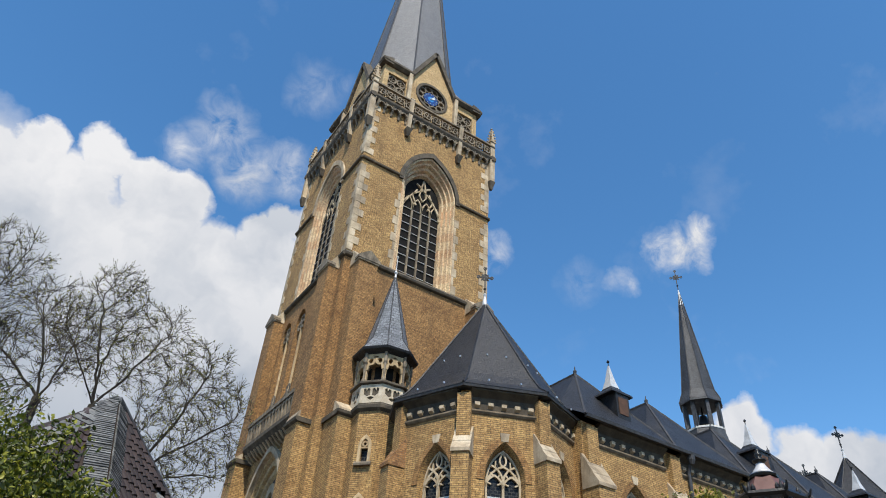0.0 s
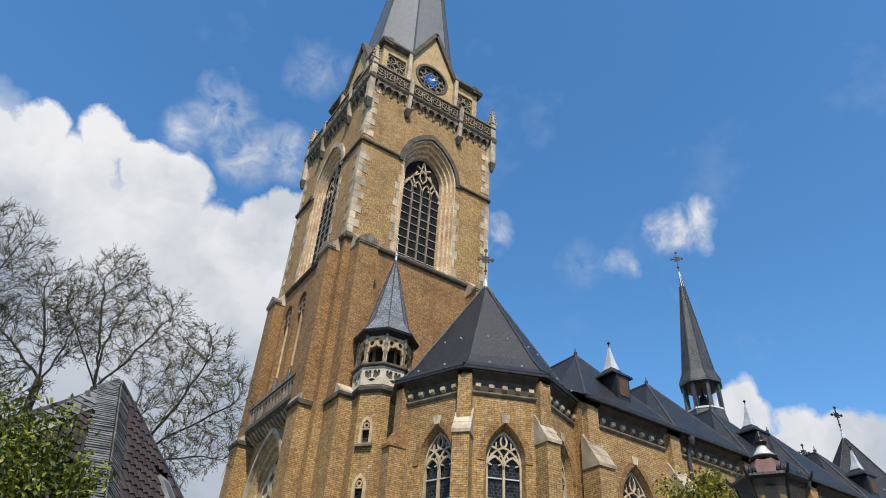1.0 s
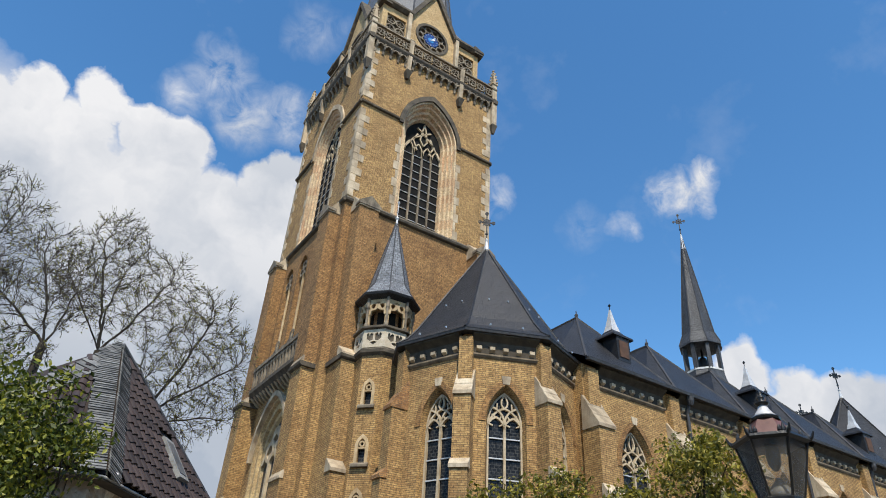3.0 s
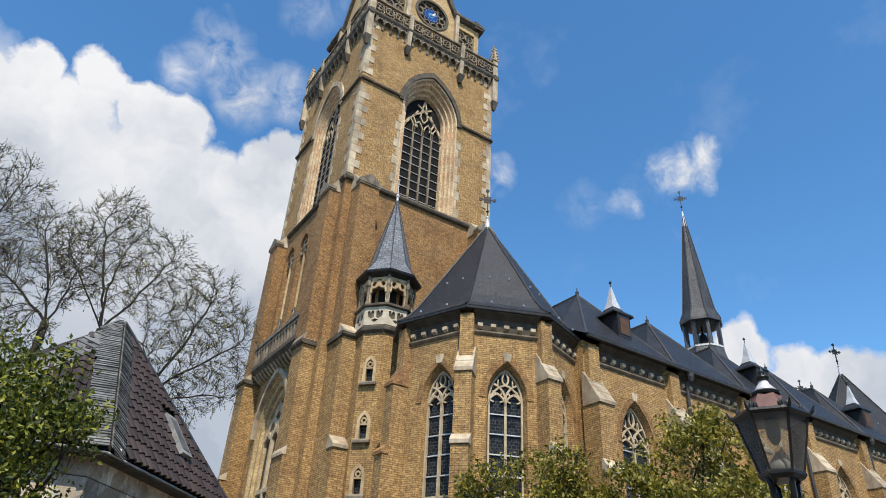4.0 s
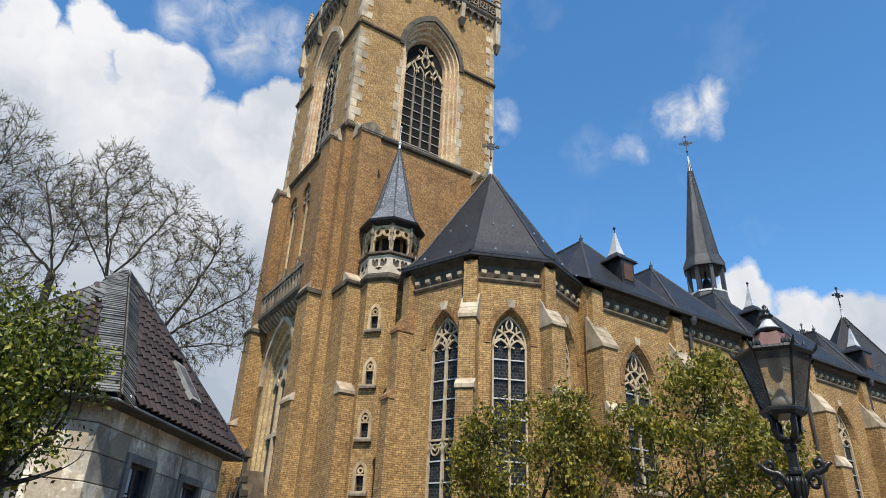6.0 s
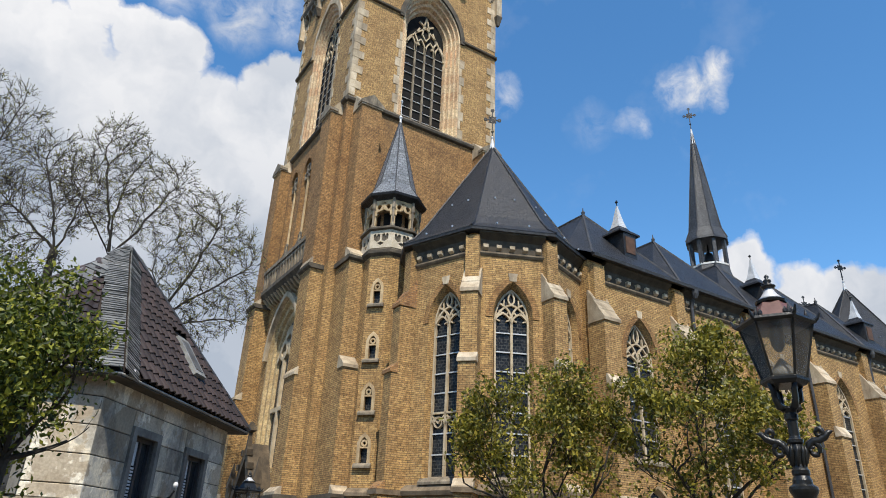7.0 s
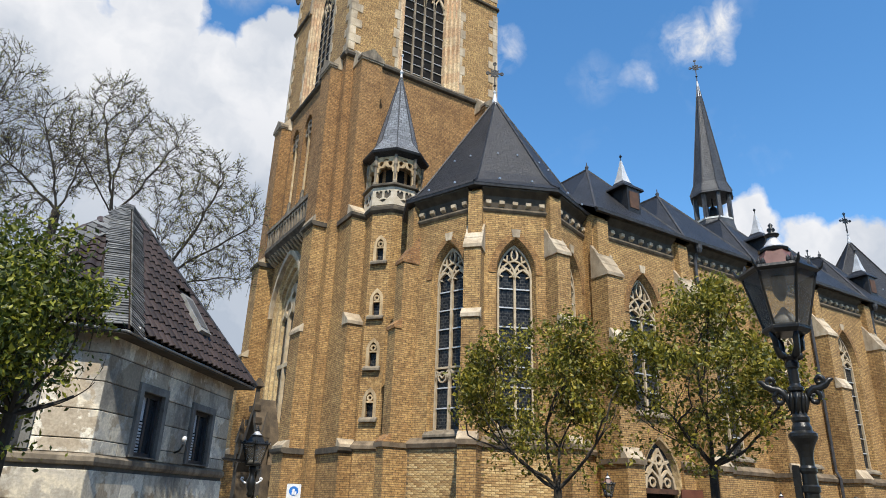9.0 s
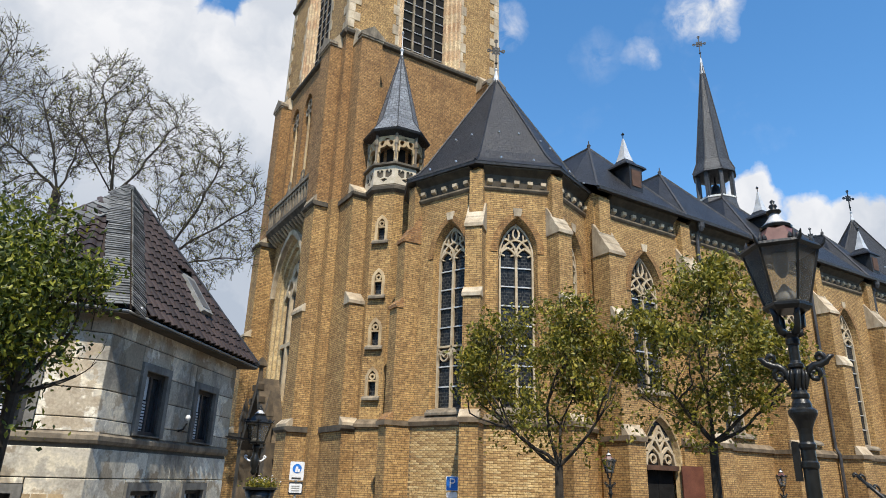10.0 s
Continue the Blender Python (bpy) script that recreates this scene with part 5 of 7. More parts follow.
    core.lathe([(0.72, 14.5), (0.72, 16.1)], 8, c, radians(first))
    co = part("core", core, BRICK_RED, t)
    for k in (0, 1, 7, 2):
        a = radians(first + 22.5 + 45 * k)
        n = (math.cos(a), math.sin(a))
        pl = Plane((c[0] + 0.665 * n[0], c[1] + 0.665 * n[1]), n)
        # black panel painted as the unlit inside of the lantern
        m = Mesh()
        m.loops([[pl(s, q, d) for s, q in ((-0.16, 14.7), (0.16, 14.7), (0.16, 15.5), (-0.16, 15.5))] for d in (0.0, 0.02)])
        part("dark_opening", m, VOID_BLACK, co)
    part("eave", rings(octa, [(0.0, 15.95), (0.28, 16.1), (0.32, 16.2), (0.0, 16.24)]), SLATE, t)
    m = Mesh()
    m.loops([[(c[0] + (x - c[0]) * q, c[1] + (y - c[1]) * q, z) for x, y in octa] for q, z in ((1.25, 16.2), (0.82, 16.95), (0.03, 20.9))])
    roof = part("spirelet", m, SLATE_BLUE, t, "steep blue-grey slate spirelet")
    for x, y in octa:
        m = Mesh()
        m.tube([(c[0] + (x - c[0]) * q, c[1] + (y - c[1]) * q, z + 0.01) for q, z in ((1.25, 16.2), (0.82, 16.95), (0.03, 20.9))], 0.03, 5)
        part("hip_roll", m, GUTTER, roof)
    m = Mesh()
    m.lathe([(0.08, 20.7), (0.05, 21.1), (0.1, 21.2), (0.02, 21.35), (0.02, 22.1), (0.07, 22.2), (0.01, 22.3)], 8, c)
    part("finial", m, LEAD, roof)


build_turret()


# ---------------- the nave's south side ----------------
RUST_DOOR = material("rust_brown_door", mottled([(0.3, (0.09, 0.03, 0.018)), (0.7, (0.16, 0.06, 0.035))], 3, 30), 0.6, bump=0.2)
BUTT = [18.65, 23.6, 28.75, 33.95, 39.1, 43.6]
BAYS = [(a + b) / 2 for a, b in zip(BUTT, BUTT[1:])]
NV, NE = 18.1, 13.0


def build_nave():
    t = thing("church_nave", (31, 25, -1.4), "long yellow brick church with buttresses, pointed windows and slate roofs", "church")
    pl = Plane((0, NV), (0, -1))
    holes = [arch(c, 1.9, 5.1 if i == 0 else 3.75, 9.1, 1.85) for i, c in enumerate(BAYS)]
    holes.append(arch(BAYS[0] + 0.2, 2.1, -1.5, 2.6, 1.7))
    outline = [(18.3, -1.5), (44.6, -1.5), (44.6, NE - 0.05), (18.3, NE - 0.05)]
    part("south_wall", wall(pl, outline, holes, 0.8), BRICK, t)
    part("west_wall", wall(Plane((18.304, 21.0), (-1, 0)), [(-2.0, -1.5), (2.09, -1.5), (2.09, NE - 0.05), (-2.0, NE - 0.05)], [], 0.6), BRICK, t)
    for i, c in enumerate(BAYS):
        two_light_window(t, pl, c, 1.9, 5.1 if i == 0 else 3.75, 9.1, 1.85)
        hood(t, pl, c, 1.94, 9.1, 1.87)
        frieze(t, pl, BUTT[i] + 0.45, BUTT[i + 1] - 0.45, NE, 0.55)
        a, b = BUTT[i] + 0.4, BUTT[i + 1] - 0.4
        runs = [(a, b)] if i else [(a, BAYS[0] - 0.95), (BAYS[0] + 1.35, b)]
        for p, q in runs:
            part("plinth_moulding", bar(pl, p, q, [(0, 3.1), (0.2, 3.12), (0.24, 3.26), (0.02, 3.46), (0, 3.46)]), BANDSTONE, t)
            part("plinth_wall", bar(pl, p, q, [(0.1, -1.5), (0.1, 3.15), (-0.3, 3.15), (-0.3, -1.5)]), BRICK, t)
    for s in BUTT:
        b = buttress(t, pl, s, 0.85, [(-1.5, 3.3, 1.18), (3.3, 7.6, 0.98), (7.6, 10.25, 0.78)], 1.3, BRICK, 1.1)
        m = Mesh()
        m.loops([[pl(s + k, z, d) for k, d in ((-0.48, -0.1), (-0.48, 1.27), (0.48, 1.27), (0.48, -0.1))] for z in (3.1, 3.28)])
        part("plinth_moulding", m, BANDSTONE, b)
        m = Mesh()
        m.loops([[pl(s + k, z, d) for k, d in ((-0.3, -0.1), (-0.3, 0.28), (0.3, 0.28), (0.3, -0.1))] for z in (10.5, 12.7)])
        part("pilaster", m, BRICK, b)
    # side door under a pointed tympanum
    c = BAYS[0] + 0.2
    d = part("side_portal", reveal(pl, [(arch(c, 2.1, -1.5, 2.6, 1.7), 0.04), (arch(c, 1.98, -1.5, 2.6, 1.6), 0.02), (arch(c, 1.9, -1.5, 2.6, 1.55), -0.1), (arch(c, 1.8, -1.5, 2.6, 1.46), -0.22)]), BRICK_BUFF, t)
    inner = Plane(pl.o + pl.n * 0.2, pl.n)
    m = Mesh()
    m.loops([[inner(s, z, k) for s, z in arch(c, 1.8, 2.3, 2.6, 1.46)] for k in (-0.45, -0.4)])
    part("pane", m, GLASS, d)
    m = Mesh()
    ribbon(m, inner, [(c - 0.89, 2.3), (c + 0.89, 2.3)], 0.09, -0.4, -0.2)
    part("lintel", m, TIMBER, d, "dark timber lintel")
    m = Mesh()
    ribbon(m, inner, [(c, 2.3), (c, 3.1)], 0.05, -0.4, -0.27)
    for e, k in enumerate((-0.42, 0.42)):
        q = -0.272 - 0.004 * e
        ribbon(m, inner, [(c + k * 1.95, 2.35), (c + k * 1.75, 2.8), (c + k, 3.05), (c + k * 0.25, 2.8), (c, 2.4)], 0.05, -0.4, q)
        ribbon(m, inner, [(c, 2.95), (c + k * 0.5, 3.3), (c + k * 1.3, 3.4)], 0.048, -0.4, q - 0.002)
        ribbon(m, inner, [(c + k * 1.6, 2.9), (c + k * 0.7, 3.4), (c, 3.85)], 0.046, -0.4, q - 0.008)
        ribbon(m, inner, circle2(c + k, 2.62, 0.16, 8), 0.035, -0.4, q - 0.01, True)
    ribbon(m, inner, circle2(c, 3.45, 0.17, 8), 0.04, -0.4, -0.285, True)
    part("tracery", m, TRACERY, d)
    # two black sheets stand for the unlit space of the open doorway
    for k in (-0.44, 0.44):
        m = Mesh()
        m.loops([[inner(c + k + e, z, q) for e, q in ((-0.43, -0.6), (-0.43, -0.5), (0.43, -0.5), (0.43, -0.6))] for z in (-1.4, 2.22)])
        part("door_leaf", m, VOID_BLACK, d, "black sheet standing for the dark of the open doorway")
    m = Mesh()
    m.hexa([(22.2, 17.95, -1.35), (23.15, 17.72, -1.35), (23.16, 17.78, -1.35), (22.21, 18.01, -1.35)], [(22.2, 17.95, 2.4), (23.15, 17.72, 2.4), (23.16, 17.78, 2.4), (22.21, 18.01, 2.4)])
    part("open_leaf", m, RUST_DOOR, d, "red-brown outer door leaf standing open")
    # rain pipes
    for u in (24.55, 33.3, 39.75):
        m = Mesh()
        m.tube([(u, NV - 0.42, 12.8), (u, NV - 0.25, 12.5), (u, NV - 0.15, 12.2), (u, NV - 0.15, 3.6), (u, NV - 0.3, 3.3), (u, NV - 0.3, -1.3)], 0.075, 8)
        pipe = part("rain_pipe", m, GUTTER, t, "dark zinc rain pipe")
        m = Mesh()
        m.lathe([(0.09, 12.55), (0.17, 12.75), (0.17, 12.95)], 8, (u, NV - 0.4))
        part("hopper", m, GUTTER, pipe)
    part("gutter", bar(pl, 18.2, 44.6, [(0.36, NE - 0.06), (0.52, NE - 0.06), (0.55, NE + 0.07), (0.36, NE + 0.07)]), GUTTER, t)
    # hipped cross roofs, bay by bay, running back to the main roof
    for i, c in enumerate(BAYS):
        a, b = BUTT[i] - (0.5 if i == 0 else 0), BUTT[i + 1]
        m = Mesh()
        A, B, P, Q = (a, NV - 0.45, NE + 0.05), (b, NV - 0.45, NE + 0.05), (c, 21.0, 17.1), (c, 29.5, 17.1)
        A2, B2 = (a, 19.2, 13.9), (b, 19.2, 13.9)
        A3, B3 = (a, 29.5, 14.2), (b, 29.5, 14.2)
        m.face([A, B, P]); m.face([B, B2, P]); m.face([A2, A, P]); m.face([P, B2, B3, Q]); m.face([A2, P, Q, A3])
        r = part("hipped_roof", m, SLATE, t, "dark slate hipped roof over one bay")
        for q in (A, B):
            m = Mesh()
            m.tube([q, P], 0.06, 5)
            part("hip_roll", m, GUTTER, r)
        m = Mesh()
        m.tube([P, Q], 0.07, 5)
        part("ridge_roll", m, GUTTER, r)
        m = Mesh()
        m.lathe([(0.07, 17.1), (0.1, 17.25), (0.03, 17.35), (0.02, 17.5)], 6, (c, 21.0))
        part("finial", m, GUTTER, r)
    m = Mesh()
    m.loops([[(u, 23.5, 14.5), (u, TY, 22.3), (u, 38.2, 14.5), (u, 38.2, 13.5), (u, 23.5, 13.5)] for u in (19.5, 62.0)])
    part("main_roof", m, SLATE, t, "high dark slate nave roof")
    m = Mesh()
    m.box(19.6, 61.5, 24.0, 37.6, -1.5, 14.4)
    part("clerestory_wall", m, BRICK, t)
    # dormers with lead spikes
    for c in (BAYS[0] + 0.15, BAYS[2] + 0.1, BAYS[4] + 0.2):
        y0, w, z0, z1 = 18.35, 0.4, 13.9, 15.15
        m = Mesh()
        m.box(c - w, c + w, y0, y0 + 1.9, z0, z1)
        dm = part("dormer", m, SLATE, t, "small slate-hung dormer with white lead spike")
        m = Mesh()
        m.loops([[(c + a * k, y0 + 0.6 + b * k, z) for a, b in ((-1, -1), (1, -1), (1, 1), (-1, 1))] for k, z in ((0.66, z1 - 0.05), (0.63, z1 + 0.05), (0.34, z1 + 0.3), (0.25, z1 + 0.45))])
        part("dormer_roof", m, SLATE, dm)
        m = Mesh()
        m.loops([[(c + a * k, y0 + 0.6 + b * k, z) for a, b in ((-1, -1), (1, -1), (1, 1), (-1, 1))] for k, z in ((0.27, z1 + 0.42), (0.17, z1 + 0.8), (0.03, z1 + 1.6))])
        part("lead_spike", m, LEAD, dm)
        m = Mesh()
        m.lathe([(0.02, z1 + 1.55), (0.02, z1 + 1.75), (0.08, z1 + 1.82), (0.02, z1 + 1.92)], 6, (c, y0 + 0.6))
        part("ball", m, IRON, dm)
        m = Mesh()
        m.box(c - 0.28, c + 0.28, y0 - 0.03, y0 + 0.02, z0 + 0.2, z1 - 0.25)
        fr = part("shutter", m, TIMBER, dm, "brown timber dormer shutter")
    # choir ridge cross far behind
    cross(t, (58.7, TY), 22.3, 2.2, (-0.6, -0.8))


build_nave()


# ---------------- ridge turret ----------------
def build_fleche():
    c = (45.3, TY)
    t = thing("ridge_turret", (*c, 22.0), "slender slate ridge turret with open bell stage and iron cross", "ridge turret")
    ph = radians(10)
    ring = lambda r, z: [(c[0] + 0.84 * r * math.cos(ph + math.pi * i / 4), c[1] + 0.84 * r * math.sin(ph + math.pi * i / 4), z) for i in range(8)]
    m = Mesh()
    m.loops([ring(3.0, 20.6), ring(2.2, 22.3), ring(1.8, 23.8)])
    part("skirt", m, SLATE_MID, t)
    m = Mesh()
    m.loops([ring(1.86, 23.75), ring(1.86, 23.9)])
    part("sill_board", m, WHITE_PAINT, t)
    m = Mesh()
    m.loops([ring(1.45, 23.9), ring(1.4, 24.0)])
    part("deck", m, GUTTER, t)
    for i in range(8):
        a = ph + math.pi * i / 4
        x, y = c[0] + 1.4 * math.cos(a), c[1] + 1.4 * math.sin(a)
        m = Mesh()
        m.lathe([(0.2, 23.85), (0.2, 26.2)], 4, (x, y), a + math.pi / 4)
        part("post", m, SLATE_MID, t)
    m = Mesh()
    m.lathe([(0.55, 24.35), (0.5, 24.5), (0.36, 24.9), (0.28, 25.2), (0.08, 25.35), (0.06, 26.2)], 12, c)
    part("bell", m, IRON, t, "bronze-dark bell hanging in the open stage", True)
    m = Mesh()
    m.loops([ring(1.5, 26.0), ring(2.1, 26.05), ring(2.08, 26.25), ring(1.62, 27.2), ring(0.07, 37.2)])
    s = part("spirelet", m, SLATE_MID, t)
    for p0, p1, p2 in zip(ring(2.1, 26.25), ring(1.64, 27.2), ring(0.08, 37.2)):
        m = Mesh()
        m.tube([p0, p1, p2], 0.05, 5)
        part("hip_roll", m, GUTTER, s)
    m = Mesh()
    m.loops([ring(0.3, 36.0), ring(0.07, 37.7)])
    part("lead_cap", m, LEAD, s)
    cross(s, c, 37.6, 2.3, (-0.75, -0.65))


WHITE_PAINT = material("white_board", mottled([(0.3, (0.5, 0.5, 0.48)), (0.7, (0.7, 0.7, 0.68))], 4, 20), 0.7, bump=0.1)
build_fleche()


# ---------------- the old stone house ----------------
HC = Vector((1.10, 11.95))                              # its near corner
HE = Vector((0.61, 0.79)).normalized()                  # along the shaded wall
HN = Vector((HE.y, -HE.x))                              # out of the shaded wall
EAVE, PEAK = 4.095, 7.53


def h3(p, z):
    return Vector((p.x, p.y, z))


def build_house():
    t = thing("stone_house", (HC.x, HC.y, -1.0), "small old grey ashlar house with brown pantile hipped roof", "house")
    right = Plane(HC, HN)                               # s runs from the corner away
    left = Plane(HC, (-0.07, -1))                               # s runs negative, away from the corner
    rlen, llen = 5.15, 2.3
    wins_r = [(1.18, 1.95, 2.2, 3.3), (3.28, 4.12, 2.2, 3.25), (1.29, 2.2, -0.1, 1.28), (3.3, 4.15, -0.1, 1.28)]
    wins_l = [(-1.75, -0.98, 2.2, 3.3), (-1.75, -0.92, -0.1, 1.25)]
    for pl, s0, s1, wins in ((right, 0.0, rlen, wins_r), (left, -llen, 0.0, wins_l)):
        pc = Plane(pl.o - pl.n * (0.025 if pl is right else 0.028), pl.n)
        core = part("wall", wall(pc, [(s0, -1.2), (s1, -1.2), (s1, EAVE), (s0, EAVE)], [[(a, z0), (b, z0), (b, z1), (a, z1)] for a, b, z0, z1 in wins], 0.4), JOINT, t, "weathered grey ashlar wall")
        rows = [-1.2 + 0.447 * i for i in range(12)]
        for r, z0 in enumerate(rows):
            z1 = min(z0 + 0.432, EAVE - 0.02)
            if z0 < 2.16 and z1 > 1.98:
                z0, z1 = (z0, 1.98) if z0 < 1.8 else (2.16, z1)
                if z1 - z0 < 0.05:
                    continue
            spans = [(s0, s1)]
            for a, b, y0, y1 in wins:
                if y1 + 0.13 > z0 + 0.02 and y0 - 0.1 < z1 - 0.02:
                    spans = [q for p0, p1 in spans for q in ((p0, min(p1, a - 0.13)), (max(p0, b + 0.13), p1)) if q[1] - q[0] > 0.06]
            for a, b, y0, y1 in wins:                   # stones over the lintels
                if z0 < y1 + 0.13 < z1 - 0.04:
                    m = Mesh()
                    m.loops([[pl(k, z, d) for k, z in ((a - 0.12 + g, y1 + 0.14), (b + 0.12 - g, y1 + 0.14), (b + 0.12 - g, z1 - g), (a - 0.12 + g, z1 - g))] for d, g in ((-0.035, 0.0), (-0.008, 0.0), (0.0, 0.008))])
                    part("ashlar_block", m, RENDER_OLD, core)
            for p0, p1 in spans:
                x = p0
                rnd = random.Random(r * 7 + int(p0 * 10))
                while x < p1 - 0.02:
                    q = min(p1, x + rnd.uniform(0.7, 1.25))
                    if p1 - q < 0.25:
                        q = p1
                    m = Mesh()
                    e = 0.006
                    m.loops([[pl(k, z, d) for k, z in ((x + g + e * (x > s0 + 0.01), z0 + g), (q - g - e * (q < s1 - 0.01), z0 + g), (q - g - e * (q < s1 - 0.01), z1 - g), (x + g + e * (x > s0 + 0.01), z1 - g))] for d, g in ((-0.035, 0.0), (-0.008, 0.0), (0.0, 0.008))])
                    part("ashlar_block", m, RENDER_OLD, core)
                    x = q
        # band course
        part("band_course", bar(pl, s0 - (0.0 if pl is right else 0), s1 + (0.08 if pl is left else 0.0), [(-0.03, 1.98), (0.02, 1.99), (0.045, 2.04), (0.045, 2.11), (-0.03, 2.17)]), GREYSTONE, t, "projecting stone band course")
        for a, b, z0, z1 in wins:
            m = wall(pl, [(a - 0.13, z0 - 0.02), (b + 0.13, z0 - 0.02), (b + 0.13, z1 + 0.13), (a - 0.13, z1 + 0.13)], [[(a, z0), (b, z0), (b, z1), (a, z1)]], 0.1)
            w = part("window", m, STONE_GREY, t, "tall window with grey stone surround and pale blind")
            w.location = pl.n * 0.045
            m = Mesh()
            for p in ([(a + 0.04, z0), (a + 0.04, z1)], [(b - 0.04, z0), (b - 0.04, z1)], [(a, z0 + 0.04), (b, z0 + 0.04)], [(a, z1 - 0.04), (b, z1 - 0.04)], [((a + b) / 2, z0), ((a + b) / 2, z1)]):
                ribbon(m, pl, p, 0.035, -0.17, -0.11)
            part("frame", m, FRAME_DARK, w)
            m = Mesh()
            m.loops([[pl(s, z, d) for s, z in ((a, z0), (b, z0), (b, z1), (a, z1))] for d in (-0.17, -0.16)])
            part("pane", m, PANE_DARK, w)
            for k in range(10):
                z = z0 + 0.06 + k * 0.055
                m = Mesh()
                m.loops([[pl(s, z + dz, d) for s in (a + 0.07, (a + b) / 2 + 0.08)] + [pl(s, z + dz, d - 0.01) for s in ((a + b) / 2 + 0.08, a + 0.07)] for dz, d in ((0.0, -0.135), (0.035, -0.135))])
                part("blind_slat", m, CURTAIN, w)
            m = Mesh()
            m.loops([[pl(s, z, d) for s, z in ((a + 0.07, z0 + 0.62), ((a + b) / 2 + 0.02, z0 + 0.62), ((a + b) / 2 - 0.02, z1 - 0.05), (a + 0.07, z1 - 0.05))] for d in (-0.155, -0.148)])
            part("curtain", m, CURTAIN, w)
    # rest of the shell, out of sight
    m = Mesh()
    far_l = HC + Vector((left.t.x, left.t.y)) * -llen
    back = [HC + Vector((0.1, 0.45)), HC + HE * (rlen - 0.02) - HN * 0.42, HC + HE * (rlen - 0.02) - HN * 4.2, far_l + Vector((-1.6, 2.6)), far_l + Vector((0.06, 0.42))]
    m.hexa([h3(p, -1.2) for p in back], [h3(p, EAVE - 0.05) for p in back])
    part("inner_wall", m, JOINT, t)
    # roof
    o = 0.34
    E0, E1 = h3(Vector((1.232, 11.65)), EAVE), h3(HC + HE * 5.53 + HN * o, EAVE)
    K = h3(HC + HE * 2.6 - HN * 1.91, PEAK)
    E2 = h3(Vector((-1.38, 11.8)), EAVE)
    E3, E4 = h3(HC + HE * 5.53 - HN * 4.6, EAVE), h3(Vector((-3.0, 14.4)), EAVE)
    m = Mesh()
    for f in ([E0, E1, K], [E2, E0, K], [E1, E3, K], [E3, E4, K], [E4, E2, K]):
        m.face(f)
    roof = part("roof", m, PANTILE_BASE, t, "steep hipped roof of brown interlocking pantiles")
    # underside coloured dark to stand for the shade below the house eave
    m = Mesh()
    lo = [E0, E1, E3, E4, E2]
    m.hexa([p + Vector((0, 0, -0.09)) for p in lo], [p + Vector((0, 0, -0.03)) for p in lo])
    part("soffit", m, EAVE_SHADE, t)
    for a, b in ((E0, E1), (E2, E0)):
        m = Mesh()
        m.tube([a + Vector((0, 0, -0.04)), b + Vector((0, 0, -0.04))], 0.024, 8)
        part("gutter", m, ZINC_DULL, t, "zinc eaves gutter", True)
    m = Mesh()
    q = E0 + (E1 - E0).normalized() * 0.28
    m.box(q.x - 0.05, q.x + 0.05, q.y - 0.05, q.y + 0.05, q.z - 0.02, q.z + 0.09)
    part("gutter_joint", m, WHITE, t)
    # pantiles, one mesh shared by all
    tw, tl, ex = 0.235, 0.34, 0.262
    tile = Mesh()
    prof = [(-0.5, 0.012), (-0.36, 0.0), (-0.2, 0.004), (-0.05, 0.032), (0.12, 0.05), (0.3, 0.046), (0.42, 0.03), (0.5, 0.014)]
    up_r = [(x * (tw + 0.02), tl, z) for x, z in prof]
    lo_r = [(x * (tw + 0.02), 0.0, z + 0.035) for x, z in prof]
    lo_b = [(x * (tw + 0.02), 0.0, z + 0.005) for x, z in prof]
    tile.loops([up_r, lo_r, lo_b], cap=False, closed=False)
    data = tile.data("pantile", PANTILE)

    def lay(A, B, apex, limit, inset):
        ex_dir = (B - A).normalized()
        nrm = ex_dir.cross(apex - A).normalized()
        if nrm.z < 0:
            nrm = -nrm
        up = nrm.cross(ex_dir)
        if up.z < 0:
            up = -up
        h = (apex - A).dot(up)
        L = (B - A).length
        ap = (apex - A).dot(ex_dir)
        rows = int(h / ex) + 1
        rot = Matrix((ex_dir, up, nrm)).transposed().to_4x4()
        for r in range(rows):
            y = r * ex
            f = (y + 0.12) / h
            x0, x1 = ap * f + inset, L + (ap - L) * f - 0.06
            x = max(x0, limit[0])
            x = math.ceil(x / tw) * tw
            while x < min(x1, limit[1]):
                if not (3.14 < x < 3.82 and 0.75 < y + 0.1 < 1.98 and limit[1] > 5.2):
                    ob = new("pantile", data)
                    ob.parent = roof
                    ob.matrix_basis = Matrix.Translation(A + ex_dir * x + up * y + nrm * 0.012) @ rot
                    ob.matrix_parent_inverse = Matrix.Identity(4)
                x += tw
        return ex_dir, up, nrm

    ed, up, nm = lay(E0, E1, K, (0.0, 9.0), 0.42)
    lay(E0, E2, K, (0.0, 4.2), 0.42)
    # slate strips over the two near hips
    el = (E2 - E0).normalized()
    nl = el.cross(K - E0).normalized()
    nl = nl if nl.z > 0 else -nl
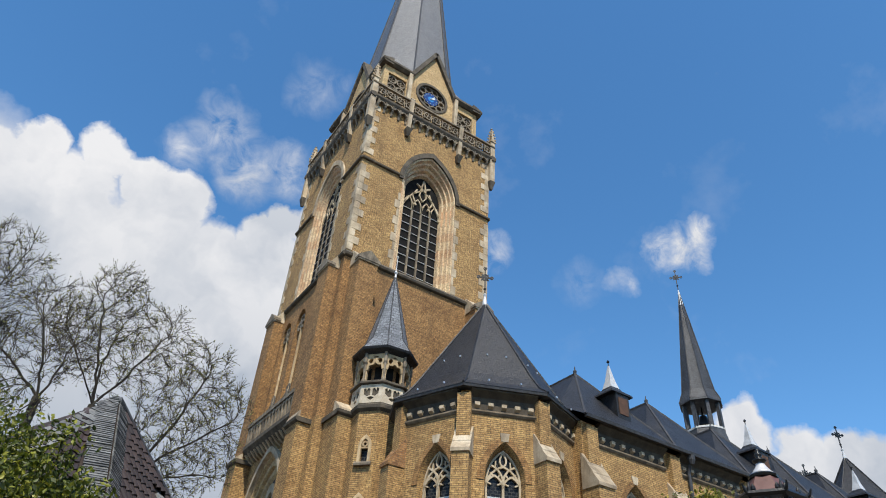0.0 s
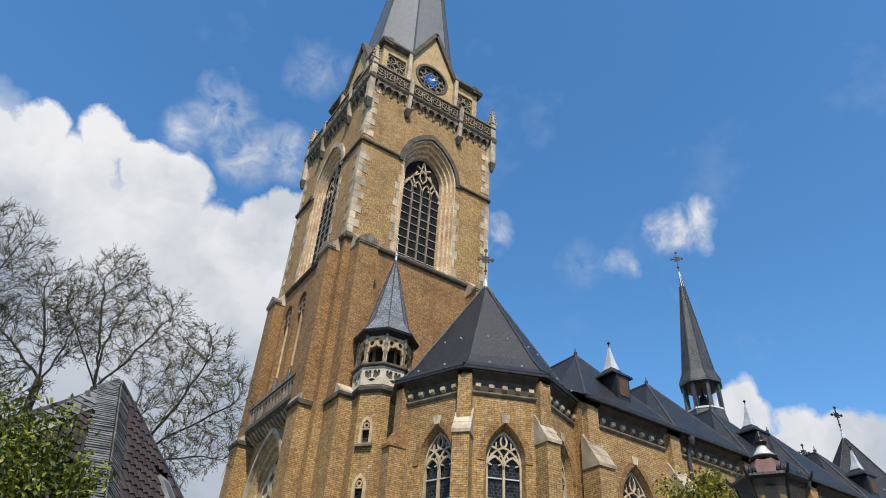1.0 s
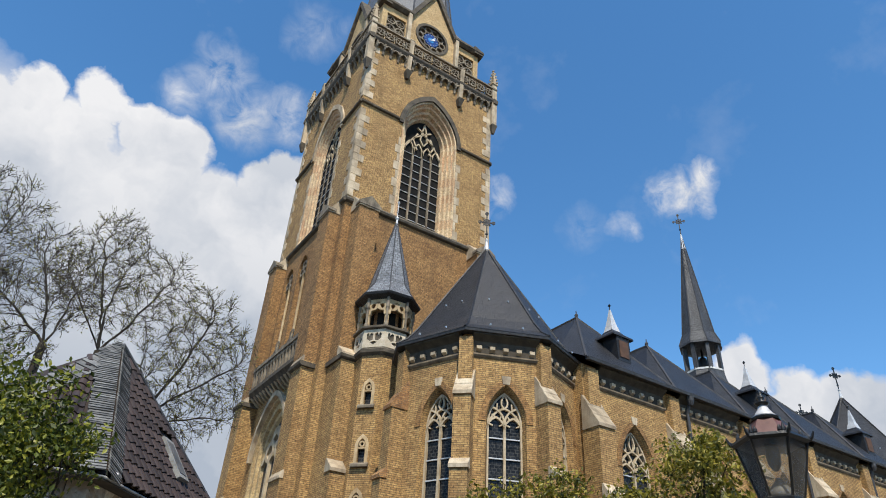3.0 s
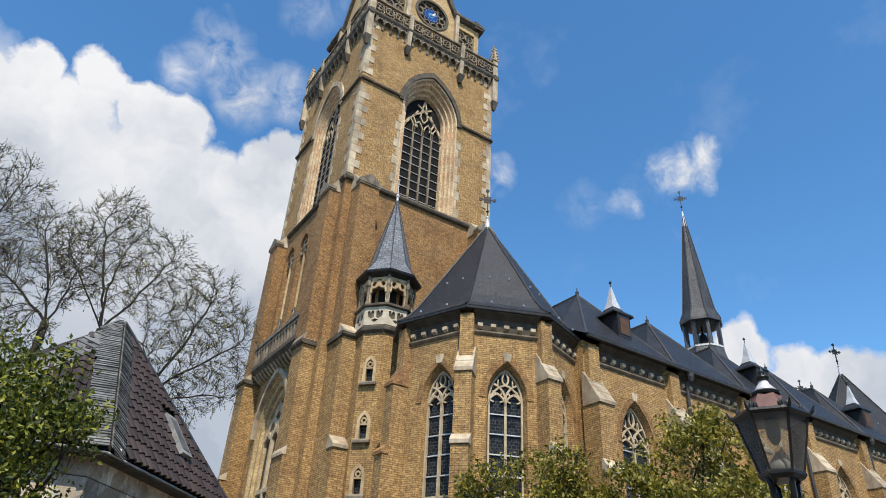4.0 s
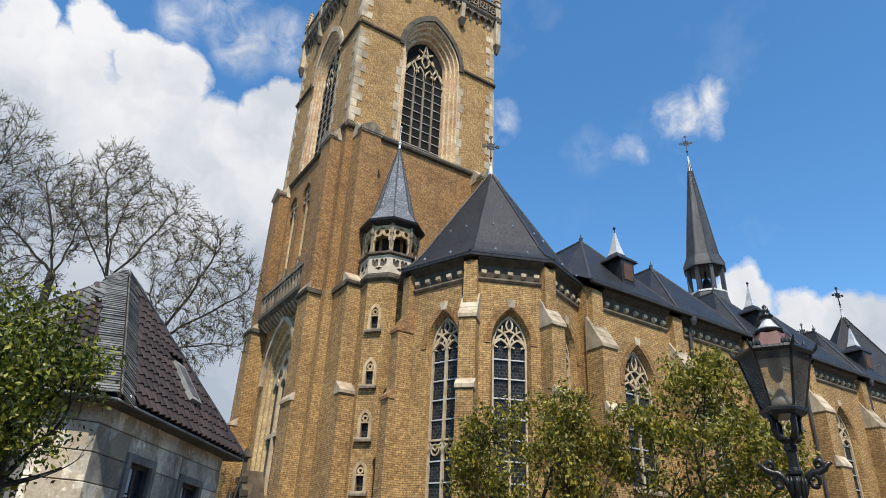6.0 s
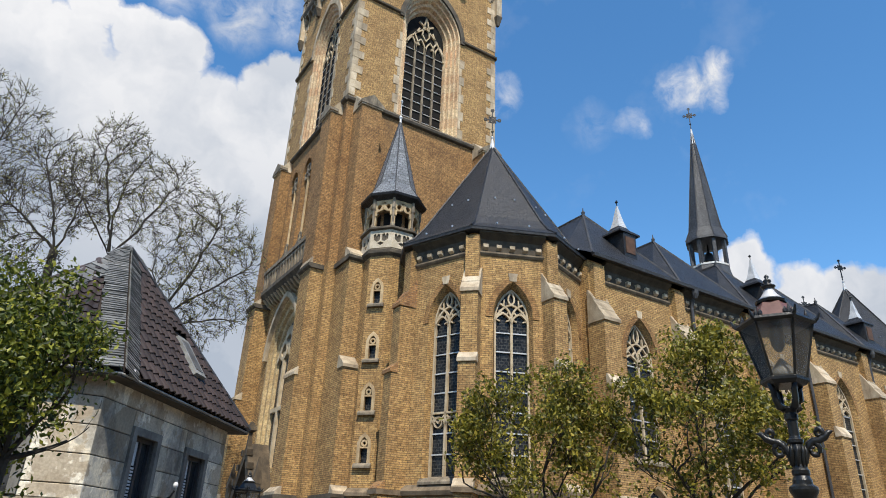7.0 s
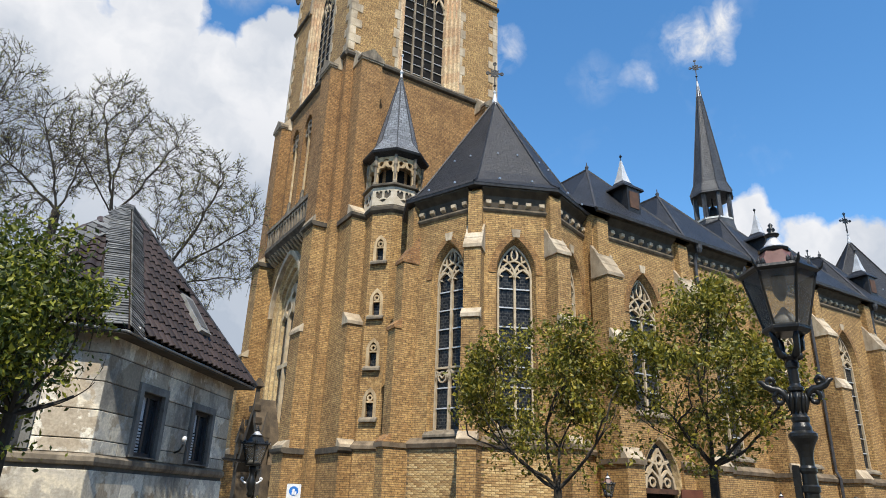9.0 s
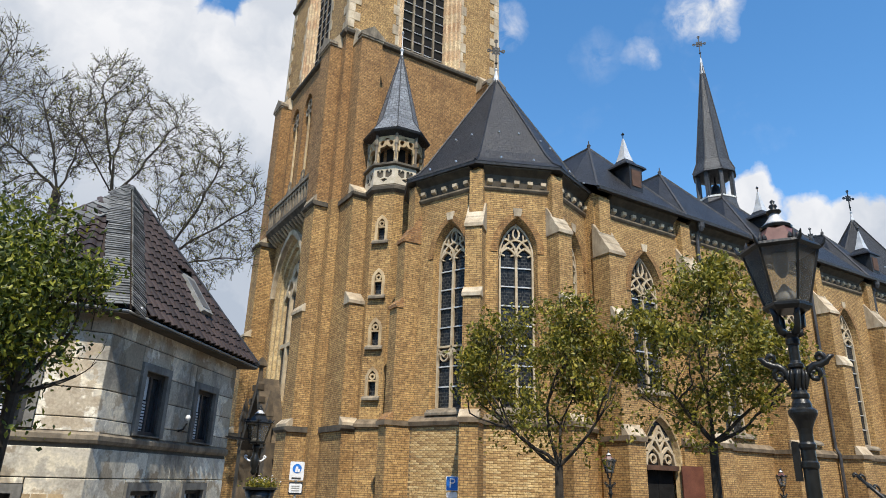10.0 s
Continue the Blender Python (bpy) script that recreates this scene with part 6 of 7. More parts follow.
    for foot, sides in ((E0, ((ed, nm, 0.34), (el, nl, 0.42))), (E2, ((-el, nl, 0.4),))):
        hip = K - foot
        hd = hip.normalized()
        for along, nn, wd in sides:
            side = (along - hd * along.dot(hd)).normalized()
            n = 60 if foot is E0 else 26
            for i in range(n):
                a = foot + hip * (i / n) + nn * 0.06
                step = hd * (hip.length / n * 1.5)
                rnd = random.Random(i * 3 + n)
                w = (wd + rnd.uniform(-0.025, 0.025)) * min(1.0, 0.12 + (n - i) / 9)
                step = step * min(1.0, (n - i) / 1.6)
                lift, lag = nn * rnd.uniform(0.02, 0.04), hd * rnd.uniform(-0.045, -0.01)
                m = Mesh()
                m.hexa([a - nn * 0.02 + lift, a + side * w - nn * 0.02 + lift + lag, a + side * w + step - nn * 0.02, a + step - nn * 0.02],
                       [a + lift, a + side * w + lift + lag, a + side * w + step, a + step])
                part("hip_slate", m, HIPSLATE, roof)
    # edge of the farther hip
    m = Mesh()
    m.tube([E1 + nm * 0.03, K + nm * 0.03], 0.06, 6)
    part("verge", m, GUTTER, roof)
    # roof window
    q = lambda x, y, d: E0 + ed * x + up * y + nm * d
    m = Mesh()
    m.hexa([q(3.24, 0.85, 0), q(3.72, 0.85, 0), q(3.72, 1.85, 0), q(3.24, 1.85, 0)], [q(3.24, 0.85, 0.14), q(3.72, 0.85, 0.14), q(3.72, 1.85, 0.1), q(3.24, 1.85, 0.1)])
    sk = part("roof_window", m, ZINC_DULL, t, "closed metal roof window with grey frame")
    m = Mesh()
    m.hexa([q(3.32, 0.96, 0.1), q(3.64, 0.96, 0.1), q(3.64, 1.76, 0.08), q(3.32, 1.76, 0.08)], [q(3.32, 0.96, 0.146), q(3.64, 0.96, 0.146), q(3.64, 1.76, 0.108), q(3.32, 1.76, 0.108)])
    part("pane", m, ROOF_PANE, sk)
    # small wall fitting with a white globe
    m = Mesh()
    c = right(2.72, 2.62, 0.16)
    m.lathe([(0.015, c.z - 0.055), (0.04, c.z - 0.04), (0.055, c.z), (0.04, c.z + 0.04), (0.015, c.z + 0.055)], 12, (c.x, c.y))
    wl = thing("wall_light", c, "small globe wall light on a dark bracket fixed to the house", "wall light")
    part("globe", m, WHITE, wl, "white globe", True)
    m = Mesh()
    m.tube([right(2.72, 2.35, -0.02), right(2.72, 2.4, 0.1), right(2.72, 2.52, 0.16)], 0.02, 6)
    part("bracket", m, IRON, wl)
    # patch where the facing has fallen off
    m = Mesh()
    for r in range(4):
        for k in range(3):
            s = -0.98 + k * 0.22 + (0.1 if r % 2 else 0)
            z = 0.92 + r * 0.085
            m.loops([[left(s + a, z + b, d) for a, b in ((0, 0), (0.2, 0), (0.2, 0.07), (0, 0.07))] for d in (-0.01, 0.012)])
    part("bare_brick", m, TURRET_STONE, t, "patch of bare rubble where facing has fallen", kind="stuff")


STONE_GREY = material("window_stone", mottled([(0.3, (0.13, 0.125, 0.11)), (0.7, (0.26, 0.25, 0.22))], 3, 30, (0.06, 0.055, 0.05), 0.6), 0.9, bump=0.3)
FRAME_DARK = material("dark_frame", mottled([(0.3, (0.02, 0.022, 0.024)), (0.7, (0.05, 0.052, 0.055))], 5, 30), 0.5, bump=0.1)
PANE_DARK = material("dark_pane", mottled([(0.3, (0.012, 0.015, 0.018)), (0.7, (0.03, 0.036, 0.042))], 2, 10), 0.08, bump=0.02, spec=0.6)
PANTILE_BASE = material("roof_underlay", mottled([(0.3, (0.02, 0.014, 0.012)), (0.7, (0.04, 0.028, 0.024))], 4, 30), 0.9, bump=0.2)
ROOF_PANE = material("dusty_roof_pane", mottled([(0.3, (0.06, 0.065, 0.07)), (0.7, (0.13, 0.135, 0.14))], 3, 20), 0.5, bump=0.05, spec=0.3)
ZINC_DULL = material("dull_zinc", mottled([(0.3, (0.2, 0.2, 0.19)), (0.7, (0.36, 0.36, 0.34))], 4, 25), 0.6, 0.2, bump=0.1)
build_house()


# ---------------- street lamps ----------------
def lantern(parent, c, zb, vx=0.0, red=True):
    """Six-sided lantern; zb is the underside of its glass."""
    k = 0.88
    up = lambda z: zb + (z - zb) * k
    hexa = lambda r, z0: [(c[0] + r * math.cos(vx + math.pi * i / 3), c[1] + r * math.sin(vx + math.pi * i / 3), up(z0)) for i in range(6)]
    m = Mesh()
    m.loops([hexa(0.155, zb - 0.05), hexa(0.185, zb - 0.02), hexa(0.185, zb), hexa(0.16, zb + 0.02)])
    base = part("lantern_base", m, IRON, parent)
    for i in range(6):
        a, b = hexa(0.165, zb), hexa(0.284, zb + 0.43)
        m = Mesh()
        m.tube([a[i], b[i]], 0.012, 4)
        part("glazing_bar", m, IRON, base)
        m = Mesh()
        j = (i + 1) % 6
        m.face([a[i], a[j], b[j], b[i]])
        g = part("pane", m, CLEAR, base, "dusty clear lantern pane")
        g.visible_shadow = False
    m = Mesh()
    m.loops([hexa(0.288, zb + 0.425), hexa(0.322, zb + 0.445), hexa(0.312, zb + 0.468), hexa(0.21, zb + 0.49)])
    hood_ = part("lantern_hood", m, IRON, parent)
    m = Mesh()
    m.loops([hexa(0.22, zb + 0.48), hexa(0.11, zb + 0.645)])
    part("lantern_roof", m, TERRACOTTA if red else IRON, hood_, "dull red lantern roof")
    m = Mesh()
    m.lathe([(r, up(z)) for r, z in [(0.125, zb + 0.63), (0.13, zb + 0.65), (0.115, zb + 0.662)]], 12, c)
    part("roof_ring", m, IRON, hood_)
    m = Mesh()
    m.lathe([(r, up(z)) for r, z in [(0.115, zb + 0.66), (0.08, zb + 0.69), (0.05, zb + 0.73), (0.035, zb + 0.765)]], 14, c)
    part("cap", m, LEAD, hood_, "pale metal cap", True)
    m = Mesh()
    m.lathe([(r, up(z)) for r, z in [(0.035, zb + 0.76), (0.06, zb + 0.78), (0.062, zb + 0.79), (0.02, zb + 0.81), (0.035, zb + 0.83), (0.03, zb + 0.845), (0.012, zb + 0.855), (0.022, zb + 0.875), (0.004, zb + 0.895)]], 12, c)
    part("finial", m, IRON, hood_, "", True)
    for p in hexa(0.3, zb + 0.45):
        d = (Vector(p) - Vector((c[0], c[1], p[2]))).normalized()
        m = Mesh()
        m.tube([p, Vector(p) + d * 0.03 + Vector((0, 0, 0.02)), Vector(p) + d * 0.05 + Vector((0, 0, 0.06))], [0.018, 0.014, 0.006], 5)
        for k in (-1, 0, 1):
            w = Vector((-d.y, d.x, 0)) * (k * 0.035)
            o = Vector(p) - d * 0.05 + w
            m.lathe([(0.004, o.z + 0.01), (0.02, o.z + 0.03), (0.017, o.z + 0.05), (0.004, o.z + 0.07 + (0.02 if k == 0 else 0))], 6, (o.x, o.y))
        part("crest", m, IRON, hood_)
    m = Mesh()
    m.lathe([(r, up(z)) for r, z in [(0.06, zb + 0.43), (0.055, zb + 0.36), (0.06, zb + 0.3), (0.05, zb + 0.24), (0.02, zb + 0.2)]], 12, c)
    part("mantle", m, LAMP_GREY, base, "grey unlit lamp mantle", True)
    m = Mesh()
    m.lathe([(r, up(z)) for r, z in [(0.12, zb + 0.01), (0.1, zb + 0.06), (0.04, zb + 0.12), (0.015, zb + 0.15)]], 12, c)
    part("burner", m, LAMP_GREY, base, "", True)
    return base


LAMP_GREY = material("lamp_grey", mottled([(0.3, (0.07, 0.07, 0.068)), (0.7, (0.14, 0.14, 0.135))], 6, 30), 0.6, bump=0.1)


def scroll(m, o, axis, z, size, r):
    pts, rad = [], []
    for i in range(22):
        f = i / 21
        if f < 0.4:
            g = f / 0.4
            pts.append(o + axis * (size * g) + Vector((0, 0, z - o.z - size * 0.25 * math.sin(math.pi * g) + size * 0.22 * g)))
        else:
            g = (f - 0.4) / 0.6
            a = -math.pi / 2 + g * 1.6 * math.pi * 1.2
            q = size * 0.24 * (1 - 0.6 * g)
            pts.append(o + axis * (size + q * math.cos(a)) + Vector((0, 0, z - o.z + size * 0.22 + size * 0.24 + q * math.sin(a))))
        rad.append(r * (1.0 - 0.45 * f))
    m.tube(pts, rad, 7)


def build_lamp():
    c = (4.33, 2.51)
    g = ground_z(c[1])
    t = thing("street_lamp", (*c, g), "black cast iron street lamp with six-sided lantern and scroll arms", "street lamp", "street lamps")
    m = Mesh()
    m.lathe([(0.2, g), (0.2, g + 0.25), (0.15, g + 0.3), (0.14, g + 0.75), (0.1, g + 0.9), (0.078, g + 1.0), (0.072, 0.9), (0.088, 0.92), (0.088, 0.95), (0.066, 0.97), (0.057, 1.5), (0.054, 1.735), (0.065, 1.745), (0.065, 1.775),
             (0.053, 1.785), (0.051, 1.85), (0.062, 1.865), (0.062, 1.885), (0.051, 1.9), (0.05, 1.95), (0.056, 1.985), (0.076, 2.03), (0.101, 2.065), (0.106, 2.08), (0.104, 2.098), (0.074, 2.115), (0.071, 2.14), (0.056, 2.17)], 36, c)
    part("post", m, IRON, t, "slender black iron post with ring mouldings")
    m = Mesh()
    m.lathe([(0.056, 2.165), (0.066, 2.178), (0.066, 2.2), (0.054, 2.213), (0.049, 2.235), (0.054, 2.28), (0.058, 2.33), (0.05, 2.36), (0.045, 2.366), (0.06, 2.376), (0.06, 2.396), (0.043, 2.406), (0.039, 2.42), (0.039, 2.52), (0.052, 2.53),
             (0.052, 2.562), (0.042, 2.575), (0.06, 2.6), (0.05, 2.615)], 32, c)
    vase = part("vase", m, IRON, t, "ribbed leaf-shaped vase on the post")
    for i in range(9):
        a = 2 * math.pi * i / 9
        m = Mesh()
        m.tube([(c[0] + r * math.cos(a + tw), c[1] + r * math.sin(a + tw), z) for r, z, tw in ((0.05, 2.225, 0.0), (0.058, 2.27, 0.1), (0.066, 2.32, 0.2), (0.06, 2.36, 0.25))], [0.008, 0.015, 0.017, 0.008], 6)
        part("leaf_rib", m, IRON, vase, "", True)
    axis = Vector((0.5, -0.866, 0))
    for sgn in (-1, 1):
        at = lambda s, z: Vector((c[0], c[1], z)) + axis * (sgn * s)
        m = Mesh()
        m.tube([at(0.045, 2.25), at(0.062, 2.31), at(0.09, 2.365), at(0.125, 2.385), at(0.17, 2.39), at(0.215, 2.41), at(0.245, 2.44), at(0.275, 2.445)], [0.022, 0.026, 0.026, 0.024, 0.024, 0.024, 0.018, 0.005], 9)
        arm = part("scroll_arm", m, IRON, t, "", True)
        for cs, cz, r0, a0, way in ((0.122, 2.33, 0.052, 1.7, -1), (0.172, 2.435, 0.04, -1.4, 1)):
            pts = [at(cs + r0 * (1 - 0.055 * k) * math.cos(a0 + way * k * 0.5), cz + r0 * (1 - 0.055 * k) * math.sin(a0 + way * k * 0.5)) for k in range(15)]
            m = Mesh()
            m.tube(pts, [0.021 - 0.0006 * k for k in range(15)], 8)
            part("curl", m, IRON, arm, "", True)
    # open cage under the lantern
    m = Mesh()
    for i in range(4):
        a = math.pi / 4 + i * math.pi / 2 + 0.3
        m.tube([(c[0] + r * math.cos(a), c[1] + r * math.sin(a), z) for r, z in ((0.05, 2.6), (0.085, 2.615), (0.108, 2.66), (0.112, 2.72), (0.14, 2.775))], [0.026, 0.03, 0.026, 0.026, 0.022], 7)
    part("cage", m, IRON, t, "", True)
    lantern(t, c, 2.8)
    m = Mesh()
    o = Vector((c[0], c[1], 0)) - axis * 0.078
    pl = Plane((o.x, o.y), (-0.866, -0.5))
    m.loops([[pl(s, z, d) for s, z in ((-0.035, 1.66), (0.02, 1.66), (0.02, 1.9), (-0.025, 1.905), (-0.035, 1.89))] for d in (-0.02, 0.02)])
    part("sign_plate", m, IRON, t, "back of a dark metal plate")
    t.scale = (0.83, 0.83, 1.0)
    return t


lamp = build_lamp()
for az_, dist, k, turn in ((45.55, 23.2, 0.9, 20), (57.9, 29.5, 0.83, 40)):
    x, y = dist * math.sin(radians(az_)), dist * math.cos(radians(az_))
    o = copy_thing(lamp, Matrix.Translation((x, y, ground_z(y))) @ Matrix.Rotation(radians(turn), 4, "Z") @ Matrix.Scale(k, 4))
    tagged(o, "farther black cast iron street lamp beside the church wall")


def build_wall_lamp():
    az_, dist = 17.1, 17.6
    c = (dist * math.sin(radians(az_)), dist * math.cos(radians(az_)))
    zb = 2.27
    t = thing("wall_lantern", (*c, 1.6), "black iron lantern on an arm fixed to the stone house", "wall lantern")
    lantern(t, c, zb, 0.2, False)
    m = Mesh()
    m.lathe([(0.03, 1.6), (0.07, 1.66), (0.05, 1.72), (0.08, 1.78), (0.1, 1.92), (0.06, 2.0), (0.05, 2.1), (0.08, 2.14), (0.07, 2.22)], 12, c)
    part("pendant", m, IRON, t, "", True)
    m = Mesh()
    for s in (-1, 1):
        scroll(m, Vector((c[0] + 0.04 * s, c[1], 1.9)), Vector((0.9 * s, -0.3 * s, 0)).normalized(), 1.9, 0.14, 0.022)
    part("scroll_arm", m, WHITE, t, "worn pale scrollwork", True)
    m = Mesh()
    w = HC + HE * 5.1
    m.tube([(w.x, w.y, 2.3), (c[0] - 0.15, c[1], 2.3), (c[0], c[1], 2.26)], 0.03, 6)
    part("arm", m, IRON, t)
    t.scale = (1.2, 1.2, 1.15)


build_wall_lamp()


# ---------------- plants in the tub ----------------
def leaf_mesh(points, size, rnd, flat=0.3):
    """Small folded leaves, each a pair of triangles, at the points given."""
    m = Mesh()
    for p in points:
        s = size * rnd.uniform(0.6, 1.3)
        d = Vector((rnd.gauss(0, 1), rnd.gauss(0, 1), rnd.gauss(0, 1) * 0.7 + flat)).normalized()
        a = d.cross(Vector((rnd.gauss(0, 1), rnd.gauss(0, 1), rnd.gauss(0, 1)))).normalized()
        b = d.cross(a)
        p = Vector(p)
        i = m.add([p - a * s, p + b * s * 0.5 + d * s * 0.12, p + a * s, p - b * s * 0.5 + d * s * 0.12])
        m.f.append([i[0], i[1], i[2], i[3]])
    return m


def build_tub():
    az_, dist = 17.75, 17.2
    x, y = dist * math.sin(radians(az_)), dist * math.cos(radians(az_))
    g = ground_z(y)
    rnd = random.Random(4)
    t = thing("flower_tub", (x, y, g), "tall black flower tub with green plants and white flowers", "planter")
    m = Mesh()
    m.lathe([(0.2, g), (0.22, g + 0.05), (0.06, g + 0.15), (0.05, 0.75), (0.2, 0.8), (0.36, 1.28)], 18, (x, y))
    part("tub", m, IRON, t, "", True)
    m = Mesh()
    m.lathe([(0.36, 1.28), (0.4, 1.28), (0.4, 1.33), (0.33, 1.34), (0.3, 1.3)], 18, (x, y))
    part("rim", m, IRON, t)
    pts = [(x + rnd.gauss(0, 0.17), y + rnd.gauss(0, 0.17), 1.34 + abs(rnd.gauss(0, 0.09))) for _ in range(700)]
    part("foliage", leaf_mesh(pts, 0.035, rnd), LEAF, t, kind="stuff")
    pts = [(x + rnd.gauss(0.08, 0.16), y + rnd.gauss(0, 0.16), 1.46 + abs(rnd.gauss(0, 0.05))) for _ in range(40)]
    part("blossom", leaf_mesh(pts, 0.028, rnd), FLOWER, t, kind="stuff")


build_tub()


# ---------------- road signs ----------------
def sign_post(az_, dist, z0, z1, name, label):
    x, y = dist * math.sin(radians(az_)), dist * math.cos(radians(az_))
    t = thing(name, (x, y, ground_z(y)), label, "road sign", "road signs")
    m = Mesh()
    m.lathe([(0.03, ground_z(y)), (0.03, z1)], 8, (x, y))
    part("pole", m, ZINC_DULL, t)
    n = Vector((-x, -y, 0)).normalized()
    return t, Plane((x + n.x * 0.05, y + n.y * 0.05), (n.x, n.y))


def plate(t, name, pl, s0, s1, z0, z1, mat, d=0.0, label=""):
    m = Mesh()
    r = 0.02
    out = [(s0 + r, z0), (s1 - r, z0), (s1, z0 + r), (s1, z1 - r), (s1 - r, z1), (s0 + r, z1), (s0, z1 - r), (s0, z0 + r)]
    m.loops([[pl(s, z, k) for s, z in out] for k in (d, d + 0.012)])
    return part(name, m, mat, t, label)


def build_signs():
    t, pl = sign_post(32.97, 19.6, 1.2, 1.75, "parking_sign", "blue square parking sign on a grey pole")
    plate(t, "plate", pl, -0.17, 0.17, 1.34, 1.72, WHITE)
    b = plate(t, "blue_field", pl, -0.155, 0.155, 1.355, 1.705, BLUE_SIGN, 0.012, "blue field")
    cu = bpy.data.curves.new("letter", "FONT")
    cu.body, cu.size, cu.extrude, cu.align_x, cu.align_y = "P", 0.36, 0.003, "CENTER", "CENTER"
    ob = new("letter", cu)
    cu.materials.append(WHITE)
    dg = bpy.context.evaluated_depsgraph_get()
    me = bpy.data.meshes.new_from_object(ob.evaluated_get(dg))
    bpy.data.objects.remove(ob)
    ob = new("letter", me)
    ob.parent = b
    ob.matrix_basis = Matrix.Translation(pl(0, 1.53, 0.03)) @ Matrix((pl.t, Vector((0, 0, 1)), pl.n)).transposed().to_4x4()
    tagged(ob, "white letter P")
    plate(t, "sub_plate", pl, -0.15, 0.15, 1.16, 1.31, WHITE, 0.0)

    t, pl = sign_post(20.45, 18.6, 1.0, 1.9, "zone_sign", "white sign with a round blue mark above a small white plate")
    p = plate(t, "plate", pl, -0.18, 0.18, 1.5, 1.96, WHITE)
    m = Mesh()
    m.loops([[pl(s, z, d) for s, z in circle2(0, 1.79, 0.115, 24)] for d in (0.012, 0.02)])
    disc = part("blue_disc", m, BLUE_SIGN, p, "round blue mark")
    m = Mesh()
    for pts, hw in (([(-0.02, 1.7), (0.0, 1.84)], 0.03), ([(0.045, 1.7), (0.05, 1.78)], 0.025)):
        ribbon(m, pl, pts, hw, 0.02, 0.026)
    part("white_mark", m, WHITE, disc)
    m = Mesh()
    ribbon(m, pl, [(-0.12, 1.55), (0.12, 1.55)], 0.02, 0.012, 0.018)
    part("text_bar", m, FRAME_DARK, p)
    m = Mesh()
    m.loops([[pl(s, z, d) for s, z in ((-0.17, 1.15), (0.18, 1.15), (0.18, 1.46), (-0.17, 1.46))] for d in (-0.03, -0.005)])
    part("back_board", m, FRAME_DARK, t)
    p = plate(t, "sub_plate", pl, -0.16, 0.16, 1.2, 1.42, WHITE)
    m = Mesh()
    for z in (1.36, 1.31, 1.25):
        ribbon(m, pl, [(-0.1, z), (0.1, z)], 0.012, 0.012, 0.018)
    part("text_bar", m, ZINC_DULL, p)


build_signs()


def build_bracket():
    """Wrought bracket with leaf curls, reaching into view from a post."""
    a, b = Vector((5.775, 2.982, 1.732)), Vector((5.93, 2.68, 1.42))
    base = Vector((6.12, 2.3, ground_z(2.3)))
    t = thing("iron_bracket", base, "black wrought iron bracket with leaf curls on a post", "bracket")
    m = Mesh()
    m.lathe([(0.06, base.z), (0.05, base.z + 0.3), (0.04, 1.1), (0.05, 1.15), (0.01, 1.2)], 10, (base.x, base.y))
    part("post", m, IRON, t, "", True)
    m = Mesh()
    m.tube([Vector((base.x, base.y, 1.1)), b, b * 0.5 + a * 0.5 - Vector((0, 0, 0.02)), a], [0.022, 0.02, 0.017, 0.012], 8)
    part("arm", m, IRON, t, "", True)
    d = (a - b).normalized()
    for k in range(9):
        o = b + (a - b) * (k / 8)
        pts, rad = [], []
        for i in range(12):
            g = i / 11
            ang = -0.6 + g * 4.6
            r = 0.03 * (1 - 0.5 * g)
            pts.append(o + d * (r * math.cos(ang)) + Vector((0, 0, (0.018 if k % 2 else -0.014) + r * math.sin(ang))))
            rad.append(0.013 * (1 - 0.5 * g))
        m = Mesh()
        m.tube(pts, rad, 6)
        part("leaf_curl", m, IRON, t, "", True)


build_bracket()


# ---------------- trees ----------------
def grow(rnd, tubes, tips, p, d, length, radius, level, spread, up, shrink=0.74):
    """One limb and, from it, its smaller ones."""
    n = 4 if level > 1 else 3
    pts, rad = [p.copy()], [radius]
    for i in range(n):
        d = (d + Vector((rnd.gauss(0, 1), rnd.gauss(0, 1), rnd.gauss(0, 1))) * 0.13 + Vector((0, 0, up))).normalized()
        p = p + d * (length / n)
        pts.append(p.copy())
        rad.append(radius * (1 - 0.45 * (i + 1) / n))
    tubes.append((pts, rad, 7 if level > 4 else 5 if level > 2 else 3))
    if level == 0:
        tips.append((pts[-1], d))
        tips.append((pts[-2], d))
        return
    kids = rnd.choice((2, 3, 3)) if level > 1 else 3
    for k in range(kids):
        at = pts[-1] if k < 2 else pts[rnd.randint(1, n - 1)]
        side = d.cross(Vector((rnd.gauss(0, 1), rnd.gauss(0, 1), rnd.gauss(0, 1)))).normalized()
        a = spread * rnd.uniform(0.55, 1.25)
        nd = (d * math.cos(a) + side * math.sin(a)).normalized()
        grow(rnd, tubes, tips, at, nd, length * shrink * rnd.uniform(0.8, 1.15), radius * (0.62 if k else 0.72) * (0.95 if k < 2 else 0.7), level - 1, spread, up, shrink)


def wood(tubes):
    m = Mesh()
    for pts, rad, n in tubes:
        m.tube(pts, rad, n)
    return m


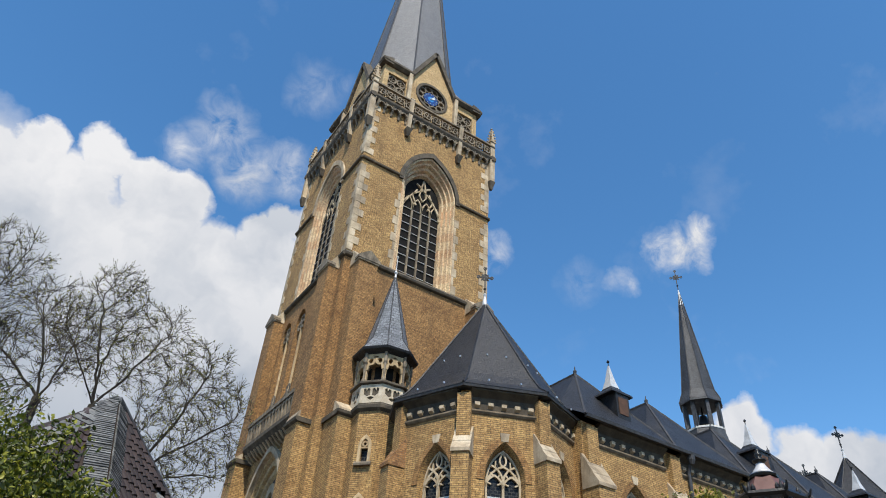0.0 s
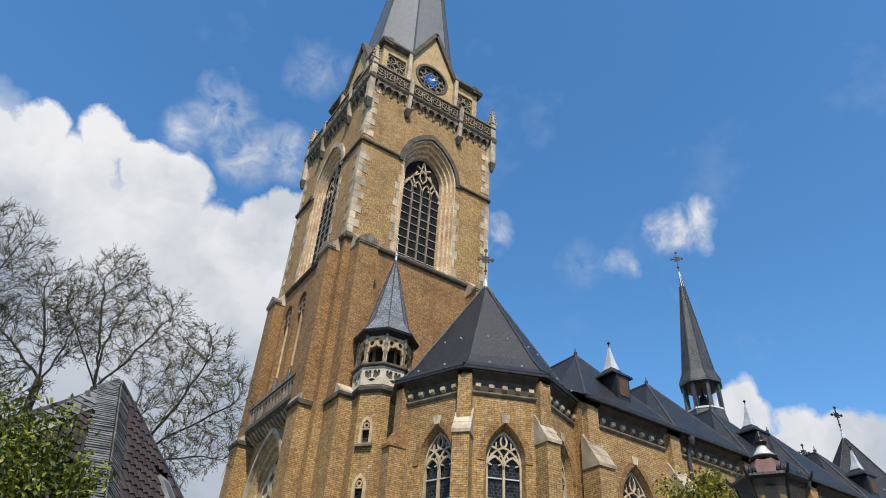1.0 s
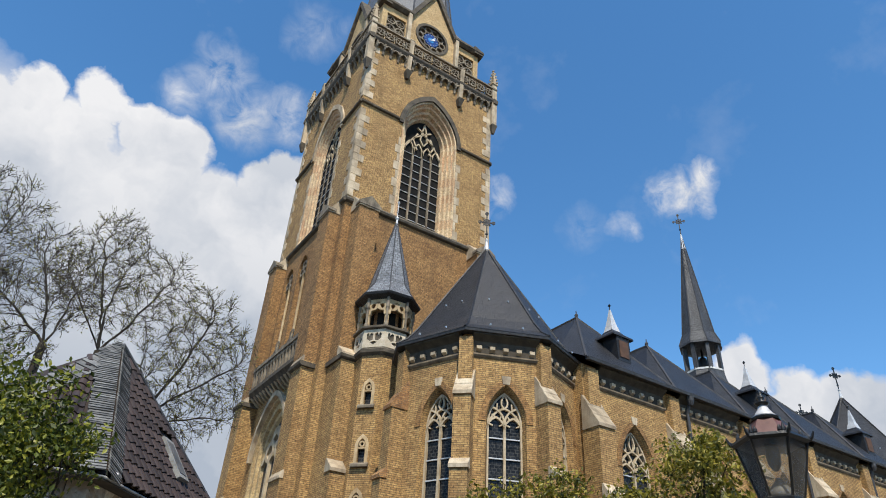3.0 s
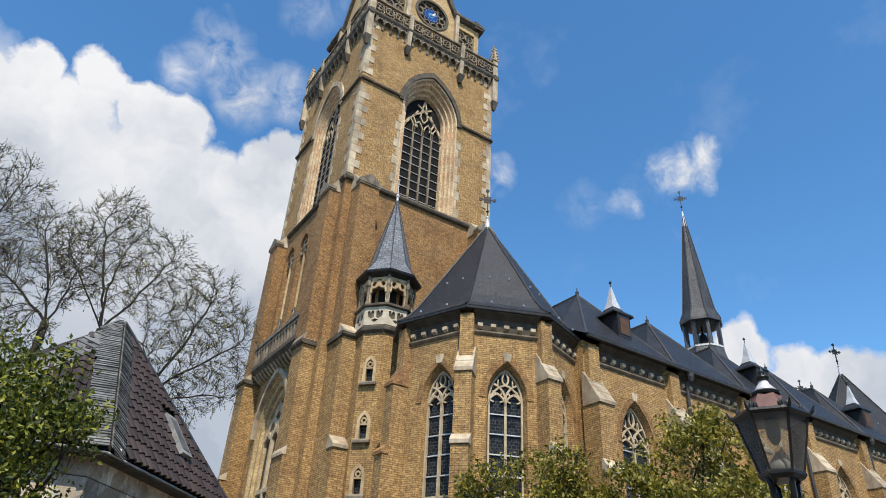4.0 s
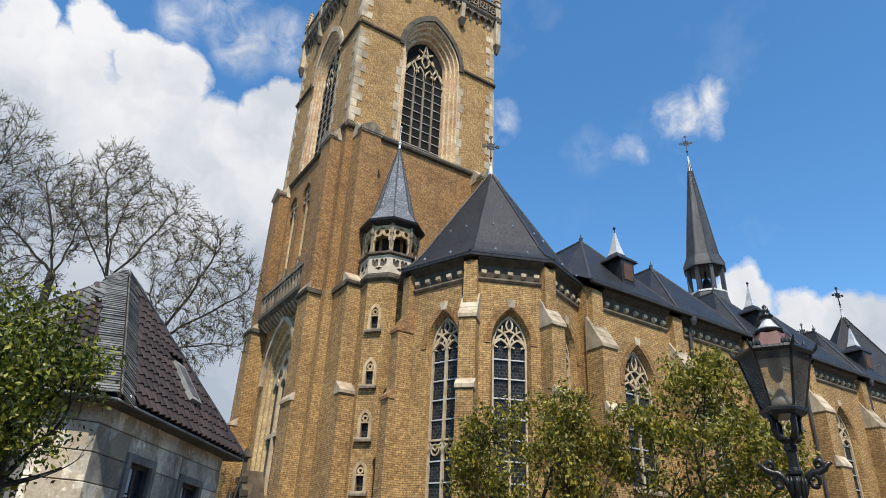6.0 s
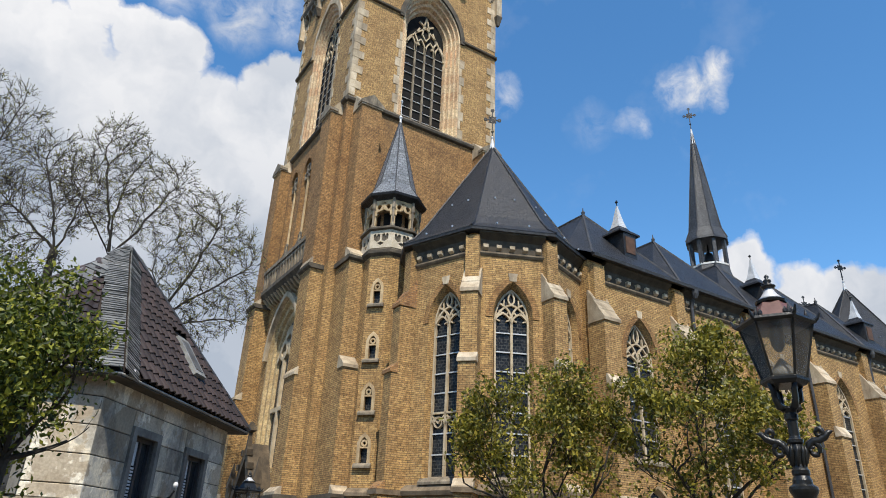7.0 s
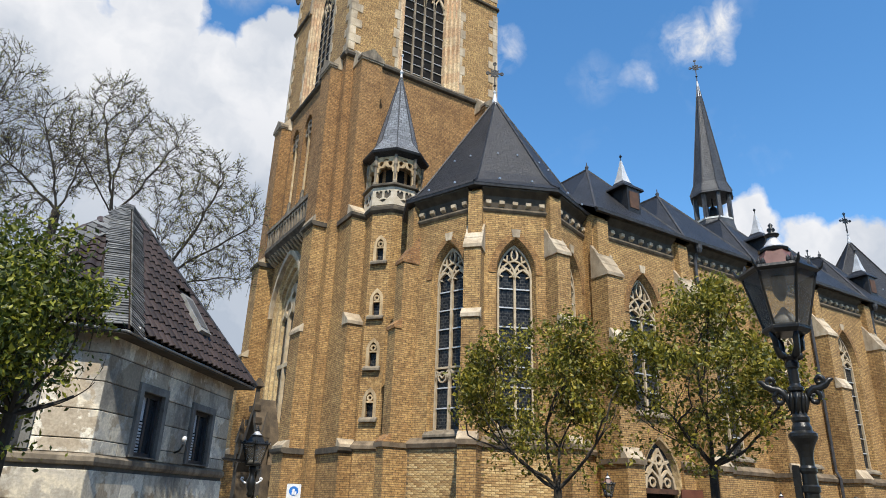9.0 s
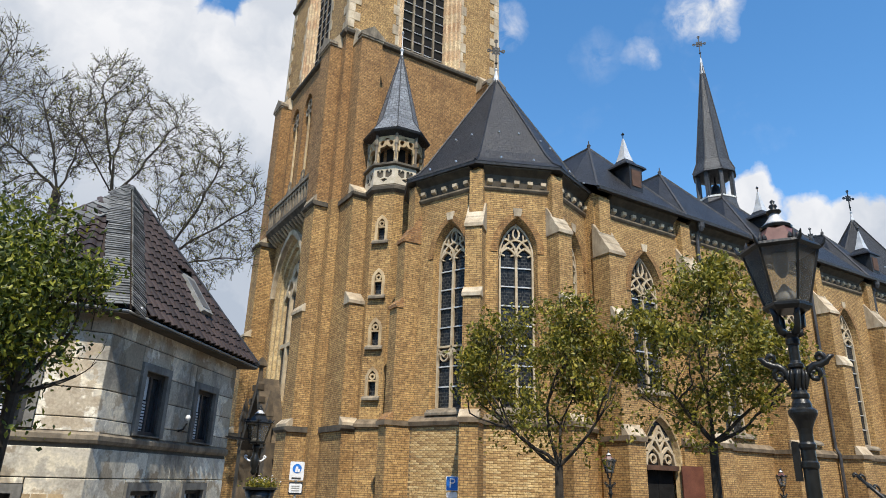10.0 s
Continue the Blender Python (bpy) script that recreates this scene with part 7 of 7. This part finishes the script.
def fill_crown(rnd, start, lobes, seed, points, step=0.3, kill=0.42):
    """Limbs that fork towards points scattered through a few overlapping domes; returns places, parents and directions."""
    want = []
    total = sum(q[3] * q[5] for q in lobes)
    for cx, cy, cz, rx, ry, rz in lobes:
        for _ in range(int(points * rx * rz / total)):
            v = Vector((rnd.gauss(0, 1), rnd.gauss(0, 1), rnd.gauss(0, 1))).normalized() * rnd.random() ** 0.33
            k = 0.94 + 0.2 * noise.noise(v.normalized() * 2.4 + Vector((seed + cx, 0, 0)))
            want.append((cx + v.x * rx * k, cy + v.y * ry * k, cz + v.z * rz * k))
    want = np.array(want)
    place, parent, heading = [], [], []
    for stem in start:                                   # the main limbs are given as stems
        for n, q in enumerate(stem):
            a, b = Vector(stem[max(n - 1, 0)]), Vector(stem[min(n + 1, len(stem) - 1)])
            if n == 0 and place:
                parent.append(0)
            else:
                parent.append(len(place) - 1)
            place.append(np.array(q, dtype=float))
            heading.append(np.array((b - a).normalized()))
    near = np.zeros(len(want), dtype=int)
    dist = np.full(len(want), 1e9)
    seen = 0
    born = {}
    for _ in range(80):
        for k in range(seen, len(place)):
            d = np.linalg.norm(want - place[k], axis=1)
            better = d < dist
            dist[better], near[better] = d[better], k
        seen = len(place)
        live = dist > kill
        want, near, dist = want[live], near[live], dist[live]
        if not len(want):
            break
        for k in np.unique(near):
            born[k] = born.get(k, 0) + 1
            if born[k] > 3:                              # no node sprouts more than three shoots
                dist[near == k] = -1.0
                continue
            pull = want[near == k] - place[k]
            d = (pull / np.linalg.norm(pull, axis=1)[:, None]).mean(axis=0)
            d = d / max(np.linalg.norm(d), 1e-6) + heading[k] * 0.75
            d += np.array((rnd.gauss(0, 0.1), rnd.gauss(0, 0.1), rnd.gauss(0, 0.08) + 0.05))
            d = d / np.linalg.norm(d)
            place.append(place[k] + d * step)
            parent.append(int(k))
            heading.append(d)
    return place, parent, heading


def limb(points, rnd, step=0.4):
    """A gently bent line of places through the points given."""
    out = [Vector(points[0])]
    for a, b in zip(points, points[1:]):
        a, b = Vector(a), Vector(b)
        n = max(1, int((b - a).length / step))
        for i in range(1, n + 1):
            f = i / n
            out.append(a.lerp(b, f) + Vector((rnd.gauss(0, 0.035), rnd.gauss(0, 0.035), 0.03 * math.sin(f * 6))))
    return [tuple(q) for q in out]


def bare_tree(x, y, seed, fork, stems, lobes, points, leafing, label):
    """Spring tree: trunk, a few given main limbs, and twigs that fan out to fill rounded lobes."""
    rnd = random.Random(seed)
    g = ground_z(y)
    t = thing("tree", (x, y, g), label, "tree", "tall trees behind the house")
    top = Vector(fork)
    m = Mesh()
    mid = Vector((x, y, g)) * 0.5 + top * 0.5 + Vector((0.12, 0, 0))
    m.tube([(x, y, g), (x, y, g + 0.6), mid, top], [0.36, 0.27, 0.2, 0.14], 9)
    part("trunk", m, BARK, t)
    place, parent, heading = fill_crown(rnd, [[tuple(top)]] + [limb([fork] + list(q), rnd)[1:] for q in stems], lobes, seed, points)
    n = len(place)
    kids = [[] for _ in range(n)]
    for i, q in enumerate(parent):
        if q >= 0:
            kids[q].append(i)
    load = [0.0] * n
    for i in range(n - 1, -1, -1):
        load[i] = max(1.0, sum(load[k] for k in kids[i]))
    radius = [min(0.13, 0.0085 * w ** 0.45) for w in load]
    tubes, pts = [], []
    for i in range(n):
        for k in kids[i]:
            tubes.append(([place[i], place[k]], [radius[i] if len(kids[i]) == 1 else min(radius[i], radius[k] * 1.25), radius[k]], 6 if radius[k] > 0.04 else 4 if radius[k] > 0.015 else 3))
        if load[i] < 8:                                  # fine twigs fan out along the branch's own direction
            for _ in range(3 if load[i] > 1 else 6):
                h = Vector(heading[i])
                d = (h + Vector((rnd.gauss(0, 0.55), rnd.gauss(0, 0.55), rnd.gauss(0.1, 0.5)))).normalized()
                p = Vector(place[i])
                a = p + d * rnd.uniform(0.16, 0.3)
                b = a + (d + Vector((rnd.gauss(0, 0.2), rnd.gauss(0, 0.2), rnd.gauss(0.12, 0.2)))).normalized() * rnd.uniform(0.14, 0.3)
                tubes.append(([p, a, b], [0.009, 0.0075, 0.0045], 3))
                for q in (a, b):
                    if rnd.random() < leafing + 0.5 * noise.noise(p * 0.5):
                        pts.append(q)
    part("branchwork", wood(tubes), BARK, t, "bare dark branches and fine twigs", kind="stuff")
    part("young_foliage", leaf_mesh(pts, 0.044, rnd), BUD, t, "sparse yellow-green young leaves", kind="stuff")


bare_tree(1.55, 27.0, 11, (1.55, 27.0, 11.6), [[(1.2, 27, 13.2), (0.75, 27, 14.6), (0.4, 27, 16.2)], [(2.3, 27, 13.0), (3.0, 26.9, 14.4), (3.3, 26.8, 15.6)], [(1.3, 27.3, 13.4), (1.5, 27.5, 15.4)], [(0.5, 26.6, 12.9), (-0.4, 26.5, 14.2)]],
          [(0.9, 27, 15.6, 1.7, 2.0, 2.0), (2.9, 27, 15.1, 1.45, 1.6, 1.5), (1.9, 27, 13.9, 1.9, 1.9, 1.7), (0.1, 27, 14.1, 1.3, 1.6, 1.5)], 1900, 0.7, "tall bare tree with fine spring twigs behind the house")
bare_tree(3.3, 28.0, 23, (3.6, 28.0, 9.2), [[(4.2, 28, 10.6), (5.0, 27.9, 12.6), (5.6, 27.8, 14.6)], [(4.5, 27.9, 10.4), (5.9, 27.8, 11.7), (7.2, 27.6, 12.9)], [(4.6, 27.9, 9.7), (6.0, 27.7, 10.2), (7.2, 27.6, 10.3)], [(3.5, 28, 11.0), (3.3, 28.2, 12.6)]],
          [(5.1, 28, 14.3, 1.5, 1.8, 1.9), (6.5, 28, 13.2, 1.35, 1.7, 1.6), (6.3, 28, 11.0, 1.5, 1.7, 1.5), (4.3, 28, 11.9, 1.6, 1.8, 1.8), (4.6, 28, 9.5, 1.6, 1.6, 1.2)], 2300, 1.0, "leaning bare tree with a few young green leaves")
bare_tree(-0.2, 26.0, 37, (-0.3, 26.0, 11.0), [[(-0.7, 26, 12.6), (-1.4, 26, 14.4)], [(0.0, 26, 12.4), (0.1, 26, 13.6)], [(-1.3, 26, 11.8), (-2.3, 26, 12.6)]],
          [(-1.1, 26, 14.1, 1.2, 1.6, 1.5), (-0.2, 26, 12.8, 1.2, 1.5, 1.5), (-2.0, 26, 12.4, 1.4, 1.6, 1.6), (-1.4, 26, 10.6, 1.7, 1.6, 1.3)], 1400, 0.5, "tall bare tree with dense fine twigs")
bare_tree(-4.2, 27.5, 53, (-4.2, 27.5, 11.0), [[(-3.8, 27.5, 13.0), (-3.2, 27.4, 15.0)], [(-4.8, 27.5, 13.0), (-5.0, 27.5, 15.5)], [(-3.0, 27.4, 11.9), (-2.2, 27.3, 13.0)]],
          [(-3.4, 27.5, 16.0, 1.7, 1.8, 2.1), (-5.2, 27.5, 15.0, 1.8, 1.8, 2.2), (-3.0, 27.5, 13.2, 1.5, 1.8, 1.6)], 1300, 0.5, "tall bare tree among others behind the house")


def leafy_tree(x, y, seed, fork, centre, radii, leaves, size, mat, limbs, trunk_r, label, forks=5, spread_=2.2):
    rnd = random.Random(seed)
    g = ground_z(y)
    t = thing("tree", (x, y, g), label, "tree", "leafy trees on the square")
    m = Mesh()
    m.tube([(x, y, g), (x + 0.02, y, g + 0.5), (x - 0.03, y, (g + fork) / 2), (x, y, fork)], [trunk_r * 1.35, trunk_r, trunk_r * 0.9, trunk_r * 0.8], 9)
    part("trunk", m, BARK, t)
    tubes, tips = [], []
    for d, ln in limbs:
        grow(rnd, tubes, tips, Vector((x, y, fork)), Vector(d).normalized(), ln, trunk_r * 0.42, forks, 0.5, 0.03, 0.72)
    c = Vector(centre)
    inside = lambda p: ((p.x - c.x) / radii[0]) ** 2 + ((p.y - c.y) / radii[1]) ** 2 + ((p.z - c.z) / radii[2]) ** 2
    tubes = [q for q in tubes if inside(q[0][-1]) < 1.25 or q[1][0] > trunk_r * 0.3]
    tips = [q for q in tips if inside(q[0]) < 1.15]
    part("branchwork", wood(tubes), BARK, t, kind="stuff")
    pts = []
    # clumps round the twigs, and more in the shell of the crown
    seeds = [p for p, d in tips]
    while len(seeds) < len(tips) + leaves / 30:
        v = Vector((rnd.gauss(0, 1), rnd.gauss(0, 1), rnd.gauss(0, 1))).normalized() * rnd.uniform(0.45, 1.0) ** 0.6
        bump = 0.82 + 0.62 * noise.noise(v * 2.6 + Vector((seed, 0, 0)))
        seeds.append(c + Vector((v.x * radii[0], v.y * radii[1], v.z * radii[2])) * bump)
    for _ in range(leaves):
        p = seeds[int(len(seeds) * rnd.random() ** 1.25)]
        k = size * spread_
        pts.append(p + Vector((rnd.gauss(0, k), rnd.gauss(0, k), rnd.gauss(0, k * 0.8))))
    part("crown", leaf_mesh(pts, size, rnd), mat, t, "uneven crown of small spring leaves", kind="stuff")


leafy_tree(11.29, 12.71, 5, 2.0, (11.35, 12.95, 3.98), (2.3, 2.0, 2.2), 13000, 0.064, LEAF,
           [((-0.75, 0.75, 0.9), 1.5), ((0.6, -0.6, 0.8), 1.5), ((-0.2, 0.1, 1.0), 1.5), ((0.5, 0.4, 0.9), 1.3), ((-0.9, 0.5, 0.5), 1.4)], 0.12, "young street tree with fresh green leaves and open crown")
leafy_tree(13.66, 10.12, 9, 2.6, (13.85, 10.2, 4.48), (2.1, 2.05, 2.4), 13000, 0.064, LEAF,
           [((-0.4, 0.5, 0.9), 1.5), ((0.5, -0.5, 0.8), 1.5), ((0.0, 0.0, 1.0), 1.6), ((-0.7, 0.1, 0.5), 1.4), ((0.8, -0.2, 0.4), 1.4)], 0.12, "young street tree with green leaves beside the church")
leafy_tree(-0.05, 8.0, 15, 2.3, (-0.54, 8.0, 3.1), (1.12, 1.1, 1.36), 22000, 0.037, LEAF_NEAR,
           [((-0.5, 0.1, 0.9), 0.6), ((0.5, 0.0, 0.9), 0.6), ((0.8, -0.1, 0.35), 0.6), ((0.0, -0.2, 1.0), 0.7), ((-0.9, 0.2, 0.4), 0.6), ((0.25, 0.1, 1.2), 0.75)], 0.075, "small leafy tree with olive green spring leaves before the house", 4, 2.9)


# ---------------- bricks of the near chapel's plinth ----------------
lay_bricks()
